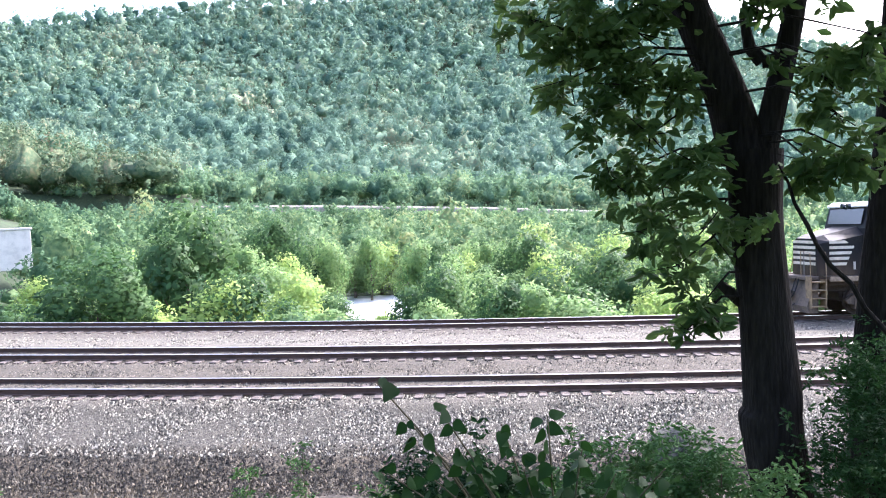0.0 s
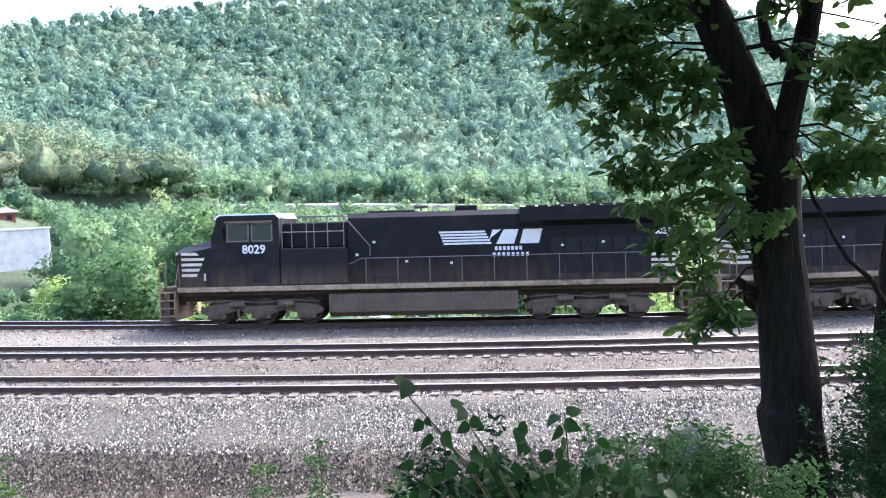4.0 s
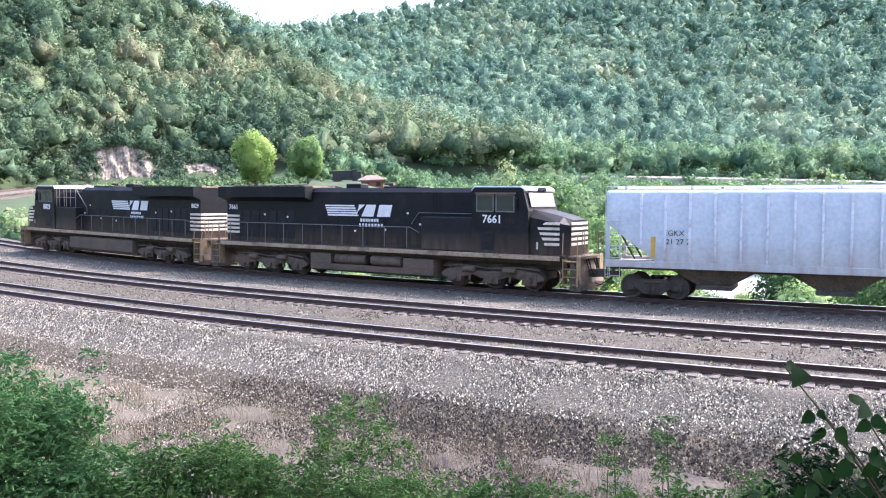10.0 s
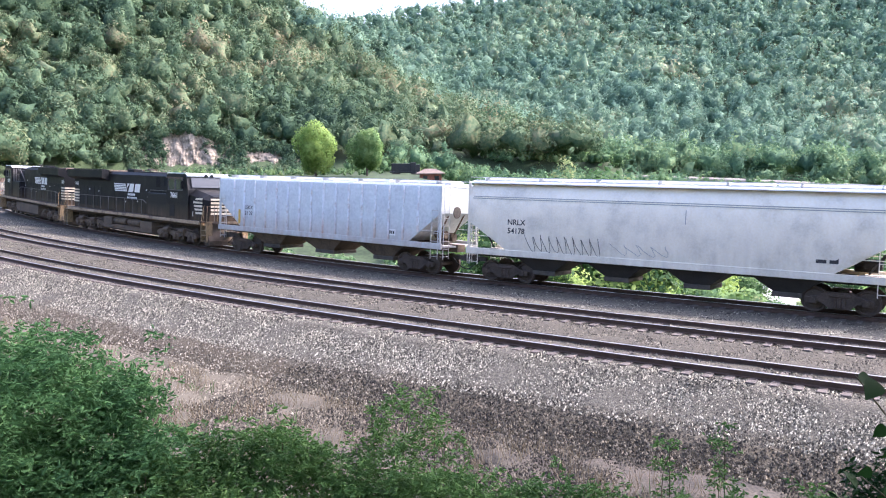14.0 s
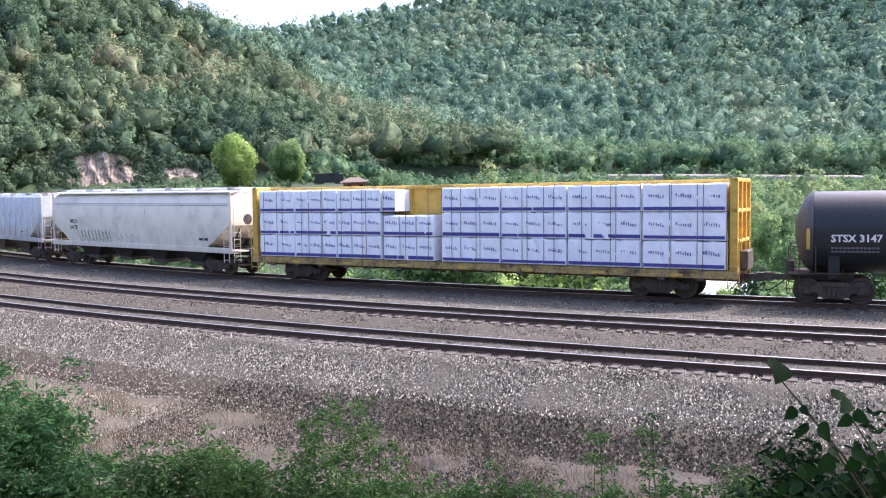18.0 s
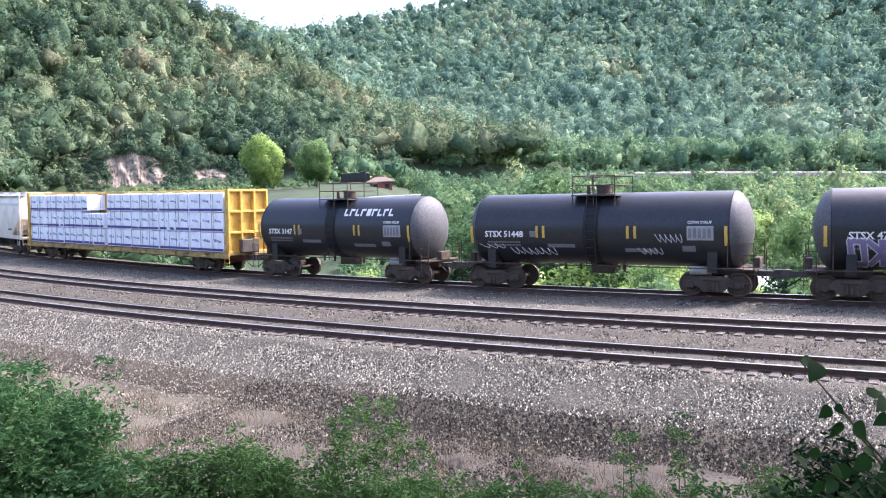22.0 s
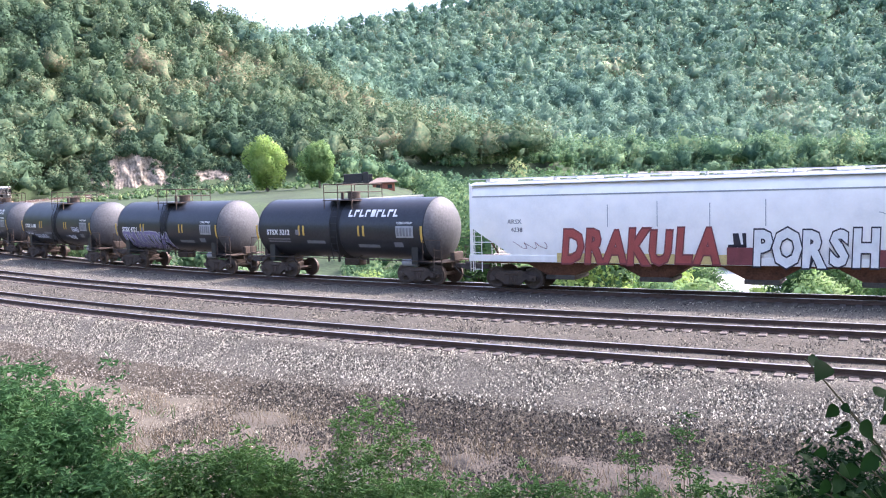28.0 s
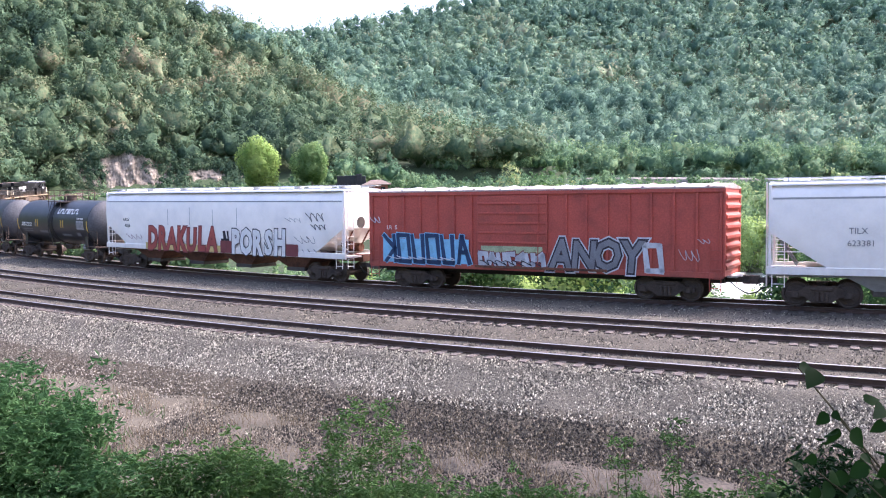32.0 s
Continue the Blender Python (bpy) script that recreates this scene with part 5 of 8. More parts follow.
        limb(w, [tuple(hub), tuple(mid), tuple(c)], [0.013, 0.009, 0.004], 5)
        for k in range(5):
            q = c + g.normal(size=3) * r * np.array([0.5, 0.5, 0.35])
            limb(w, [tuple(c), tuple(q)], [0.006, 0.003], 4)
        part("branch", w, M_BARK_SHADED, e)
    # unseen clumps high on the sunward side, added to shade trunk and bank
    for k in range(26):
        c = np.array([g.uniform(2.6, 9.5), g.uniform(2.0, 8.6), g.uniform(10.4, 12.6)])
        merged_leaves("foliage", leaves(c + g.normal(size=(170, 3)) * [0.65, 0.65, 0.4], 0.2, g, 0.5), M_OAK, e)
        part("branch", limb(Geo(), [(4.6, 4.8, 8.6), tuple((c + [4.6, 4.8, 8.9]) / 2), tuple(c)], [0.06, 0.04, 0.012], 6), M_BARK_SHADED, e)
    # more unseen clumps, over the viewpoint, added to darken the foreground plants
    for k in range(34):
        c = np.array([g.uniform(-2.5, 6.5), g.uniform(-4.0, 4.2), g.uniform(9.8, 12.4)])
        merged_leaves("foliage", leaves(c + g.normal(size=(210, 3)) * [0.7, 0.7, 0.35], 0.24, g, 0.55), M_OAK, e)
        part("branch", limb(Geo(), [(4.6, 4.8, 8.8), tuple((c + [4.6, 4.8, 10.6]) / 2), tuple(c)], [0.06, 0.04, 0.012], 6), M_BARK_SHADED, e)
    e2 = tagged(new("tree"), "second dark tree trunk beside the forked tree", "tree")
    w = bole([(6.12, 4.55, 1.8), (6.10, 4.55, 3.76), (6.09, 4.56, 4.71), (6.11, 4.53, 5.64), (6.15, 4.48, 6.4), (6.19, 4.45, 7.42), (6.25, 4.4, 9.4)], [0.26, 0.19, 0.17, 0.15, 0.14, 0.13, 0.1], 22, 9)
    part("trunk", w, M_BARK_SHADED, e2, "", True)
    Q = leaves(np.array([6.25, 4.4, 9.0]) + g.normal(size=(500, 3)) * [0.6, 0.5, 0.5], 0.11, g)
    merged_leaves("foliage", Q, M_OAK, e2)
    # unseen clumps off to the right, added to dapple the verge with shade
    for k in range(24):
        c = np.array([g.uniform(8.5, 15.0), g.uniform(8.0, 19.0), g.uniform(12.8, 15.5)])
        merged_leaves("foliage", leaves(c + g.normal(size=(150, 3)) * [0.9, 0.9, 0.45], 0.26, g, 0.55), M_OAK, e2)
        part("branch", limb(Geo(), [(6.25, 4.4, 9.4), tuple((c + [6.25, 4.4, 11.5]) / 2), tuple(c)], [0.07, 0.045, 0.012], 6), M_BARK_SHADED, e2)


build_oak()
build_conifer()


# ---- low plants on the bank ----
def round_leaf_bush():
    """Young redbud shoots with heart-round leaves on arching stems."""
    g = np.random.default_rng(52)
    e = tagged(new("leafy_shrub"), "young shrub with large round dark green leaves on thin stems", "shrub")
    tips = [(0.95, 2.20, 6.00), (1.03, 2.15, 5.88), (1.12, 2.12, 5.90), (1.28, 2.06, 5.86), (1.40, 2.00, 5.88), (1.48, 1.94, 5.80), (1.20, 2.10, 5.74), (1.34, 2.04, 5.72), (1.10, 2.14, 5.70), (1.55, 1.88, 5.72), (1.0, 2.2, 5.62), (1.45, 1.95, 5.62), (0.85, 2.20, 5.60), (0.96, 2.16, 5.74), (0.9, 2.1, 5.5), (1.30, 2.0, 5.55), (1.40, 1.98, 5.45), (1.52, 1.9, 5.55), (1.60, 1.85, 5.62), (1.55, 1.9, 5.40), (1.62, 1.8, 5.48), (1.25, 2.05, 5.42), (1.15, 2.1, 5.50), (1.66, 1.8, 5.74), (1.45, 1.92, 5.30), (1.6, 1.85, 5.28), (1.05, 2.15, 5.42)]
    root = (1.5, 2.25, 4.9)
    for i, tip in enumerate(tips):
        w = Geo()
        a, b = Vector(root), Vector(tip)
        mid = a.lerp(b, 0.55) + Vector((0.04, 0, 0.10))
        pts = [a, a.lerp(mid, 0.5) + Vector((0, 0, 0.03)), mid, mid.lerp(b, 0.5) + Vector((0, 0, 0.02)), b]
        limb(w, [tuple(p) for p in pts], [0.006, 0.005, 0.004, 0.003, 0.0018], 5)
        stem = part("stem", w, M_STEM, e)
        n = 28 if i else 3
        for k in range(n):
            u = 0.10 + 0.90 * (k + 0.6) / n if i else (0.8, 0.97, 1.0)[k]
            at = u * 4
            j = min(int(at), 3)
            p = pts[j].lerp(pts[j + 1], at - j) + Vector(g.normal(size=3) * 0.018)
            s = (0.021 + 0.013 * (1 - u)) * g.uniform(0.65, 1.3) if i else (0.022, 0.024, 0.034)[k]
            turn = (1 if k % 2 else -1) * g.uniform(0.5, 1.0)
            d = Vector((turn + g.normal() * 0.3, 0.5 * g.normal(), -0.45 + 0.3 * g.normal())).normalized()
            nrm = Vector((g.normal() * 0.4, -0.75 + g.normal() * 0.45, 0.65 + 0.35 * g.normal())).normalized()
            wv = d.cross(nrm).normalized()
            nrm = wv.cross(d)
            L = Geo()
            mid_rib, edge_l, edge_r = [], [], []
            for q, wide in ((0.0, 0.12), (0.18, 0.62), (0.45, 0.80), (0.80, 0.78), (1.25, 0.55), (1.65, 0.25), (1.95, 0.02)):
                c = p + d * (s * (q + 0.25)) - Vector((0, 0, 0.10 * s * q * q))
                lift = nrm * (0.16 * s * wide)
                mid_rib.append(c), edge_l.append(c + wv * s * wide + lift), edge_r.append(c - wv * s * wide + lift)
            m = len(mid_rib)
            L.add(edge_l + mid_rib + edge_r, [(r * m + q, r * m + q + 1, (r + 1) * m + q + 1, (r + 1) * m + q) for r in (0, 1) for q in range(m - 1)])
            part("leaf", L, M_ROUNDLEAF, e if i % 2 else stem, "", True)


round_leaf_bush()


def feathery(name, blobs, count, size, m, label, seed, stems=2, aspect=0.36):
    """A shrub of many narrow leaflets on thin stems."""
    g = np.random.default_rng(seed)
    e = tagged(new(name), label, "shrub", "shrubs on the bank")
    V = []
    for x, y, z, r in blobs:
        c = np.array([x, y, z])
        n = int(count * (r / 0.5) ** 2)
        base = np.array([x, y, ground(x, y) - 0.05])
        tips = c + g.normal(size=(max(6, n // 26), 3)) * r * np.array([0.5, 0.5, 0.40])
        for q in tips:
            dirn = g.normal(size=3) * [1, 1, 0.35]
            dirn /= np.linalg.norm(dirn)
            ax = q[None] + np.linspace(-0.5, 0.5, 26)[:, None] * dirn * r * 0.75 + g.normal(size=(26, 3)) * 0.018
            ax[:, 2] -= (np.linspace(-0.5, 0.5, 26) * r) ** 2 * 0.5
            V.append(leaves(ax, size, g, aspect, 0.15))
        for k in range(stems):
            q = c + (tips[k % len(tips)] - c) * 0.6
            mid = (base + q) / 2 + g.normal(size=3) * 0.05
            part("stem", limb(Geo(), [tuple(base + g.normal(size=3) * [0.06, 0.06, 0]), tuple(mid), tuple(q)], [0.010, 0.007, 0.003], 5), M_STEM, e)
    merged_leaves("foliage", np.concatenate(V), m, e)
    return e


feathery("bank_shrub", [(-3.5, 6.3, 4.85, .45), (-3.0, 6.2, 4.70, .42), (-3.3, 5.8, 4.35, .5), (-2.7, 6.0, 4.3, .42), (-3.6, 5.6, 4.8, .4), (-4.2, 6.2, 5.0, .5), (-4.6, 6.0, 4.6, .6), (-3.2, 6.0, 4.0, .5), (-3.9, 5.8, 4.3, .5)], 6500, 0.055, M_SHRUB_DARK, "dense dark green bush on the bank above the tracks", 61)
feathery("bank_shrub", [(-2.2, 6.3, 4.15, .33), (-1.75, 6.3, 4.22, .33), (-1.45, 6.4, 4.10, .3), (-1.9, 5.9, 3.9, .38), (-2.4, 5.9, 4.0, .38)], 6500, 0.05, M_SHRUB, "light green feathery shrub with compound leaves", 62)
feathery("sapling", [(-0.72, 6.6, 4.55, .20), (-0.95, 6.5, 4.42, .18), (-0.45, 6.6, 4.45, .18), (-0.7, 6.5, 4.2, .28), (-0.3, 6.6, 4.25, .15), (-1.05, 6.4, 4.1, .25)], 2300, 0.045, M_SHRUB, "thin sapling with sparse green leaflets", 63, 1)
feathery("bank_shrub", [(2.75, 3.65, 4.88, .22), (2.95, 3.45, 4.98, .24), (3.15, 3.25, 4.95, .24), (3.3, 3.05, 4.82, .25), (2.6, 3.75, 4.72, .2), (3.0, 3.4, 4.65, .35), (3.35, 3.1, 4.55, .3)], 6000, 0.042, M_SHRUB, "feathery green shrub beside the tree", 64)
feathery("bank_shrub", [(5.0, 3.9, 4.5, .3), (5.3, 3.6, 4.7, .35), (5.6, 4.2, 5.0, .38), (5.5, 3.4, 4.4, .38), (5.75, 4.0, 4.6, .4), (5.2, 3.3, 4.3, .4)], 5200, 0.05, M_SHRUB_SHADED, "dark green undergrowth between the two trunks", 65)
feathery("bank_shrub", [(1.7, 5.3, 4.25, .2), (2.1, 5.2, 4.3, .22), (1.3, 5.5, 4.15, .18), (2.5, 5.0, 4.3, .2)], 4500, 0.045, M_SHRUB, "low green weeds on the bank", 66)


feathery("bank_shrub", [(-1.0, 6.2, 4.0, .34), (-0.6, 6.1, 4.02, .34), (-0.2, 6.0, 3.98, .32), (0.2, 6.0, 3.95, .32), (0.6, 5.9, 3.92, .3), (1.0, 5.8, 3.95, .28)], 5600, 0.05, M_SHRUB, "low leafy green cover along the foot of the bank", 67)
feathery("bank_shrub", [(1.20, 2.50, 5.52, .12), (1.32, 2.48, 5.50, .13), (1.42, 2.42, 5.52, .13), (1.52, 2.36, 5.50, .14), (1.28, 2.46, 5.40, .15), (1.45, 2.4, 5.38, .16), (1.10, 2.56, 5.40, .12)], 9000, 0.034, M_SHRUB_SHADED, "dark leafy undergrowth below the round-leaved shrub", 75, 1)
feathery("weed", [(1.25, 6.0, 4.42, .14), (1.2, 6.0, 4.2, .18), (1.3, 5.95, 4.0, .2)], 1300, 0.04, M_SHRUB, "thin upright green weed", 68, 1)
feathery("weed", [(1.75, 6.2, 4.40, .13), (1.72, 6.2, 4.2, .16), (1.8, 6.1, 4.0, .18)], 1200, 0.04, M_SHRUB, "thin upright green weed", 69, 1)


def boulder():
    bm = bmesh.new()
    bmesh.ops.create_icosphere(bm, subdivisions=3, radius=1.0)
    for q in bm.verts:
        k = 1 + 0.28 * noise.noise(q.co * 1.3) + 0.10 * noise.noise(q.co * 4)
        q.co = Vector((q.co.x * 0.34 * k, q.co.y * 0.3 * k, q.co.z * 0.27 * k))
    me = bpy.data.meshes.new("boulder")
    bm.to_mesh(me)
    bm.free()
    me.materials.append(M_BOULDER)
    ob = tagged(new("boulder", me), "dark mossy boulder on the bank", "rock")
    ob.matrix_basis = pose(5.40, 6.02, 3.92, 0, 0, 30)


boulder()


def blades(name, spots, h, m, label, seed, lean=0.35, width=0.006):
    g = np.random.default_rng(seed)
    n = len(spots)
    P = np.array([(x, y, ground(x, y) - 0.03) for x, y in spots])
    L = g.normal(size=(n, 3)) * lean
    L[:, 2] = 1
    H = (h * g.uniform(0.35, 1.4, n))[:, None]
    W = np.cross(L, g.normal(size=(n, 3)))
    W = W / np.linalg.norm(W, axis=1)[:, None] * width
    mid = P + L * H * 0.55
    tip = P + L * H + g.normal(size=(n, 3)) * 0.12 * H
    Q = np.concatenate([np.stack([P - W, P + W, mid + W * 0.8, mid - W * 0.8], 1), np.stack([mid - W * 0.8, mid + W * 0.8, tip + W * 0.1, tip - W * 0.1], 1)])
    ob = quads(name, Q, m, (label, "grass"))
    ob["kind"] = "stuff"
    return ob


def verge_spots(n, r0, r1, th0, th1, seed, patch=0.0):
    g = np.random.default_rng(seed)
    out = []
    while len(out) < n:
        x, y = on_arc(g.uniform(r0, r1), g.uniform(th0, th1))
        if noise.noise((x * 0.7, y * 0.7, seed)) > patch:
            out.append((x, y))
    return out


blades("dry_grass", verge_spots(30000, RC + 4.6, RC + 15, 0.34, 0.72, 71, -0.05), 0.34, M_DRYGRASS, "dry straw-coloured weeds on the verge", 72)
blades("weeds", verge_spots(6000, RC + 6, RC + 16, 0.30, 0.72, 73, 0.12), 0.34, M_SHRUB, "scattered green weeds on the brown verge", 74, 0.4, 0.009)


# ---- train ----
S_KEYS = (182.447, 109.998, 0.796, -2.417)


def travel(t):
    u = (t - 16) / 16
    late = float(np.interp(t, [0.0, 0.5, 1.0, 1.5, 2.0, 2.5, 3.0, 3.5], [0.45, 0.85, 1.1, 0.9, 0.58, 0.28, 0.08, 0.0]))
    return S_KEYS[0] + S_KEYS[1] * u + S_KEYS[2] * u * u + S_KEYS[3] * u ** 3 - late


def car_pose(s, half, turned=False):
    th = s / RA
    r = RA * math.cos(half / RA)
    x, y = on_arc(r, th)
    m = pose(x, y, rail_z(th, ZA) + 0.0, math.degrees(math.atan(EL / GAUGE)), -math.degrees(math.atan(GRADE)), 180 - math.degrees(th))
    return m @ pose(0, 0, 0, 0, 0, 180) if turned else m


CARS = []


# ---- train: running gear ----
CACHE = {}


def shared(name, key, geo, material, parent, m=None, label="", smooth=False):
    """Like part(), but alike pieces share one mesh."""
    if key in CACHE:
        ob = new(name, CACHE[key])
        ob.parent = parent
        if m is not None:
            ob.matrix_basis = m
        if label:
            ob["label"] = label
        return ob
    ob = part(name, geo(), material, parent, label, smooth, m)
    CACHE[key] = ob.data
    return ob


def wheelset_geo(r):
    def build():
        g = Geo()
        for s in (-1, 1):
            y = s * 0.76
            prof = [(0.12, 0.10), (0.12, 0.055), (r * 0.42, 0.03), (r * 0.78, 0.03), (r * 0.84, 0.065), (r, 0.065), (r, -0.06), (r + 0.025, -0.075), (r + 0.025, -0.1)]
            n = 28
            rings = []
            for rad, off in prof:
                rings.append([(rad * math.cos(t), y + s * off, rad * math.sin(t)) for t in np.arange(n) * 2 * math.pi / n])
            g.loft(rings, True, True)
            for k in range(6):
                t = k * math.pi / 3
                g.box(r * 0.55 * math.cos(t) - 0.03, r * 0.55 * math.cos(t) + 0.03, y + s * 0.03, y + s * 0.045, r * 0.55 * math.sin(t) - 0.03, r * 0.55 * math.sin(t) + 0.03)
        g.cyl((0, -1.05, 0), (0, 1.05, 0), 0.085, 12)
        return g
    return build


def freight_frame_geo(s):
    def build():
        g = Geo()
        y0, y1 = (0.93, 1.10) if s > 0 else (-1.10, -0.93)
        top = [(-1.12, 0.56), (-1.12, 0.40), (-0.98, 0.36), (-0.62, 0.42), (-0.34, 0.20), (0.34, 0.20), (0.62, 0.42), (0.98, 0.36), (1.12, 0.40), (1.12, 0.56), (0.80, 0.62), (0.45, 0.80), (-0.45, 0.80), (-0.80, 0.62)]
        g.prism(top, 1, y0, y1)
        yo = y1 if s > 0 else y0
        for x in (-0.89, 0.89):
            g.box(x - 0.14, x + 0.14, y0 - 0.02, y1 + 0.02, 0.33, 0.60, 0.03)
            g.cyl((x, yo, 0.46), (x, yo + s * 0.07, 0.46), 0.10, 10)
        for x in (-0.16, 0, 0.16):
            g.cyl((x, yo + s * 0.005, 0.26), (x, yo + s * 0.005, 0.58), 0.06, 8)
        g.box(-0.36, 0.36, y0 - 0.03, y1 + 0.05, 0.62, 0.74, 0.03)
        return g
    return build


def freight_truck(car, x, wheels, spin=1):
    t = shared("truck", "bolster", lambda: Geo().box(-0.2, 0.2, -1.0, 1.0, 0.42, 0.72, 0.04).cyl((0, 0, 0.7), (0, 0, 0.84), 0.2, 12), M_TRUCK, car, pose(x, 0, 0))
    for s in (-1, 1):
        shared("side_frame", "side_frame%d" % s, freight_frame_geo(s), M_TRUCK, t)
    for dx in (-0.89, 0.89):
        w = shared("wheelset", "wheelset", wheelset_geo(0.46), M_WHEEL, t, pose(dx, 0, 0.47), "", True)
        wheels.append((w, dx, 0.46, 0.47, spin))


def loco_frame_geo(s):
    def build():
        g = Geo()
        y0, y1 = (0.98, 1.20) if s > 0 else (-1.20, -0.98)
        prof = [(-2.55, 0.62), (-2.5, 0.50), (-2.2, 0.44), (-1.45, 0.50), (-0.9, 0.62), (-0.45, 0.46), (0.45, 0.46), (0.9, 0.62), (1.45, 0.50), (2.2, 0.44), (2.5, 0.50), (2.55, 0.62), (2.3, 0.80), (1.3, 0.92), (0.6, 0.80), (-0.6, 0.80), (-1.3, 0.92), (-2.3, 0.80)]
        g.prism(prof, 1, y0, y1)
        yo = y1 if s > 0 else y0
        for x in (-1.86, 0.0, 1.86):
            g.prism([(x - 0.34, 0.70), (x - 0.36, 0.28), (x + 0.36, 0.28), (x + 0.34, 0.70)], 1, y0 - 0.03, y1 + 0.04)
            g.cyl((x, yo, 0.50), (x, yo + s * 0.14, 0.50), 0.16, 14)
            g.cyl((x, yo + s * 0.14, 0.50), (x, yo + s * 0.17, 0.50), 0.08, 10)
        for x in (-1.05, 0.95):
            g.cyl((x - 0.3, yo + s * 0.10, 0.86), (x + 0.3, yo + s * 0.10, 0.86), 0.13, 10)
            g.box(x - 0.05, x + 0.05, yo, yo + s * 0.06, 0.35, 0.8, 0.01)
        g.pipe([(-2.4, yo + s * 0.05, 0.95), (-1.2, yo + s * 0.05, 1.02), (0, yo + s * 0.05, 0.92), (1.3, yo + s * 0.05, 1.02), (2.4, yo + s * 0.05, 0.95)], 0.03, 6)
        return g
    return build


def loco_truck(car, x, wheels, spin):
    t = shared("truck", "loco_bolster", lambda: Geo().box(-2.4, 2.4, -0.5, 0.5, 0.5, 0.95, 0.08), M_TRUCK, car, pose(x, 0, 0))
    for s in (-1, 1):
        shared("side_frame", "loco_side%d" % s, loco_frame_geo(s), M_TRUCK_DUST, t)
    for dx in (-1.86, 0.0, 1.86):
        w = shared("wheelset", "loco_wheelset", wheelset_geo(0.53), M_WHEEL, t, pose(dx, 0, 0.54), "", True)
        wheels.append((w, dx, 0.53, 0.54, spin))


def coupler(car, x, s):
    shared("coupler", "coupler%d" % s, lambda: Geo().box(0 if s > 0 else -0.75, 0.75 if s > 0 else 0, -0.09, 0.09, 0.76, 0.98, 0.02).prism([(s * 0.62, -0.16), (s * 0.95, -0.20), (s * 1.0, 0.0), (s * 0.86, 0.05), (s * 0.95, 0.18), (s * 0.68, 0.16)], 2, 0.72, 1.04), M_IRON, car, pose(x, 0, 0))
    shared("air_hose", "hose%d" % s, lambda: Geo().pipe([(s * 0.2, 0.35, 0.85), (s * 0.45, 0.35, 0.62), (s * 0.75, 0.30, 0.42), (s * 0.95, 0.25, 0.36)], 0.025, 6), M_RUBBER, car, pose(x, 0, 0))


def ladder(car, x, y, z0, z1, m, width=0.42, along=True, step=0.36):
    a = width / 2
    dx, dy = (a, 0) if along else (0, a)
    rails = part("ladder", Geo().cyl((x - dx, y - dy, z0), (x - dx, y - dy, z1), 0.018, 6).cyl((x + dx, y + dy, z0), (x + dx, y + dy, z1), 0.018, 6), m, car)
    for z in np.arange(z0 + 0.12, z1, step):
        shared("rung", "rung%.2f%d" % (width, along) + m.name, lambda: Geo().cyl((-dx, -dy, 0), (dx, dy, 0), 0.014, 6), m, rails, pose(x, y, z))
    return rails


def lettering(car, words, x, y, z, size, m, side, label="", name="lettering", bold=0.0):
    """Painted characters on a car's side; they read rightly from outside."""
    cu = bpy.data.curves.new(name, "FONT")
    cu.body, cu.size, cu.align_x, cu.extrude, cu.offset, cu.resolution_u = words, size, "CENTER", 0.003, bold, 2
    tmp = bpy.data.objects.new(name, cu)
    scene.collection.objects.link(tmp)
    bpy.context.view_layer.update()
    me = bpy.data.meshes.new_from_object(tmp.evaluated_get(bpy.context.evaluated_depsgraph_get()))
    bpy.data.objects.remove(tmp)
    me.materials.clear()
    me.materials.append(m)
    ob = new(name, me)
    ob.parent = car
    ob.matrix_basis = pose(x, y, z, 90, 0, 180 if side > 0 else 0)
    if label:
        ob["label"] = label
    return ob


def plate(car, x0, x1, z0, z1, y, side, m, name="panel", t=0.006, label=""):
    return part(name, Geo().box(x0, x1, y, y + side * t, z0, z1), m, car, label)


def hull(name, xs, section, floor, m, parent, label=""):
    """A lofted car body: section is (y, z) from the sill up over the roof; floor(x) lifts the underside at the ends."""
    g = Geo()
    rings = []
    for x in xs:
        lo = floor(x)
        ring = []
        for y, z in section:
            ring.append((x, y, max(z, lo)))
        rings.append(ring)
    g.loft(rings, True, True)
    return part(name, g, m, parent, label, True)


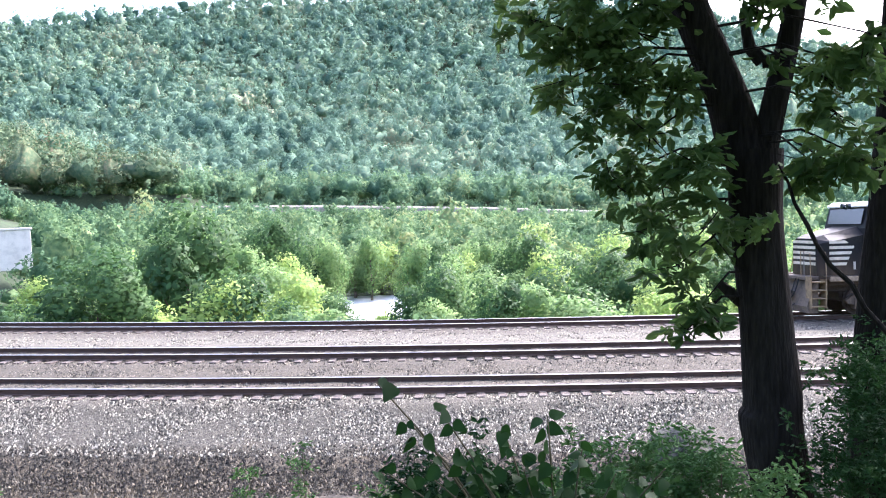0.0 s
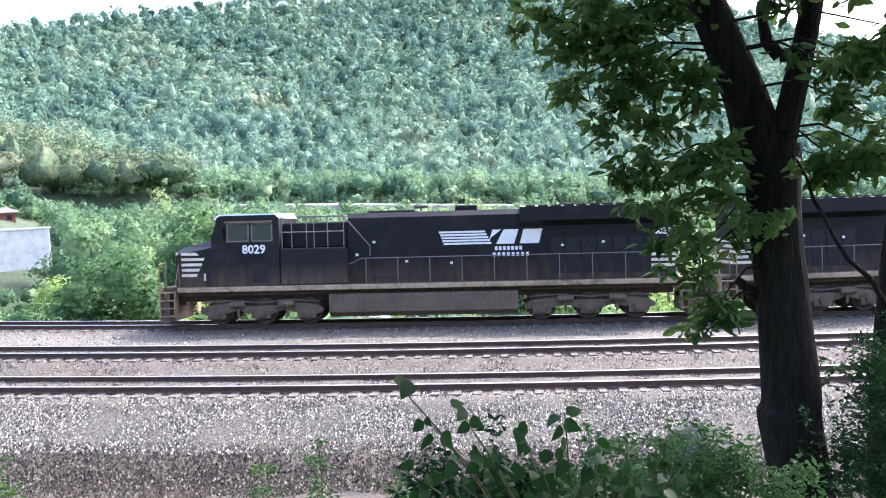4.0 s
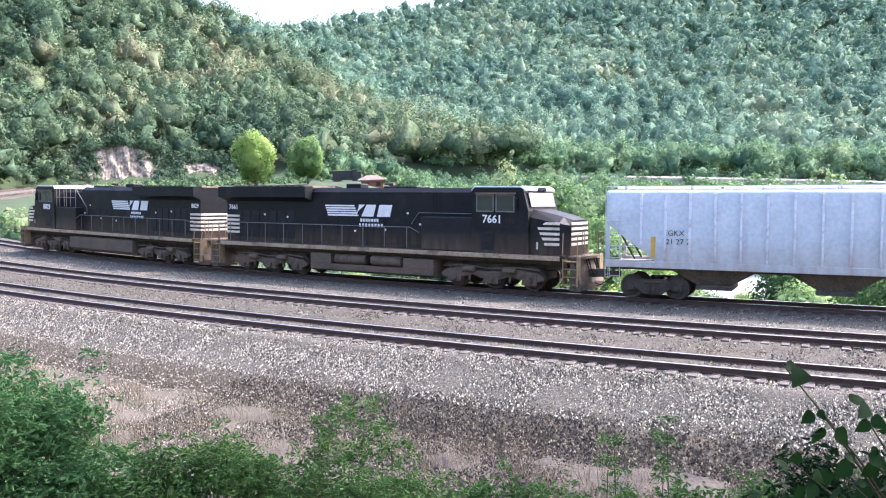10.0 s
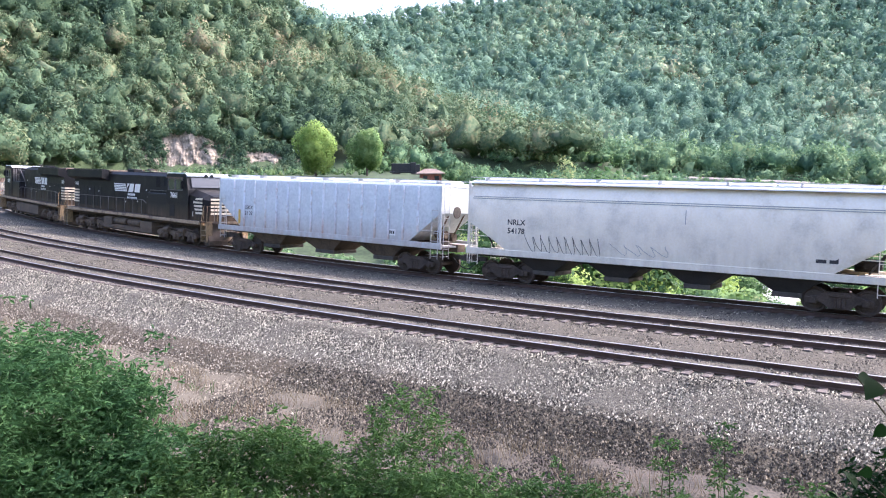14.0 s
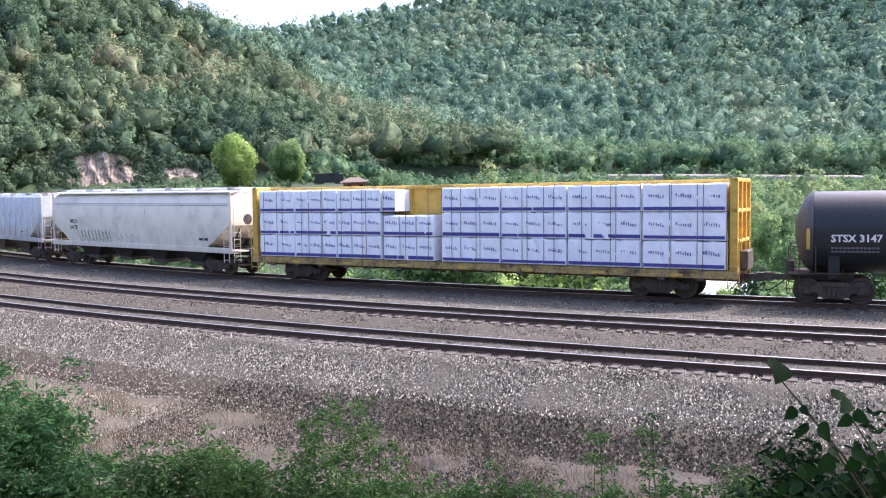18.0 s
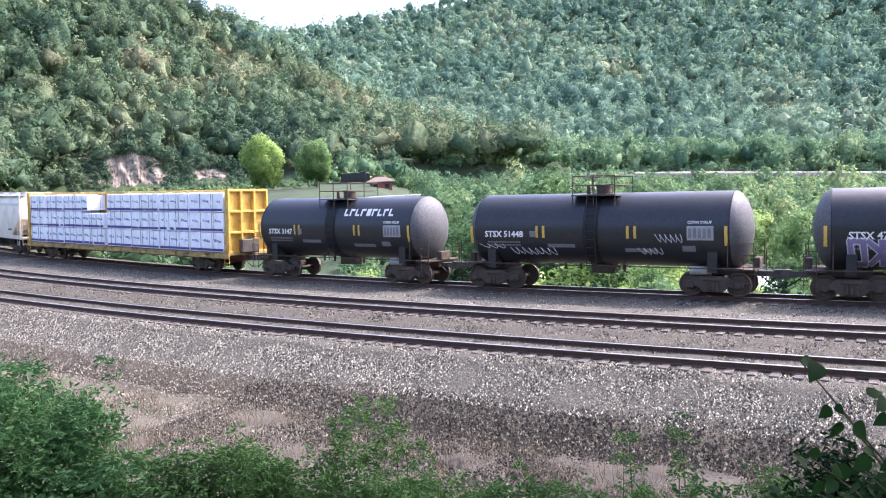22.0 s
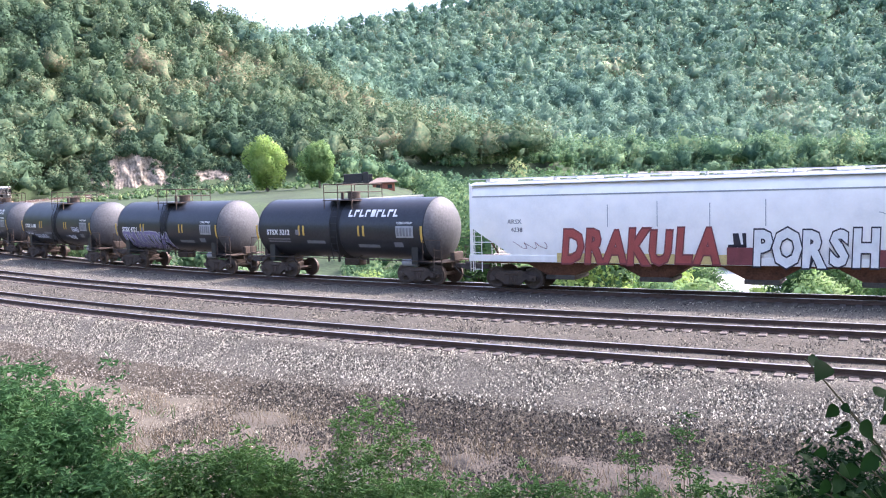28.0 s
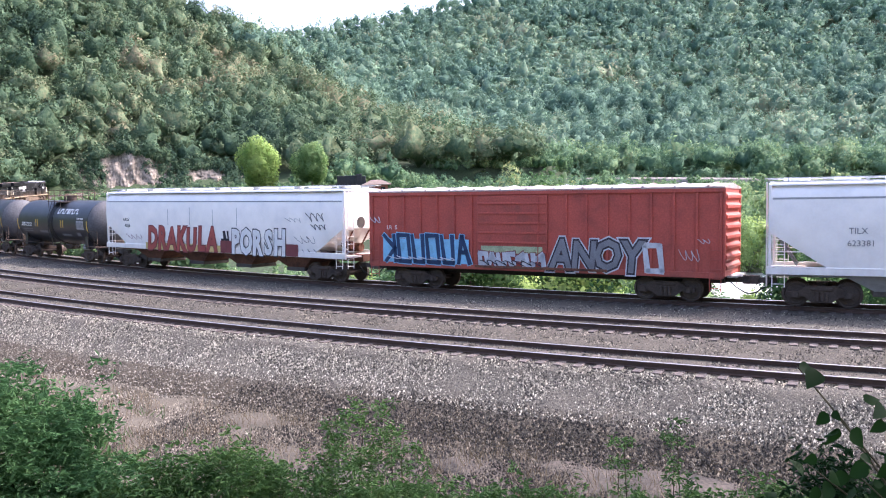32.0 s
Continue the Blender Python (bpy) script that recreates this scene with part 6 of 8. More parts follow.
def tag_shapes(car, x0, x1, z0, z1, n, fill, edge, surf, side, seed, lean=0.12, stroke=0.34):
    """Spray-painted block shapes: fat strokes with a dark edge, no letters."""
    g = random.Random(seed)
    step = (x1 - x0) / n
    h = z1 - z0
    kinds = [[(0, 0, 0, 1), (0, 1, 1, 0.6), (1, 0.6, 0, 0.45)], [(0, 0, 0.5, 1), (0.5, 1, 1, 0), (0.2, 0.4, 0.8, 0.4)], [(0, 0, 0, 1), (0, 0.5, 1, 1), (0, 0.5, 1, 0)],
             [(0, 1, 0.1, 0), (0.1, 0, 0.9, 0), (0.9, 0, 1, 1)], [(0, 0, 0, 1), (0, 0, 1, 0)], [(0, 0, 1, 0), (1, 0, 1, 1), (1, 1, 0, 1), (0, 1, 0, 0)], [(0, 1, 1, 1), (1, 1, 0.6, 0), (0.6, 0, 0, 0.1)]]
    for k in range(n):
        strokes = kinds[g.randrange(len(kinds))]
        for layer, (m, grow) in enumerate(((edge, 0.045), (fill, 0.0))):
            if m is None:
                continue
            q = Geo()
            for u0, v0, u1, v1 in strokes:
                w = step * stroke * 0.5 + grow
                ax, az = x0 + (k + 0.14 + 0.72 * u0) * step, z0 + v0 * h
                bx, bz = x0 + (k + 0.14 + 0.72 * u1) * step, z0 + v1 * h
                ax, bx = ax + lean * (v0 - 0.5) * h, bx + lean * (v1 - 0.5) * h
                L = math.hypot(bx - ax, bz - az)
                dx, dz = (bx - ax) / L, (bz - az) / L
                off = 0.006 + 0.006 * layer + 0.0006 * k
                lo, hi = -w * 0.6 / L, 1 + w * 0.5 / L
                rows = []
                for i in range(7):
                    u = lo + (hi - lo) * i / 6
                    cx, cz = ax + (bx - ax) * u, az + (bz - az) * u
                    ww = w * (1 - 0.2 * u)
                    for side_w in (-1, 0, 1):
                        x, z = cx + dz * ww * side_w, cz - dx * ww * side_w
                        rows.append((x, surf(z) + side * off, z))
                f = [(3 * i + j, 3 * i + j + 1, 3 * i + j + 4, 3 * i + j + 3) for i in range(6) for j in (0, 1)]
                back = [(x, y - side * 0.004, z) for x, y, z in rows]
                rim = [0, 1, 2, 5, 8, 11, 14, 17, 20, 19, 18, 15, 12, 9, 6, 3]
                q.add(rows + back, f + [tuple(i + 21 for i in t)[::-1] for t in f] + [(p, n2, n2 + 21, p + 21) for p, n2 in zip(rim, rim[1:] + rim[:1])])
            part("painted_shape", q, m, car)


def scrawl(car, x0, x1, z0, z1, loops, m, surf, side, seed, r=0.012):
    """A thin looping spray line."""
    g = random.Random(seed)
    pts = []
    for k in range(loops * 8 + 1):
        u = k / (loops * 8)
        t = u * loops * 2 * math.pi
        x = x0 + (x1 - x0) * u + 0.42 * abs(x1 - x0) / loops * math.sin(t + 1.2) * g.uniform(0.6, 1.1)
        z = (z0 + z1) / 2 + (z1 - z0) / 2 * math.cos(t) * g.uniform(0.7, 1.0)
        pts.append((x, surf(z) + side * 0.004, z))
    return part("painted_line", Geo().pipe(pts, r, 4), m, car)


def word(car, text, x0, x1, z0, z1, layers, y, lean=0.0, seed=1):
    """Fat spray-painted capitals, each layer of paint a little fatter than the one over it, on uneven baselines."""
    g = random.Random(seed)
    step = (x1 - x0) / len(text)
    for k, ch in enumerate(text):
        up, tall = g.uniform(-0.04, 0.04), g.uniform(0.94, 1.06)
        for i, (m, fat) in enumerate(layers):
            cu = bpy.data.curves.new("painted_letter", "FONT")
            cu.body, cu.size, cu.align_x, cu.extrude, cu.offset, cu.resolution_u, cu.shear = ch, 1.0, "CENTER", 0.002, fat, 2, lean
            tmp = bpy.data.objects.new("painted_letter", cu)
            scene.collection.objects.link(tmp)
            bpy.context.view_layer.update()
            me = bpy.data.meshes.new_from_object(tmp.evaluated_get(bpy.context.evaluated_depsgraph_get()))
            bpy.data.objects.remove(tmp)
            me.materials.clear()
            me.materials.append(m)
            ob = new("painted_letter", me)
            ob.parent = car
            c = x1 - (k + 0.5) * step
            ob.matrix_basis = pose(c, y + 0.0045 * i + 0.0004 * k, z0 + up, 90, 0, 180) @ Matrix.Diagonal((step / 0.72, (z1 - z0) / 0.73 * tall, 1, 1))


def station(name, a0, a1, half_truck, label, category, turned=False):
    e = tagged(new(name), label, category, "cars of the train")
    wheels = []
    CARS.append((e, (a0 + a1) / 2, half_truck, turned, wheels))
    return e, (a1 - a0) / 2, wheels


# ---- locomotives ----
def locomotive(a0, a1, turned, number, caged, label):
    e, hl, wheels = station("locomotive", a0, a1, 6.6, label, "locomotive", turned)
    spin = -1 if turned else 1
    for x in (-6.55, 6.55):
        loco_truck(e, x, wheels, spin)
    coupler(e, hl - 0.95, 1), coupler(e, -hl + 0.95, -1)
    K = M_LOCO
    part("underframe", Geo().box(-10.2, 10.2, -1.05, 1.05, 1.20, 1.50, 0.03).box(-9.9, 9.9, -0.6, 0.6, 0.95, 1.20), M_TRUCK, e, "dark underframe below the walkway")
    for s in (-1, 1):
        part("side_sill", Geo().box(-9.9, 9.9, s * 1.42, s * 1.50, 1.40, 1.60, 0.015), M_SILL, e, "dust-covered pale walkway edge")
    part("walkway", Geo().box(-10.1, 10.1, -1.46, 1.46, 1.50, 1.62), K, e)
    # tank between the trucks
    if caged:
        part("fuel_tank", Geo().prism([(-1.36, 1.22), (-1.42, 1.10), (-1.42, 0.50), (-1.20, 0.30), (1.20, 0.30), (1.42, 0.50), (1.42, 1.10), (1.36, 1.22)], 0, -3.75, 3.75), M_TANKDUST, e, "dust-grey fuel tank")
    else:
        part("fuel_tank", Geo().prism([(-1.42, 0.72), (-1.40, 0.45), (-1.15, 0.34), (1.15, 0.34), (1.40, 0.45), (1.42, 0.72)], 0, -3.6, 3.7).box(-3.6, -2.3, -1.42, 1.42, 0.7, 1.22, 0.03).box(2.0, 3.7, -1.42, 1.42, 0.7, 1.18, 0.03), M_TANKDUST, e, "dust-grey fuel tank")
        for s in (-1, 1):
            for x0, x1 in ((-2.1, -0.25), (0.1, 1.85)):
                part("air_reservoir", Geo().cyl((x0, s * 1.15, 0.98), (x1, s * 1.15, 0.98), 0.24, 18), M_TRUCK_DUST, e, "grey cylindrical air reservoir", True)
    # long hood
    front = 3.0 if caged else 5.7
    part("hood", Geo().prism([(-0.92, 1.62), (-0.92, 4.22), (-0.70, 4.42), (0.70, 4.42), (0.92, 4.22), (0.92, 1.62)], 0, -9.95, front), K, e)
    for s in (-1, 1):
        for k in range(7):
            x = -9.3 + k * 0.62
            part("hood_door", Geo().box(x, x + 0.5, s * 0.92, s * 0.945, 1.85, 3.25, 0.008), M_LOCO_PANEL, e)
        for k in range(9):
            x = -3.6 + k * 0.72
            if x < front - 0.8:
                part("hood_door", Geo().box(x, x + 0.66, s * 0.92, s * 0.938, 1.80, 3.05, 0.008), K, e)
        part("radiator_wing", Geo().prism([(s * 0.9, 3.72), (s * 1.46, 3.95), (s * 1.46, 4.48), (s * 0.9, 4.52)], 0, -10.05, -3.9), K, e, "overhanging black radiator wing")
        for k in range(10):
            part("louvre", Geo().box(-9.0 + k * 0.5, -8.62 + k * 0.5, s * 1.0, s * 1.4, 4.50, 4.54), M_LOCO_PANEL, e)
    part("radiator_deck", Geo().box(-10.0, -3.9, -0.9, 0.9, 4.40, 4.52, 0.02), M_LOCO_DUST, e)
    part("exhaust_vent", Geo().box(-2.2, -1.3, -0.35, 0.35, 4.40, 4.64, 0.04), K, e)
    part("fan_hatch", Geo().box(0.3, 2.2, -0.6, 0.6, 4.40, 4.5, 0.03), K, e)
    part("horn", Geo().cyl((0.1, 0.25, 4.45), (0.1, 0.25, 4.6), 0.03, 8).cyl((-0.2, 0.2, 4.63), (0.35, 0.2, 4.63), 0.05, 8, 0.09).cyl((-0.2, 0.34, 4.63), (0.3, 0.34, 4.63), 0.045, 8, 0.08), M_IRON, e, "", True)
    # cabinet behind the cab
    part("inverter_cabinet", Geo().box(3.0, 5.7, -1.40, 1.40, 1.62, 3.08 if caged else 3.12, 0.04), M_LOCO_PANEL2, e, "wide dusty equipment cabinet")
    if caged:
        part("upper_cabinet", Geo().box(3.0, 5.7, -0.8, 0.8, 3.08, 4.1, 0.05), M_SHADOW, e)
        for s in (-1, 1):
            for x in (3.1, 3.75, 4.3, 4.6, 5.2, 5.6):
                part("cage_post", Geo().cyl((x, s * 1.33, 3.08), (x, s * 1.33, 4.34), 0.022, 6), M_RAILING, e)
            for z in (3.72, 4.34):
                part("cage_rail", Geo().cyl((3.1, s * 1.33, z), (5.65, s * 1.33, z), 0.022, 6), M_RAILING, e)
            part("brace", Geo().pipe([(3.1, s * 1.33, 4.34), (2.1, s * 1.1, 3.1), (2.1, s * 1.1, 2.7)], 0.025, 6), M_RAILING, e)
    else:
        for s in (-1, 1):
            for k in range(4):
                part("vent", Geo().box(3.3 + k * 0.14, 3.38 + k * 0.14, s * 0.92, s * 0.94, 3.5, 4.15), M_SHADOW, e)
            for k in range(7):
                part("vent", Geo().box(4.4 + k * 0.15, 4.47 + k * 0.15, s * 0.92, s * 0.94, 3.6, 4.1), M_SHADOW, e)
            part("conduit", Geo().pipe([(2.2, s * 1.0, 2.75), (2.6, s * 1.0, 3.28), (5.6, s * 1.0, 3.28)], 0.02, 6), M_RAILING, e)
    # cab and nose
    part("cab", Geo().prism([(5.7, 1.62), (5.7, 4.32), (5.85, 4.44), (8.05, 4.44), (8.2, 4.36), (8.45, 3.45), (8.45, 1.62)], 1, -1.46, 1.46), K, e)
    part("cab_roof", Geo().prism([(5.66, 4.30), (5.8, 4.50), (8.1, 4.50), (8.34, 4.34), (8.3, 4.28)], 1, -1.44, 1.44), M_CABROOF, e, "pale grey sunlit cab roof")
    part("windscreen", Geo().prism([(8.29, 4.22), (8.44, 3.62), (8.47, 3.62), (8.32, 4.22)], 1, -1.2, 1.2), M_GLASS, e, "sloping windscreen")
    for s in (-1, 1):
        for x0, x1 in ((6.0, 6.75), (6.95, 7.75)):
            w = part("window", Geo().box(x0, x1, s * 1.46, s * 1.475, 3.42, 4.10), M_GLASS, e, "dark side window")
            part("window_frame", Geo().box(x0 - 0.05, x1 + 0.05, s * 1.458, s * 1.49, 4.08, 4.14).box(x0 - 0.05, x1 + 0.05, s * 1.458, s * 1.49, 3.38, 3.44).box(x0 - 0.06, x0, s * 1.458, s * 1.49, 3.38, 4.14).box(x1, x1 + 0.06, s * 1.458, s * 1.49, 3.38, 4.14), M_RAILING, w, "pale metal frame")
        part("sun_visor", Geo().prism([(5.95, 4.14), (5.95, 4.22), (7.85, 4.22), (7.85, 4.14)], 1, s * 1.46, s * 1.62), M_LOCO_DUST, e)
        part("mirror", Geo().box(7.9, 7.96, s * 1.5, s * 1.66, 3.5, 4.0, 0.01), K, e)
        lettering(e, number, 6.72, s * 1.468, 2.92, 0.48, M_WHITE, s, "white painted number", "number", 0.012)
        part("cab_door", Geo().box(6.2, 6.8, s * 1.462, s * 1.478, 1.75, 2.5, 0.01), M_LOCO_PANEL, e)
        part("builder_plate", Geo().box(8.5, 8.85, s * 1.3, s * 1.316, 1.85, 2.15), M_PANEL, e)
    part("nose", Geo().loft([[(8.4, y, z) for y, z in ((-1.34, 1.62), (1.34, 1.62), (1.34, 3.2), (0.9, 3.52), (-0.9, 3.52), (-1.34, 3.2))], [(9.75, y, z) for y, z in ((-1.25, 1.62), (1.25, 1.62), (1.25, 2.95), (0.75, 3.22), (-0.75, 3.22), (-1.25, 2.95))], [(10.15, y, z) for y, z in ((-0.95, 1.62), (0.95, 1.62), (0.9, 2.85), (0.6, 3.08), (-0.6, 3.08), (-0.9, 2.85))]]), K, e)
    part("headlight", Geo().cyl((8.3, -0.2, 4.36), (8.42, -0.2, 4.34), 0.11, 12).cyl((8.3, 0.2, 4.36), (8.42, 0.2, 4.34), 0.11, 12), M_GLASS, e)
    # white stripes on nose and rear
    for k in range(5):
        z = 2.02 + k * 0.215
        for s in (-1, 1):
            ya, yb = s * 1.325, s * 1.245
            v = [(8.75 + 0.10 * (4 - k), ya + s * (-0.012), z), (9.78, yb + s * 0.012, z), (9.78, yb + s * 0.012, z + 0.115), (8.70 + 0.10 * (4 - k), ya + s * (-0.012), z + 0.115)]
            v2 = [(a, b - s * 0.03, c) for a, b, c in v]
            part("stripe", Geo().add(v + v2, [(0, 1, 2, 3), (7, 6, 5, 4), (0, 4, 5, 1), (1, 5, 6, 2), (2, 6, 7, 3), (3, 7, 4, 0)]), M_CREAM, e, "dirty cream warning stripe")
            part("stripe", Geo().box(-9.96, -9.0, s * 0.94, s * 0.952, z, z + 0.115), M_CREAM, e, "dirty cream warning stripe")
        part("stripe", Geo().box(10.12, 10.165, -0.86, 0.86, z, z + 0.115), M_CREAM, e, "dirty cream warning stripe")
        part("stripe", Geo().box(-9.965, -9.955, -0.9, 0.9, z, z + 0.115), M_CREAM, e, "dirty cream warning stripe")
    for s in (-1, 1):
        lettering(e, number, -9.45, s * 0.942, 3.30, 0.34, M_WHITE, s, "white painted number", "number", 0.01)
        # emblem: bars, a dark horse-head wedge and two bold blocks, then two rows of small bars
        c = -3.35 if caged else -0.35
        f = -s
        for k in range(5):
            z = 3.06 + k * 0.115
            part("emblem_bar", Geo().box(c + f * -0.6 + f * -0.06 * k, c + f * -2.5 + f * -0.045 * k, s * 0.945, s * 0.953, z, z + 0.075), M_WHITE, e)
        q = Geo()
        for pts in ([(-0.42, 3.05), (0.30, 3.05), (0.48, 3.62), (-0.10, 3.62)], [(0.52, 3.05), (1.28, 3.05), (1.42, 3.62), (0.68, 3.62)], [(-0.55, 3.62), (-0.20, 3.62), (-0.62, 3.30), (-0.75, 3.05), (-0.62, 3.40)]):
            q.prism([(c + f * a, b) for a, b in pts], 1, s * 0.945, s * 0.954)
        part("emblem", q, M_WHITE, e, "bold white emblem shape")
        for row, (w, z) in enumerate(((1.05, 2.80), (1.22, 2.56))):
            for k in range(7 + row):
                x = c + f * (0.1 + (k - 3.2) * w / 6.5)
                part("emblem_bar", Geo().box(x - 0.055, x + 0.055, s * 0.945, s * 0.953, z, z + 0.15), M_WHITE, e)
        for x, z in ((1.9, 3.2), (-7.2, 3.0), (0.6, 2.4), (-1.2, 2.3), (-5.6, 2.9), (2.6, 2.7)):
            part("notice", Geo().box(x, x + 0.11, s * 0.943, s * 0.951, z, z + 0.09), M_WHITE, e)
    # railings, posts and steps
    for s in (-1, 1):
        posts = list(np.arange(-9.2, 2.6, 1.27))
        for x in posts:
            part("railing_post", Geo().cyl((x, s * 1.42, 1.6), (x, s * 1.42, 2.62), 0.02, 6), M_RAILING, e)
        part("handrail", Geo().pipe([(-9.9, s * 1.42, 2.5), (-9.2, s * 1.42, 2.62), (2.4, s * 1.42, 2.62), (2.9, s * 1.42, 2.4)], 0.02, 6), M_RAILING, e)
        for end in (-1, 1):
            x = end * 10.35
            for q in (-0.30, 0.30):
                part("step_side", Geo().box(x + q - 0.015, x + q + 0.015, s * 1.02, s * 1.46, 0.38, 1.62), M_STEP, e)
            for z in (0.42, 0.74, 1.06, 1.38):
                part("step", Geo().box(x - 0.29, x + 0.29, s * 1.04, s * 1.44, z, z + 0.04), M_STEP, e)
            part("grab_rail", Geo().pipe([(x - 0.32, s * 1.46, 0.9), (x - 0.34, s * 1.40, 1.7), (x - 0.42, s * 1.2, 2.55), (x - 0.45, s * 1.2, 1.7)], 0.018, 6), M_STEP, e)
            part("grab_rail", Geo().pipe([(x + 0.32, s * 1.44, 0.9), (x + 0.32, s * 1.40, 2.55), (x + 0.32, s * 0.7, 2.6), (x + 0.32, s * 0.7, 1.62)], 0.018, 6), M_STEP, e)
    for end in (-1, 1):
        x = end * 10.35
        part("end_platform", Geo().box(x - 0.33, x + 0.33, -1.05, 1.05, 1.46, 1.60, 0.02), M_LOCO_DUST, e)
        part("pilot", Geo().prism([(x + end * 0.1, 1.4), (x + end * 0.42, 0.45), (x + end * 0.36, 0.18), (x - end * 0.05, 0.18), (x - end * 0.05, 1.4)], 1, -1.3, 1.3), M_LOCO_DUST, e)
        for y in (-0.55, -0.3, 0.3, 0.55):
            part("cable", Geo().pipe([(x + end * 0.33, y, 1.5), (x + end * 0.5, y, 1.0), (x + end * 0.6, y * 0.8, 0.75)], 0.025, 6), M_RUBBER, e)
        for y in (-0.9, 0.9):
            part("railing_post", Geo().cyl((x + end * 0.3, y, 1.6), (x + end * 0.3, y, 2.6), 0.02, 6), M_RAILING, e)


# ---- covered hoppers ----
def hopper(a0, a1, label, m_body, m_roof, m_under, sill, section, surf, bays, top, end_low, ribs=0, hatches="trough", m_trim=None, hatch_m=None):
    e, hl, wheels = station("covered_hopper", a0, a1, 0, label, "hopper car")
    i = len(CARS) - 1
    b = hl - 0.75
    tx = b - 1.75
    CARS[i] = (e, CARS[i][1], tx, False, wheels)
    for x in (-tx, tx):
        freight_truck(e, x, wheels)
    coupler(e, hl - 0.95, 1), coupler(e, -hl + 0.95, -1)
    m_trim = m_trim or m_body
    slope_x, slope_z = 1.9, end_low

    def floor(x):
        u = (abs(x) - (b - slope_x)) / slope_x
        return -9 if u <= 0 else sill + (slope_z - sill) * u

    xs = sorted(set([-b, b] + list(np.linspace(-b, -b + slope_x, 6)) + list(np.linspace(b - slope_x, b, 6)) + list(np.linspace(-b + slope_x, b - slope_x, 9))))
    hull("body", xs, section, floor, m_body, e)
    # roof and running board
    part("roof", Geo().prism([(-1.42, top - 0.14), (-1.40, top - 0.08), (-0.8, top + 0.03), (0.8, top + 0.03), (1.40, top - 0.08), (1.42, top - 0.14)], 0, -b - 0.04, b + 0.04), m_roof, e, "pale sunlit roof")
    for s in (-1, 1):
        part("running_board", Geo().box(-b - 0.2, b + 0.2, s * 0.86 - 0.22, s * 0.86 + 0.22, top + 0.12, top + 0.15), M_GALV, e)
        for x in np.linspace(-b + 0.6, b - 0.6, 7):
            part("bracket", Geo().box(x - 0.02, x + 0.02, s * 0.6, s * 1.08, top - 0.02, top + 0.12), M_GALV, e)
    if hatches == "round":
        n = 10
        for k in range(n):
            x = -b + (k + 0.5) * 2 * b / n
            part("hatch", Geo().box(x - 0.45, x + 0.45, -0.4, 0.4, top + 0.0, top + 0.17, 0.03), hatch_m or m_roof, e)
    else:
        for k in range(4):
            w = 2 * b / 4
            part("hatch", Geo().box(-b + k * w + 0.1, -b + (k + 1) * w - 0.1, -0.32, 0.32, top, top + 0.14, 0.03), m_roof, e)
    # sills, end frames, ladders
    for s in (-1, 1):
        part("side_sill", Geo().box(-b - 0.1, b + 0.1, s * 1.36, s * 1.50, sill - 0.28, sill, 0.015), m_trim, e)
        for end in (-1, 1):
            x = end * b
            part("end_post", Geo().box(x - 0.05, x + 0.05, s * 1.36, s * 1.46, sill - 0.1, top - 0.1, 0.01), m_trim, e)
            ladder(e, x - end * 0.3, s * 1.47, sill - 0.75, slope_z + 0.25, m_trim)
            ladder(e, x + end * 0.12, s * 1.1, sill - 0.75, top, m_trim, along=False)
            for z in (sill + 0.55, sill + 1.0):
                part("end_rail", Geo().cyl((x, s * 1.42, z), (x - end * 1.3, s * 1.42, z), 0.018, 6), m_trim, e)
    part("center_sill", Geo().box(-b - 0.2, b + 0.2, -0.3, 0.3, sill - 0.45, sill - 0.1), m_under, e)
    for end in (-1, 1):
        part("end_platform", Geo().box(end * (b + 0.12), end * (b - 1.2), -1.36, 1.36, sill - 0.22, sill - 0.14), m_trim, e)
        part("slope_stay", Geo().pipe([(end * (b - 0.1), 0.6, slope_z), (end * (b - 0.9), 0.6, sill)], 0.04, 6).pipe([(end * (b - 0.1), -0.6, slope_z), (end * (b - 0.9), -0.6, sill)], 0.04, 6), m_under, e)
    part("brake_cylinder", Geo().cyl((-b + 0.5, 0.3, sill + 0.35), (-b + 1.1, 0.3, sill + 0.35), 0.19, 12), m_under, e, "", True)
    part("air_tank", Geo().cyl((-b + 0.7, -0.6, sill + 0.2), (-b + 1.5, -0.6, sill + 0.2), 0.22, 12), m_under, e, "", True)
    part("brake_wheel", Geo().cyl((-b - 0.28, 0.5, 3.0), (-b - 0.24, 0.5, 3.0), 0.28, 14), M_IRON, e)
    # discharge bays
    L = 2 * (b - slope_x)
    for k in range(bays):
        w = L / bays
        c = -L / 2 + (k + 0.5) * w
        part("discharge_bay", Geo().loft([[(c - w * 0.49, -1.34, sill - 0.02), (c + w * 0.49, -1.34, sill - 0.02), (c + w * 0.49, 1.34, sill - 0.02), (c - w * 0.49, 1.34, sill - 0.02)], [(c - w * 0.14, -0.85, 0.62), (c + w * 0.14, -0.85, 0.62), (c + w * 0.14, 0.85, 0.62), (c - w * 0.14, 0.85, 0.62)]]), m_under, e, "sloping hopper bay")
        part("outlet_gate", Geo().box(c - w * 0.16, c + w * 0.16, -0.9, 0.9, 0.45, 0.64, 0.02), M_IRON, e)
    if ribs:
        for s in (-1, 1):
            for k in range(ribs):
                x = -b + 1.35 + k * (2 * b - 2.7) / (ribs - 1)
                part("rib", Geo().box(x - 0.045, x + 0.045, s * 1.43, s * 1.53, max(sill, floor(x) + 0.05), top - 0.16, 0.012), M_RIB, e)
    return e, b


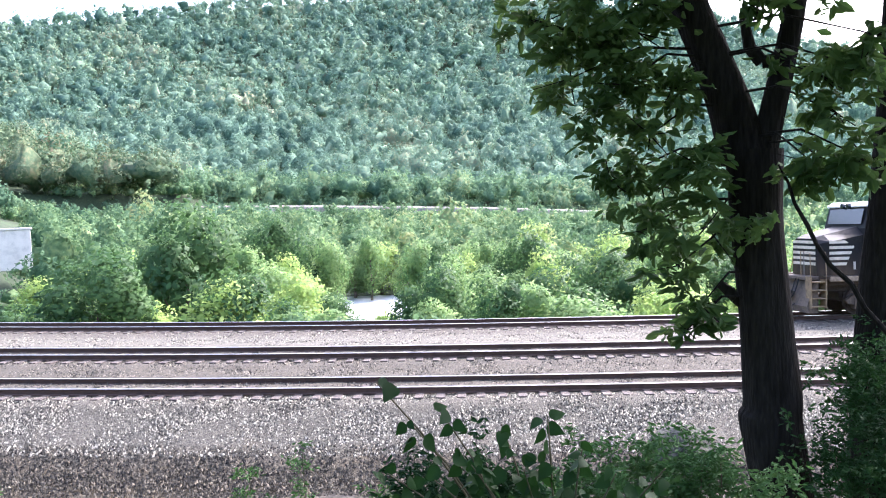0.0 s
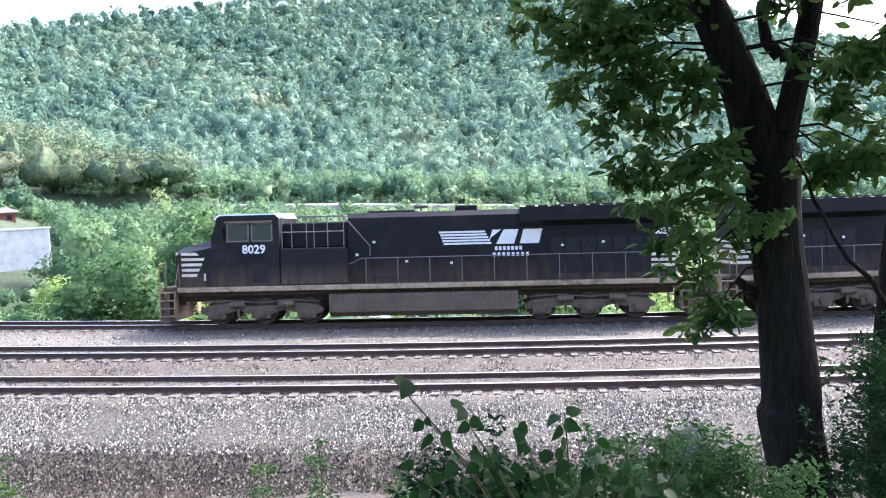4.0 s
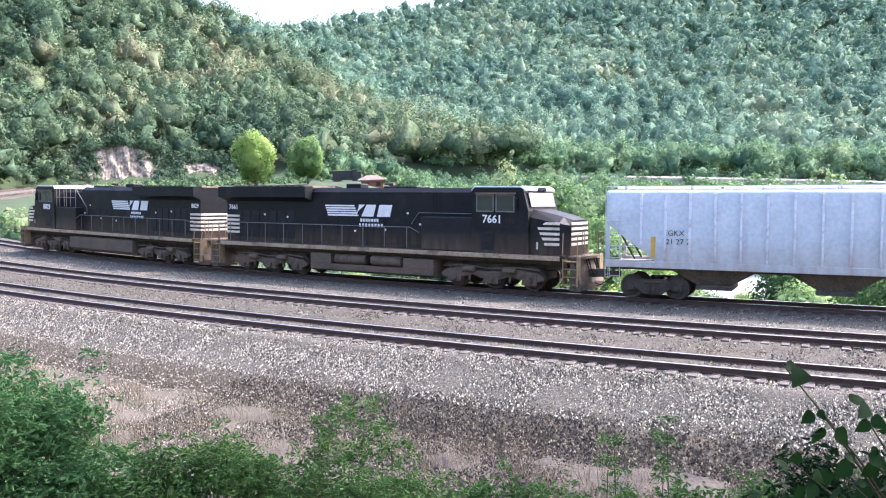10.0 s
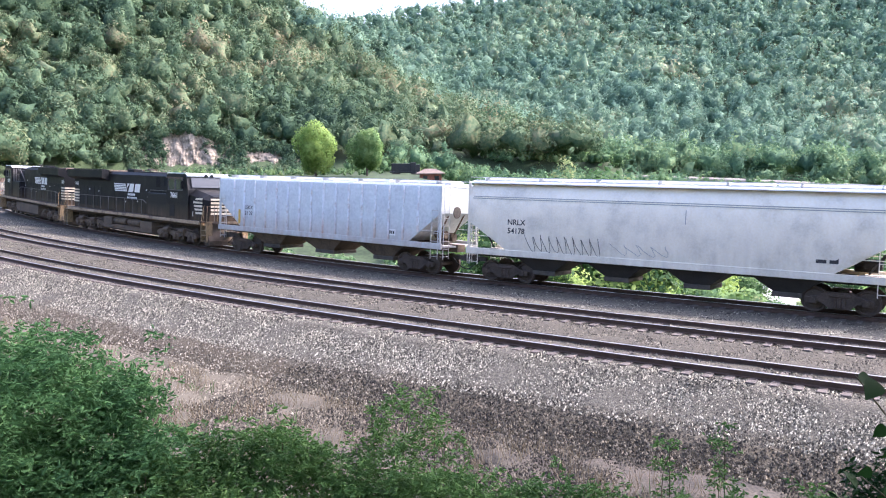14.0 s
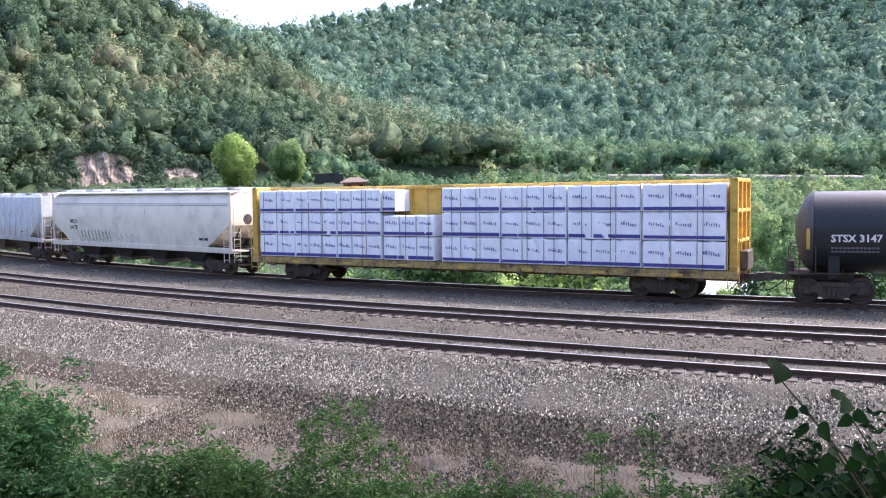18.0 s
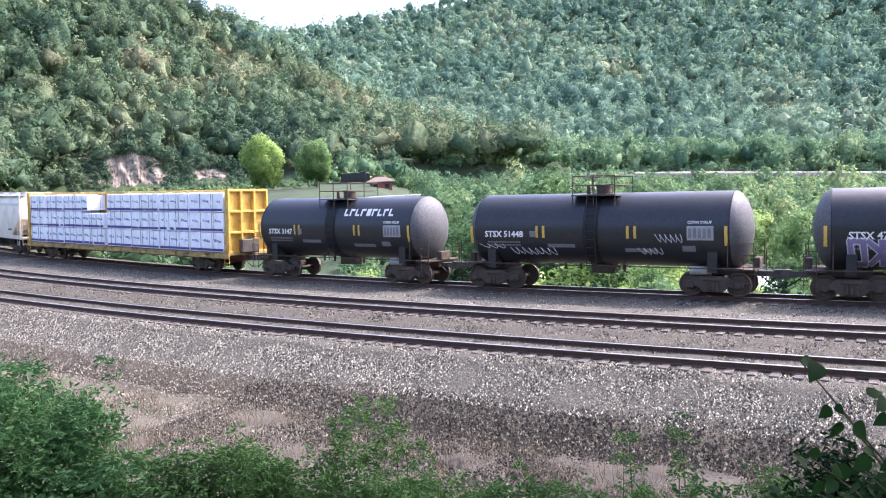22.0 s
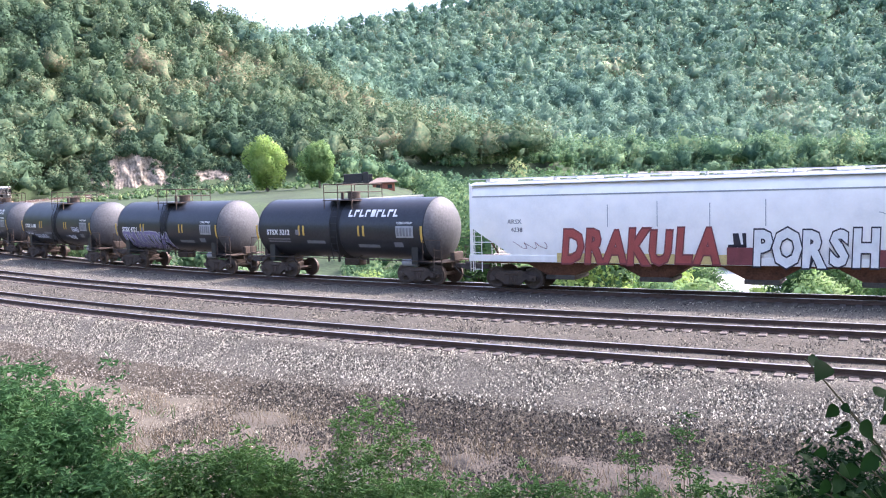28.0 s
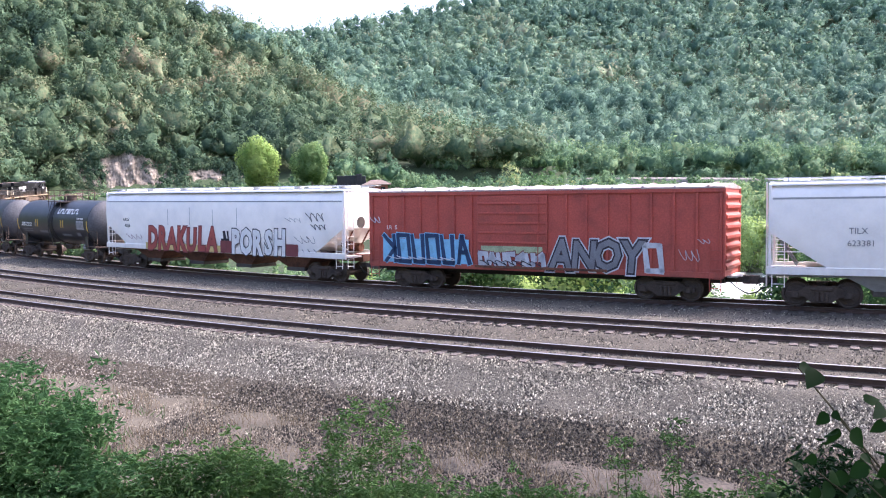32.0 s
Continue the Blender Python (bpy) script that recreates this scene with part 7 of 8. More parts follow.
def build_hoppers():
    ribbed = [(-1.43, 1.55), (1.43, 1.55), (1.44, 4.15), (1.36, 4.28), (0, 4.34), (-1.36, 4.28), (-1.44, 4.15)]
    e, b = hopper(39.8, 57.9, "blue-grey ribbed covered hopper with rust-stained bays", M_HOPBLUE, M_ROOFPALE, M_UNDERBROWN, 1.55, ribbed, lambda z: 1.44, 3, 4.34, 2.95, 16, m_trim=M_HOPBLUE)
    part("corner_panel", Geo().box(b - 1.9, b - 1.72, 1.44, 1.452, 1.7, 2.5), M_YELLOW, e, "faded yellow corner patch")
    lettering(e, "EGKX", b - 2.6, 1.447, 2.55, 0.30, M_DARKPAINT, 1, "faded black lettering")
    lettering(e, "21 27 2", b - 2.75, 1.447, 2.22, 0.30, M_DARKPAINT, 1, "faded black lettering")
    plate(e, -b + 2.75, -b + 3.2, 1.75, 2.05, 1.455, 1, M_WHITE, "notice")
    for k in range(3):
        plate(e, -b + 2.82 + k * 0.12, -b + 2.9 + k * 0.12, 1.82, 1.98, 1.462, 1, M_DARKPAINT, "notice_bar")
    # smooth round-sided car
    rnd = [(-1.44, 1.50), (1.44, 1.50), (1.50, 2.2), (1.50, 3.2), (1.46, 3.75), (1.30, 4.2), (1.0, 4.42), (0, 4.52), (-1.0, 4.42), (-1.30, 4.2), (-1.46, 3.75), (-1.50, 3.2), (-1.50, 2.2)]

    def side(z):
        return float(np.interp(z, [1.5, 2.2, 3.2, 3.75, 4.2], [1.44, 1.50, 1.50, 1.46, 1.30]))

    e, b = hopper(57.9, 76.6, "cream-grey smooth covered hopper with faint scrawls", M_HOPCREAM, M_ROOFPALE, M_UNDERDARK, 1.50, rnd, side, 4, 4.55, 2.7, m_trim=M_HOPCREAM)
    for z in (3.72, 3.80):
        part("seam", Geo().box(-b + 0.2, b - 0.2, side(z) - 0.02, side(z) + 0.012, z, z + 0.03), M_GREYPAINT, e)
    lettering(e, "NRLX", b - 2.45, 1.506, 2.62, 0.34, M_DARKPAINT, 1, "black painted reporting mark", "lettering", 0.006)
    lettering(e, "54178", b - 2.45, 1.506, 2.24, 0.34, M_DARKPAINT, 1, "black painted number", "lettering", 0.006)
    scrawl(e, b - 3.0, b - 6.4, 1.42, 2.25, 9, M_DARKPAINT, lambda z: side(z) + 0.004, 1, 5)
    scrawl(e, b - 7.0, b - 9.3, 1.6, 2.1, 4, M_GREYPAINT, lambda z: side(z) + 0.004, 1, 6)
    plate(e, -b + 2.2, -b + 2.55, 1.85, 2.1, 1.475, 1, M_DARKPAINT, "notice"), plate(e, -b + 1.8, -b + 2.1, 1.85, 2.1, 1.475, 1, M_DARKPAINT, "notice")
    plate(e, b - 9.9, b - 9.87, 3.0, 3.55, 1.502, 1, M_GREYPAINT, "seam")
    # long white car with spray-painted side
    tall = [(-1.44, 1.50), (1.44, 1.50), (1.50, 2.2), (1.52, 3.2), (1.50, 3.9), (1.42, 4.28), (1.2, 4.48), (0, 4.62), (-1.2, 4.48), (-1.42, 4.28), (-1.50, 3.9), (-1.52, 3.2), (-1.50, 2.2)]

    def wall(z):
        return float(np.interp(z, [1.2, 1.5, 2.2, 3.2, 3.9, 4.3], [1.46, 1.44, 1.50, 1.52, 1.50, 1.42]))

    e, b = hopper(156.0, 177.4, "long white covered hopper with red and white spray paint", M_HOPWHITE, M_ROOFPALE, M_UNDERRUST, 1.50, tall, wall, 4, 4.66, 2.7, hatches="round", m_trim=M_HOPWHITE)
    part("seam", Geo().box(-b + 0.1, b - 0.1, wall(4.0) - 0.02, wall(4.0) + 0.012, 4.0, 4.06), M_GREYPAINT, e)
    lettering(e, "ARSX", b - 2.1, 1.525, 2.85, 0.27, M_DARKPAINT, 1, "black painted reporting mark")
    lettering(e, "4238", b - 2.2, 1.52, 2.5, 0.27, M_DARKPAINT, 1, "black painted number")
    plate(e, b - 4.0, b - 11.0, 1.24, 1.62, 1.502, 1, M_SPRAYYELLOW, "painted_panel", 0.004)
    word(e, "DRAKULA", b - 10.5, b - 4.2, 1.30, 2.62, ((M_SPRAYMAROON, 0.075), (M_SPRAYRED, 0.035)), 1.508, 0.12, 3)
    word(e, "PORSH", b - 15.9, b - 11.6, 1.30, 2.58, ((M_SPRAYDARK, 0.085), (M_WHITE, 0.05)), 1.512, 0.05, 9)
    plate(e, b - 10.8, b - 12.0, 1.24, 1.9, 1.504, 1, M_SPRAYMAROON, "painted_panel", 0.003), plate(e, b - 15.6, b - 16.8, 1.24, 1.85, 1.504, 1, M_SPRAYMAROON, "painted_panel", 0.003)
    tag_shapes(e, b - 11.5, b - 10.8, 1.95, 2.4, 2, M_SPRAYDARK, None, wall, 1, 9, stroke=0.4)
    scrawl(e, b - 16.7, b - 18.0, 1.9, 2.3, 3, M_SPRAYDARK, wall, 1, 15), scrawl(e, b - 16.3, b - 18.9, 1.3, 1.65, 6, M_SPRAYDARK, wall, 1, 16)
    scrawl(e, -b + 1.2, -b + 2.4, 3.0, 3.45, 3, M_SPRAYDARK, wall, 1, 17, 0.02), scrawl(e, -b + 1.1, -b + 2.1, 2.6, 2.9, 3, M_SPRAYDARK, wall, 1, 18, 0.02), scrawl(e, -b + 2.8, -b + 3.9, 2.95, 3.2, 3, M_GREYPAINT, wall, 1, 19)
    scrawl(e, b - 2.2, b - 3.6, 1.75, 2.1, 3, M_SPRAYMAROON, wall, 1, 20)
    for k in range(4):
        plate(e, b - 6.2 - k * 2.0, b - 6.17 - k * 2.0, 2.7, 3.6 + 0.1 * (k % 2), wall(3.1), 1, M_GREYPAINT, "seam", 0.004)
    # last car in sight
    e, b = hopper(195.0, 213.5, "clean white covered hopper with grey number", M_HOPWHITE, M_ROOFPALE, M_GREYPAINT, 1.50, tall, wall, 3, 4.6, 2.75, hatches="round", m_trim=M_HOPWHITE)
    part("seam", Geo().box(-b + 0.1, b - 0.1, wall(4.0) - 0.02, wall(4.0) + 0.012, 3.95, 4.02), M_GREYPAINT, e)
    lettering(e, "TILX", b - 2.9, 1.525, 2.72, 0.30, M_GREYTEXT, 1, "grey painted reporting mark")
    lettering(e, "623381", b - 3.0, 1.525, 2.28, 0.30, M_GREYTEXT, 1, "grey painted number")


# ---- centre-beam flat car with wrapped timber ----
def lumber_car(a0, a1):
    e, hl, wheels = station("lumber_car", a0, a1, 8.6, "yellow centre-beam flat car stacked with white-wrapped timber", "flat car")
    b = hl - 0.75
    for x in (-8.9, 8.9):
        freight_truck(e, x, wheels)
    coupler(e, hl - 0.95, 1), coupler(e, -hl + 0.95, -1)
    part("deck", Geo().box(-b, b, -1.38, 1.38, 1.02, 1.16, 0.02), M_YELLOWDIRT, e)
    part("center_sill", Geo().box(-b, b, -0.35, 0.35, 0.68, 1.02), M_UNDERRUST, e)
    for s in (-1, 1):
        part("side_sill", Geo().box(-b, b, s * 1.34, s * 1.46, 0.86, 1.12, 0.01), M_YELLOWDIRT, e, "chipped yellow side sill")
        for x in np.arange(-b + 1.2, b - 1, 1.5):
            part("winch", Geo().cyl((x, s * 1.40, 0.80), (x + 0.28, s * 1.40, 0.80), 0.06, 8), M_IRON, e)
        for x in np.arange(-b + 2.0, b - 1, 3.1):
            plate(e, x, x + 0.5, 0.92, 1.02, s * 1.46, s, M_YELLOW, "reflector")
    part("center_beam", Geo().box(-b + 0.4, b - 0.4, -0.06, 0.06, 1.16, 4.45).box(-b + 0.3, b - 0.3, -0.28, 0.28, 4.45, 4.62, 0.02), M_YELLOW, e, "yellow centre wall and top chord")
    for x in np.arange(-b + 1.0, b - 0.5, 1.55):
        part("beam_post", Geo().box(x - 0.07, x + 0.07, -0.16, 0.16, 1.16, 4.45), M_YELLOW, e)
    for end in (-1, 1):
        x = end * (b - 0.15)
        for y in (-1.36, -0.48, 0.40, 1.24):
            part("bulkhead_post", Geo().box(x - 0.14, x + 0.14, y, y + 0.13, 1.1, 4.62, 0.02), M_YELLOW, e)
        for z in (1.12, 2.2, 3.35, 4.5):
            part("bulkhead_rail", Geo().box(x - 0.12, x + 0.12, -1.36, 1.37, z, z + 0.14, 0.02), M_YELLOW, e)
        part("bulkhead_sheet", Geo().box(x - end * 0.16, x - end * 0.12, -1.33, 1.33, 1.15, 4.6), M_YELLOW, e)
        ladder(e, x, 1.42, 0.5, 2.6, M_YELLOW)
        part("brake_gear", Geo().box(x + end * 0.1, x + end * 0.4, -0.5, 0.7, 1.15, 1.9, 0.05), M_IRON, e)
    tiers = [(1.18, 2.26), (2.28, 3.36), (3.38, 4.46)]
    front = [11.35, 9.05, 6.5, 3.95]
    rear = [0.75, -2.15, -5.15, -8.25, -11.45]
    packs = []
    for t, (z0, z1) in enumerate(tiers):
        for p, q in zip(front, front[1:]):
            packs.append((q + 0.03, p - 0.03, z0, z1))
        if t < 2:
            packs.append((1.15, 3.85, z0, z1 - (0.12 if t else 0)))
        for p, q in zip(rear, rear[1:]):
            packs.append((q + 0.03, p - 0.03, z0, z1))
    packs.append((3.15, 3.9, 3.40, 4.42))
    g = random.Random(4)
    for s in (1, -1):
        for x0, x1, z0, z1 in packs:
            y0, y1 = 0.18 * s, 1.40 * s + g.uniform(-0.02, 0.02)
            k = Geo()
            n = 15
            rings = []
            for i in range(n):
                x = x0 + (x1 - x0) * i / (n - 1)
                q = [g.uniform(-0.03, 0.03) for _ in range(4)]
                rings.append([(x, y0, z0 + 0.02), (x, y1 + q[0], z0 + 0.02), (x, y1 + s * 0.012 + q[1], (z0 + z1) / 2), (x, y1 + q[2], z1 - 0.05), (x, y1 - s * 0.06, z1 + q[3]), (x, y0, z1)])
            k.loft(rings)
            pk = part("timber_pack", k, M_WRAP, e, "shiny white plastic-wrapped timber pack")
            if s < 0:
                continue
            part("blue_band", Geo().box(x0 + 0.04, x1 - 0.04, y1 + 0.012, y1 + 0.026, z0 + 0.07, z0 + 0.20 + g.uniform(-0.02, 0.02)), M_WRAPBLUE, pk, "violet-blue printed band")
            m = max(1, int((x1 - x0) / 0.82))
            for i in range(m):
                c = x0 + (i + 0.5) * (x1 - x0) / m
                for j in range(7):
                    w, low = g.uniform(0.03, 0.065), z0 + 0.52 + 0.012 * j
                    part("print_bar", Geo().box(c - 0.30 + j * 0.09, c - 0.30 + j * 0.09 + w, y1 + 0.02, y1 + 0.03, low, low + g.uniform(0.05, 0.15)), M_PRINT, pk)
            for i in range(1, m):
                x = x0 + i * (x1 - x0) / m
                part("strap", Geo().box(x - 0.014, x + 0.014, y1 + 0.016, y1 + 0.028, z0 + 0.03, z1 - 0.02), M_GREYTEXT, pk)
    for x in np.arange(-10.6, 11.2, 1.2):
        part("cable", Geo().pipe([(x, 0.25, 4.6), (x, 1.36, 4.50), (x, 1.46, 4.35), (x, 1.47, 1.0)], 0.012, 4), M_IRON, e)


# ---- tank cars ----
def tank_car(a0, a1, mark, brand, spray, seed, label):
    e, hl, wheels = station("tank_car", a0, a1, hl_truck(a0, a1), label, "tank car")
    tx = hl_truck(a0, a1)
    for x in (-tx, tx):
        freight_truck(e, x, wheels)
    coupler(e, hl - 0.95, 1), coupler(e, -hl + 0.95, -1)
    r, cz, L = 1.50, 2.58, hl - 1.05
    n = 40
    rings = []
    for x, k in [(-L - 0.02, 0.02), (-L + 0.02, 0.25), (-L + 0.12, 0.55), (-L + 0.30, 0.82), (-L + 0.48, 0.95), (-L + 0.62, 1.0), (-0.5, 1.0), (0.0, 1.0), (0.5, 1.0), (L - 0.62, 1.0), (L - 0.48, 0.95), (L - 0.30, 0.82), (L - 0.12, 0.55), (L - 0.02, 0.25), (L + 0.02, 0.02)]:
        rings.append([(x, r * k * math.cos(t), cz + r * k * math.sin(t)) for t in np.arange(n) * 2 * math.pi / n])
    part("tank", Geo().loft(rings[5:10]), M_TANK, e, "satin black cylindrical tank", True)
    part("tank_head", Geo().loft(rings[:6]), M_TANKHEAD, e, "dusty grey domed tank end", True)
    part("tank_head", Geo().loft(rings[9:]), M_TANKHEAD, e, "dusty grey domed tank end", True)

    def surf(z):
        return math.sqrt(max(0.01, r * r - (z - cz) ** 2))

    def ring(x, w, m, t=0.012):
        part("band", Geo().loft([[(q, (r + t) * math.cos(a), cz + (r + t) * math.sin(a)) for a in np.arange(n) * 2 * math.pi / n] for q in (x - w, x + w)]), m, e, "", True)

    ring(0.1, 0.32, M_TANKBAND)
    for x in (-L + 0.64, L - 0.64):
        ring(x, 0.02, M_TANKBAND, 0.008)
    # underframe stubs, saddles, platform
    for end in (-1, 1):
        x = end * tx
        part("stub_sill", Geo().box(end * (L - 2.0), end * (hl - 0.9), -0.32, 0.32, 0.78, 1.12, 0.02), M_TRUCK, e)
        part("saddle", Geo().prism([(-1.25, 0.95), (-1.25, 1.75), (-0.9, 1.35), (0, 1.12), (0.9, 1.35), (1.25, 1.75), (1.25, 0.95)], 0, x - 0.18, x + 0.18), M_TANK, e)
        part("end_platform", Geo().box(end * (L - 0.5), end * (L + 0.25), -1.3, 1.3, 1.06, 1.11), M_TRUCK, e)
        for s in (-1, 1):
            ladder(e, end * (L + 0.05), s * 1.32, 0.45, 1.75, M_TRUCK)
            part("end_rail", Geo().pipe([(end * (L + 0.2), s * 1.28, 1.1), (end * (L + 0.2), s * 1.28, 2.1), (end * (L - 0.7), s * 1.46, 2.1), (end * (L - 0.7), s * 1.44, 1.1)], 0.02, 6), M_TRUCK, e)
        part("brake_rig", Geo().box(end * (L + 0.02), end * (L + 0.28), -0.5, 0.3, 1.1, 1.5, 0.03), M_TRUCK, e)
    part("brake_tank", Geo().cyl((-L + 1.4, 0.9, 1.0), (-L + 2.2, 0.9, 1.0), 0.18, 12), M_GREYPAINT, e, "pale grey cylinder", True)
    for s in (-1, 1):
        part("bottom_rail", Geo().pipe([(-L + 0.2, s * 1.30, 1.12), (L - 0.2, s * 1.30, 1.12)], 0.022, 6), M_TRUCK, e)
        for x in np.linspace(-L + 1.6, L - 1.6, 9):
            part("rail_stay", Geo().cyl((x, s * 1.30, 1.12), (x, s * 0.75, 1.28), 0.016, 5), M_TRUCK, e)
    for x in (-0.9, -0.4, 0.3, 1.0, 1.7):
        part("fitting", Geo().cyl((x, 0.1, 1.12), (x, 0.1, 0.78 + 0.06 * (x > 0)), 0.06, 8), M_TRUCK, e)
    part("outlet", Geo().box(-0.5, 0.5, -0.3, 0.3, 0.72, 1.1, 0.05), M_TRUCK, e)
    # top platform with railing, manway and ladder
    part("platform", Geo().box(-0.9, 1.0, -1.25, 1.25, cz + r - 0.12, cz + r - 0.07), M_TRUCK, e)
    for x in (-0.85, 0.05, 0.95):
        for s in (-1, 1):
            part("railing_post", Geo().cyl((x, s * 1.2, cz + r - 0.5), (x, s * 1.2, cz + r + 0.72), 0.024, 6), M_TRUCK, e)
    for z in (0.32, 0.70):
        for s in (-1, 1):
            part("handrail", Geo().cyl((-0.85, s * 1.2, cz + r + z), (0.95, s * 1.2, cz + r + z), 0.022, 6), M_TRUCK, e)
        for x in (-0.85, 0.95):
            part("handrail", Geo().cyl((x, -1.2, cz + r + z), (x, 1.2, cz + r + z), 0.022, 6), M_TRUCK, e)
    part("manway", Geo().cyl((0, 0, cz + r - 0.05), (0, 0, cz + r + 0.28), 0.32, 16).cyl((0, 0, cz + r + 0.28), (0, 0, cz + r + 0.36), 0.36, 16), M_TRUCK, e, "", True)
    part("valve", Geo().cyl((0.6, 0.2, cz + r - 0.05), (0.6, 0.2, cz + r + 0.3), 0.08, 10), M_TRUCK, e)
    for s in (-1, 1):
        for x in (-0.12, 0.30):
            part("ladder_rail", Geo().pipe([(x, s * 1.30, 1.0), (x, s * 1.56, 2.0), (x, s * 1.56, 3.0), (x, s * 1.25, cz + r - 0.1)], 0.02, 6), M_TANKBAND, e)
        for z in np.arange(1.2, 3.9, 0.33):
            y = s * float(np.interp(z, [1.0, 2.0, 3.0, cz + r - 0.1], [1.30, 1.56, 1.56, 1.25]))
            shared("rung", "tank_rung", lambda: Geo().cyl((-0.21, 0, 0), (0.21, 0, 0), 0.016, 6), M_TANKBAND, e, pose(0.09, y, z))
    # markings on the near side: curved to the shell
    def patch(x0, x1, z0, z1, m, name="panel", off=0.008):
        k = 6
        g = Geo()
        top, bot = [], []
        for i in range(k + 1):
            z = z0 + (z1 - z0) * i / k
            top.append(((x0, surf(z) + off, z), (x1, surf(z) + off, z)))
        v = [p for t in top for p in t]
        f = [(2 * i, 2 * i + 1, 2 * i + 3, 2 * i + 2) for i in range(k)]
        v2 = [(x, y - off * 0.7, z) for x, y, z in v]
        m_ = len(v)
        f2 = [tuple(q + m_ for q in t)[::-1] for t in f]
        edge = [(0, 1, 1 + m_, m_), (2 * k, 2 * k + m_, 2 * k + 1 + m_, 2 * k + 1)]
        g.add(v + v2, f + f2 + edge)
        return part(name, g, m, e)

    for x in (L - 0.45, -L + 0.75):
        patch(x - 0.06, x + 0.06, 2.0, 2.75, M_YELLOW, "reflector")
    for x in (2.45, 2.15, -1.75, -1.45):
        patch(x - 0.055, x + 0.055, 2.25, 2.75, M_YELLOW, "reflector")
    patch(0.8, 2.0, 1.85, 2.0, M_GREYTEXT)
    patch(-2.6, -1.3, 1.7, 1.85, M_GREYTEXT)
    patch(-L + 1.2, -L + 2.2, 2.2, 2.75, M_GREYPAINT, "data_panel")
    for k in range(5):
        patch(-L + 1.3 + k * 0.18, -L + 1.42 + k * 0.18, 2.28, 2.66, M_GREYTEXT, "data_bar", 0.014)
    patch(-L + 1.9, -L + 2.4, 1.75, 1.98, M_GREYTEXT)
    t = lettering(e, "CORN SYRUP", -L + 1.72, surf(2.9) + 0.012, 2.84, 0.15, M_WHITE, 1, "small white painted words", "lettering", 0.004)
    x = L - 2.0
    t = lettering(e, mark, x, surf(2.45) + 0.012, 2.30, 0.36, M_WHITE, 1, "white painted mark and number", "lettering", 0.01)
    t.matrix_basis = pose(x, r + 0.012, 2.28, 90, 0, 180)
    patch(x - 1.45, x - 1.2, 2.28, 2.54, M_GREYTEXT)
    for row in (0, 1):
        for k in range(12):
            patch(x + 0.8 - k * 0.13, x + 0.70 - k * 0.13, 2.02 - row * 0.13, 2.09 - row * 0.13, M_GREYTEXT, "print_bar")
    if brand:
        x0 = -0.75
        for k in range(9):
            w = 0.26
            if k == 4:
                patch(x0 - 4 * 0.34 - 0.02, x0 - 4 * 0.34 - 0.26, 3.18, 3.52, M_WHITE, "emblem", 0.012)
                continue
            xa = x0 - k * 0.34
            patch(xa, xa - 0.09, 3.18, 3.52, M_WHITE, "brand_shape", 0.012)
            patch(xa - 0.10, xa - w, 3.42 if k % 2 else 3.18, 3.52 if k % 2 else 3.27, M_WHITE, "brand_shape", 0.012)
    if spray and spray[5] is None:
        for q, (x0, x1, z0, z1, n_loops) in enumerate(((L - 0.9, L - 2.0, 1.75, 2.0, 3), (L - 2.3, L - 4.3, 1.5, 1.85, 7), (-1.9, -2.8, 1.6, 1.9, 4), (-2.6, -3.6, 2.1, 2.45, 5))):
            scrawl(e, x0, x1, z0, z1, n_loops, M_SPRAYPALE, lambda z: surf(z) + 0.004, 1, seed + q, 0.014)
    elif spray:
        x0, x1, z0, z1, cnt, fill, edge = spray
        tag_shapes(e, x0, x1, z0, z1, cnt, fill, edge, lambda z: surf(z) + 0.01, 1, seed)
    return e


def hl_truck(a0, a1):
    return (a1 - a0) / 2 - 2.35


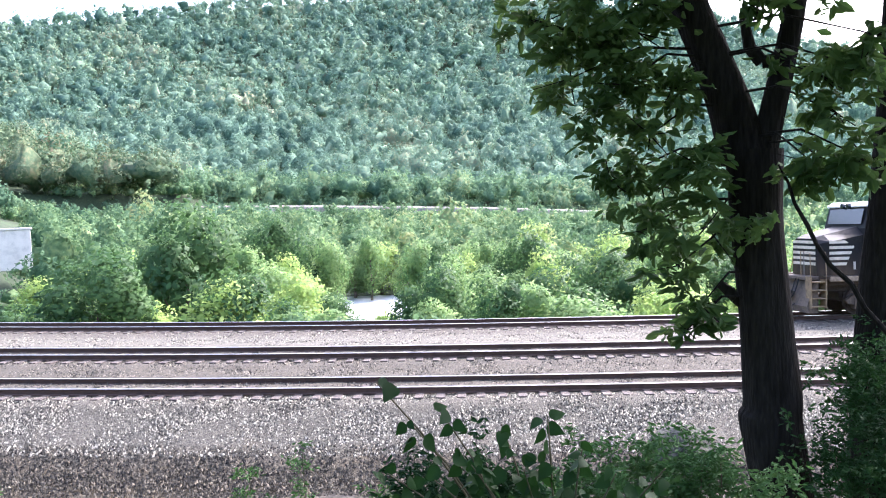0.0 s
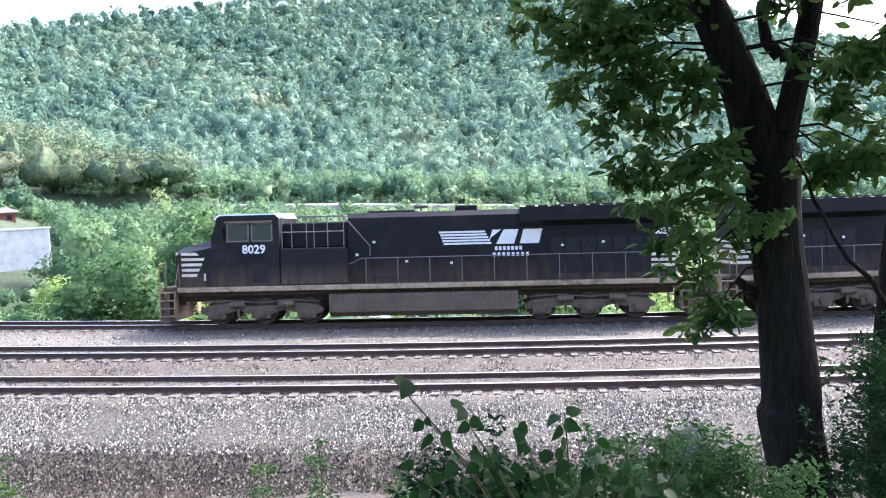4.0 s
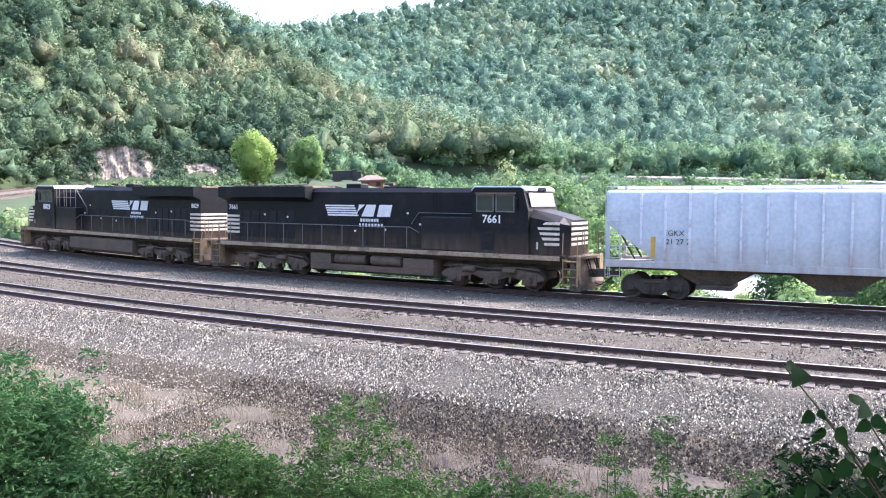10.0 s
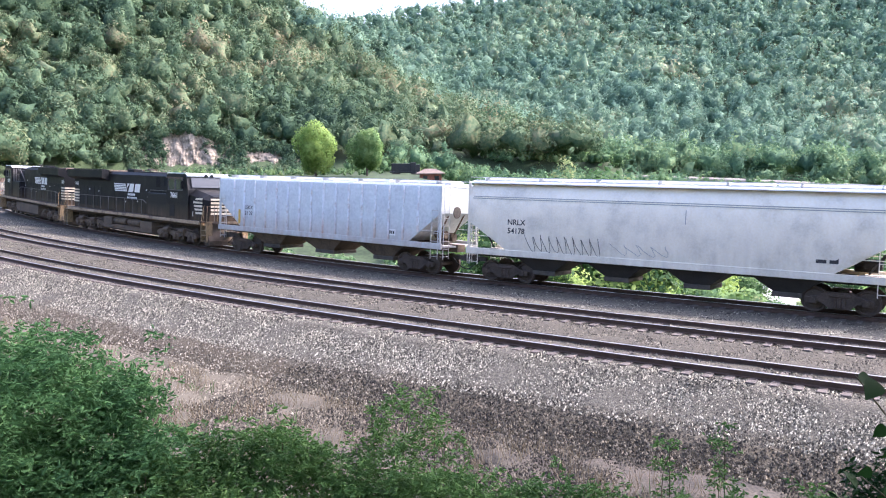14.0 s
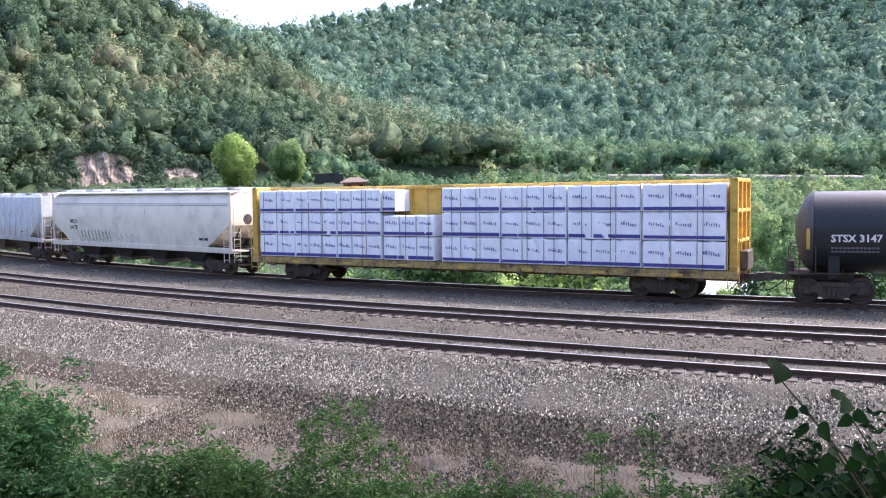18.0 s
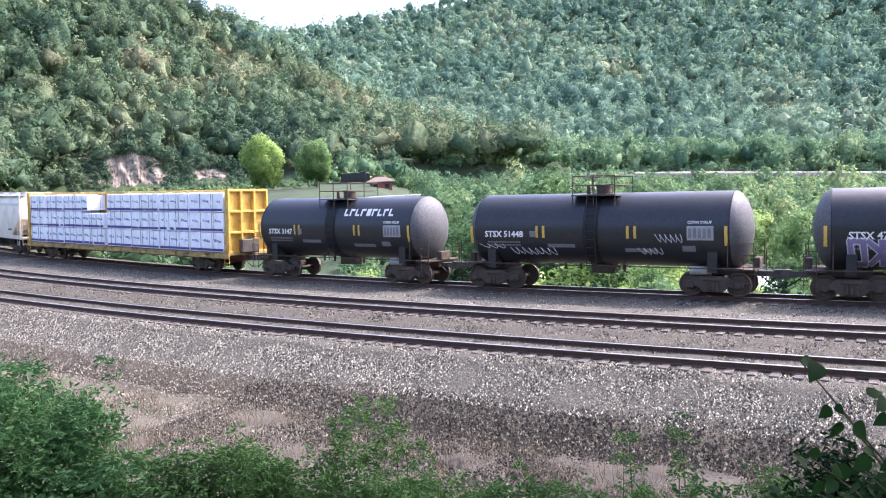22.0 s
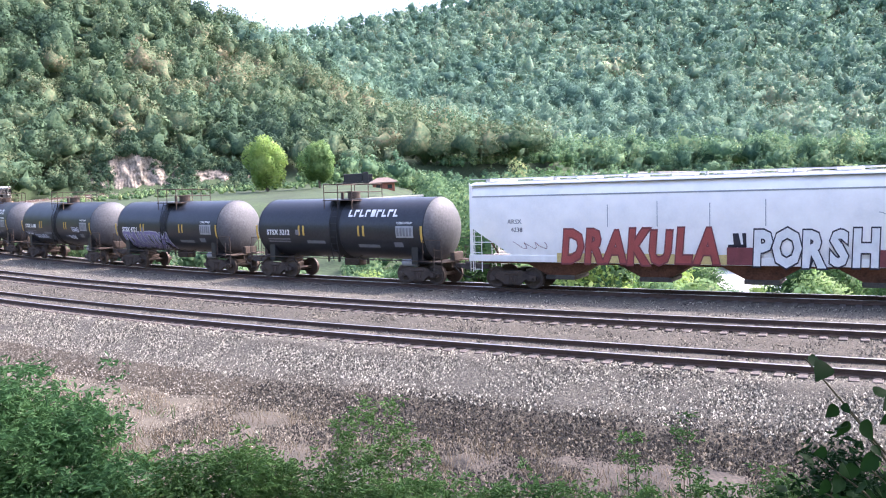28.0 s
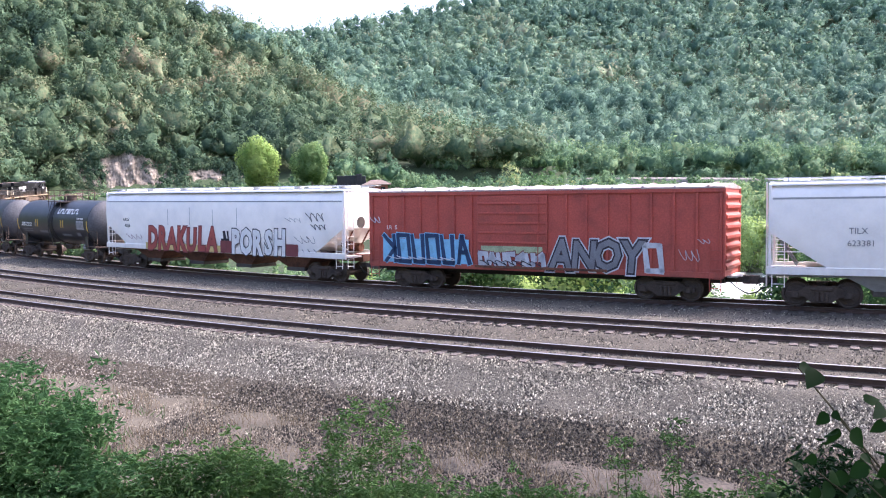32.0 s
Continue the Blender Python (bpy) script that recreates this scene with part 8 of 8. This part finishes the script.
# ---- boxcar ----
def boxcar(a0, a1):
    e, hl, wheels = station("boxcar", a0, a1, (a1 - a0) / 2 - 3.0, "faded red steel boxcar with blue and grey spray paint", "boxcar")
    b = hl - 0.72
    for x in (-(hl - 3.0), hl - 3.0):
        freight_truck(e, x, wheels)
    coupler(e, hl - 0.95, 1), coupler(e, -hl + 0.95, -1)
    part("body", Geo().box(-b, b, -1.42, 1.42, 1.05, 4.42, 0.02), M_BOXRED, e, "faded red painted sides")
    part("underframe", Geo().box(-b + 0.2, b - 0.2, -0.4, 0.4, 0.72, 1.05).box(-b + 1, b - 1, -1.2, 1.2, 0.92, 1.05), M_UNDERDARK, e)
    part("roof", Geo().prism([(-1.50, 4.40), (-1.50, 4.47), (0, 4.62), (1.50, 4.47), (1.50, 4.40)], 0, -b - 0.03, b + 0.03), M_BOXROOF, e, "weathered galvanized roof")
    for k in range(13):
        x = -b + 0.6 + k * (2 * b - 1.2) / 12
        part("roof_rib", Geo().prism([(-1.5, 4.46), (-1.5, 4.52), (0, 4.67), (1.5, 4.52), (1.5, 4.46), (0, 4.60)], 0, x - 0.05, x + 0.05), M_GALV if k % 2 else M_BOXROOF, e)
    for s in (-1, 1):
        part("side_sill", Geo().box(-b, b, s * 1.40, s * 1.49, 1.0, 1.22, 0.01), M_BOXRED, e)
        part("top_chord", Geo().box(-b, b, s * 1.41, s * 1.50, 4.26, 4.42, 0.01), M_BOXRED, e)
        d0, d1 = -0.95, 2.35
        for k in range(19):
            x = -b + 0.12 + k * (2 * b - 0.24) / 18
            if d0 - 0.1 < x < d1 + 0.1:
                continue
            part("rib", Geo().box(x - 0.05, x + 0.05, s * 1.42, s * 1.485, 1.2, 4.28, 0.012), M_BOXRED, e)
        door = part("door", Geo().box(d0, d1, s * 1.43, s * 1.50, 1.22, 4.22, 0.015), M_BOXDOOR, e, "ribbed red sliding door")
        for k in range(7):
            z = 1.32 + k * 0.42
            part("door_rib", Geo().box(d0 + 0.05, d1 - 0.05, s * 1.50, s * 1.535, z, z + 0.09, 0.012), M_BOXRED, door)
        part("door_bar", Geo().cyl((d0 + 0.4, s * 1.55, 1.25), (d0 + 0.4, s * 1.55, 4.2), 0.02, 6), M_BOXRED, door)
        part("door_track", Geo().box(d0 - 2.6, d1 + 0.1, s * 1.49, s * 1.56, 1.10, 1.2), M_UNDERRUST, e)
        for end in (-1, 1):
            ladder(e, end * (b - 0.3), s * 1.50, 0.5, 2.3, M_BOXRED)
    for end in (-1, 1):
        for k in range(8):
            z = 1.25 + k * 0.385
            part("end_corrugation", Geo().prism([(end * b, z), (end * (b + 0.09), z + 0.1), (end * (b + 0.09), z + 0.2), (end * b, z + 0.3)], 1, -1.30, 1.30), M_BOXRED, e)
        for s in (-1, 1):
            part("corner_post", Geo().box(end * (b - 0.06), end * (b + 0.05), s * 1.34, s * 1.46, 1.05, 4.42, 0.02), M_BOXRED, e)
        part("end_platform", Geo().box(end * b, end * (b + 0.35), -0.9, 0.9, 1.0, 1.06), M_GALV, e)
    # panels between the ribs carry the paint: the spray lies on the ribs' outer faces
    side = lambda z: 1.486
    lettering(e, "LR  S", b - 1.25, 1.49, 2.72, 0.27, M_WHITE, 1, "white painted mark")
    lettering(e, "50", b - 1.75, 1.49, 2.40, 0.27, M_WHITE, 1, "white painted number")
    plate(e, b - 0.75, b - 5.3, 1.15, 2.3, 1.486, 1, M_SPRAYBLUE, "painted_panel", 0.003)
    tag_shapes(e, b - 5.4, b - 0.75, 1.25, 2.45, 6, M_SPRAYNAVY, M_SPRAYBLUE, side, 1, 21, lean=0.1, stroke=0.27)
    scrawl(e, b - 1.2, b - 4.6, 1.35, 1.5, 6, M_SPRAYPALE, lambda z: 1.51, 1, 37, 0.02)
    word(e, "ANOY", b - 13.1, b - 9.1, 1.18, 2.38, ((M_SPRAYPALE, 0.11), (M_SPRAYDARK, 0.075), (M_SPRAYGREY, 0.03)), 1.488, 0.1, 25)
    tag_shapes(e, b - 13.9, b - 13.1, 1.2, 2.2, 1, M_SPRAYPALE, None, side, 1, 27, stroke=0.3)
    plate(e, d0 + 0.2, d1 - 0.2, 1.75, 2.05, 1.536, 1, M_SPRAYPALEGREEN, "painted_panel", 0.003)
    tag_shapes(e, d0 + 0.1, d1 - 0.1, 1.28, 1.72, 7, M_SPRAYPALE, M_SPRAYMAROON, lambda z: 1.538, 1, 31, stroke=0.5)
    scrawl(e, d0 + 0.2, d1 - 0.3, 1.2, 1.45, 7, M_SPRAYDARK, lambda z: 1.552, 1, 31, 0.02)
    scrawl(e, b - 0.1, b - 0.6, 3.0, 3.3, 2, M_SPRAYPALE, side, 1, 33, 0.02), scrawl(e, -b + 1.6, -b + 0.9, 1.6, 2.1, 3, M_SPRAYPALE, side, 1, 34), scrawl(e, -b + 0.9, -b + 0.5, 2.3, 2.5, 2, M_SPRAYPALE, side, 1, 35)


locomotive(-4.3, 17.8, False, "8029", True, "black freight diesel locomotive with white stripes, dusty below")
locomotive(17.8, 39.8, True, "7661", False, "black freight diesel locomotive coupled rear first, pale cab roof")
build_hoppers()
lumber_car(76.6, 101.8)
tank_car(101.8, 114.75, "STSX 3147", True, None, 41, "short satin black tank car with white block marks")
tank_car(114.75, 128.8, "STSX 51448", False, (1.0, 4.2, 1.55, 1.95, 7, None, M_GREYPAINT), 42, "dull black tank car with thin grey scrawls")
tank_car(128.8, 142.1, "STSX 4721", False, (-0.2, 4.4, 1.35, 2.2, 8, M_SPRAYVIOLET, M_SPRAYPALE), 43, "black tank car with violet spray paint low on its side")
tank_car(142.1, 156.0, "STSX 3212", True, None, 44, "black tank car with white block marks")
boxcar(177.4, 195.0)


def motions():
    steps = np.arange(0, 32.001, 0.08)
    for e, a, half, turned, wheels in CARS:
        walk(e, [(t, car_pose(travel(t) - a, half, turned)) for t in np.arange(0, 32.01, 0.5)])
        for w, dx, r, z, spin in wheels:
            walk(w, [(t, pose(dx, 0, z, 0, math.degrees(spin * (travel(t) - 85) / r), 0)) for t in steps])


motions()
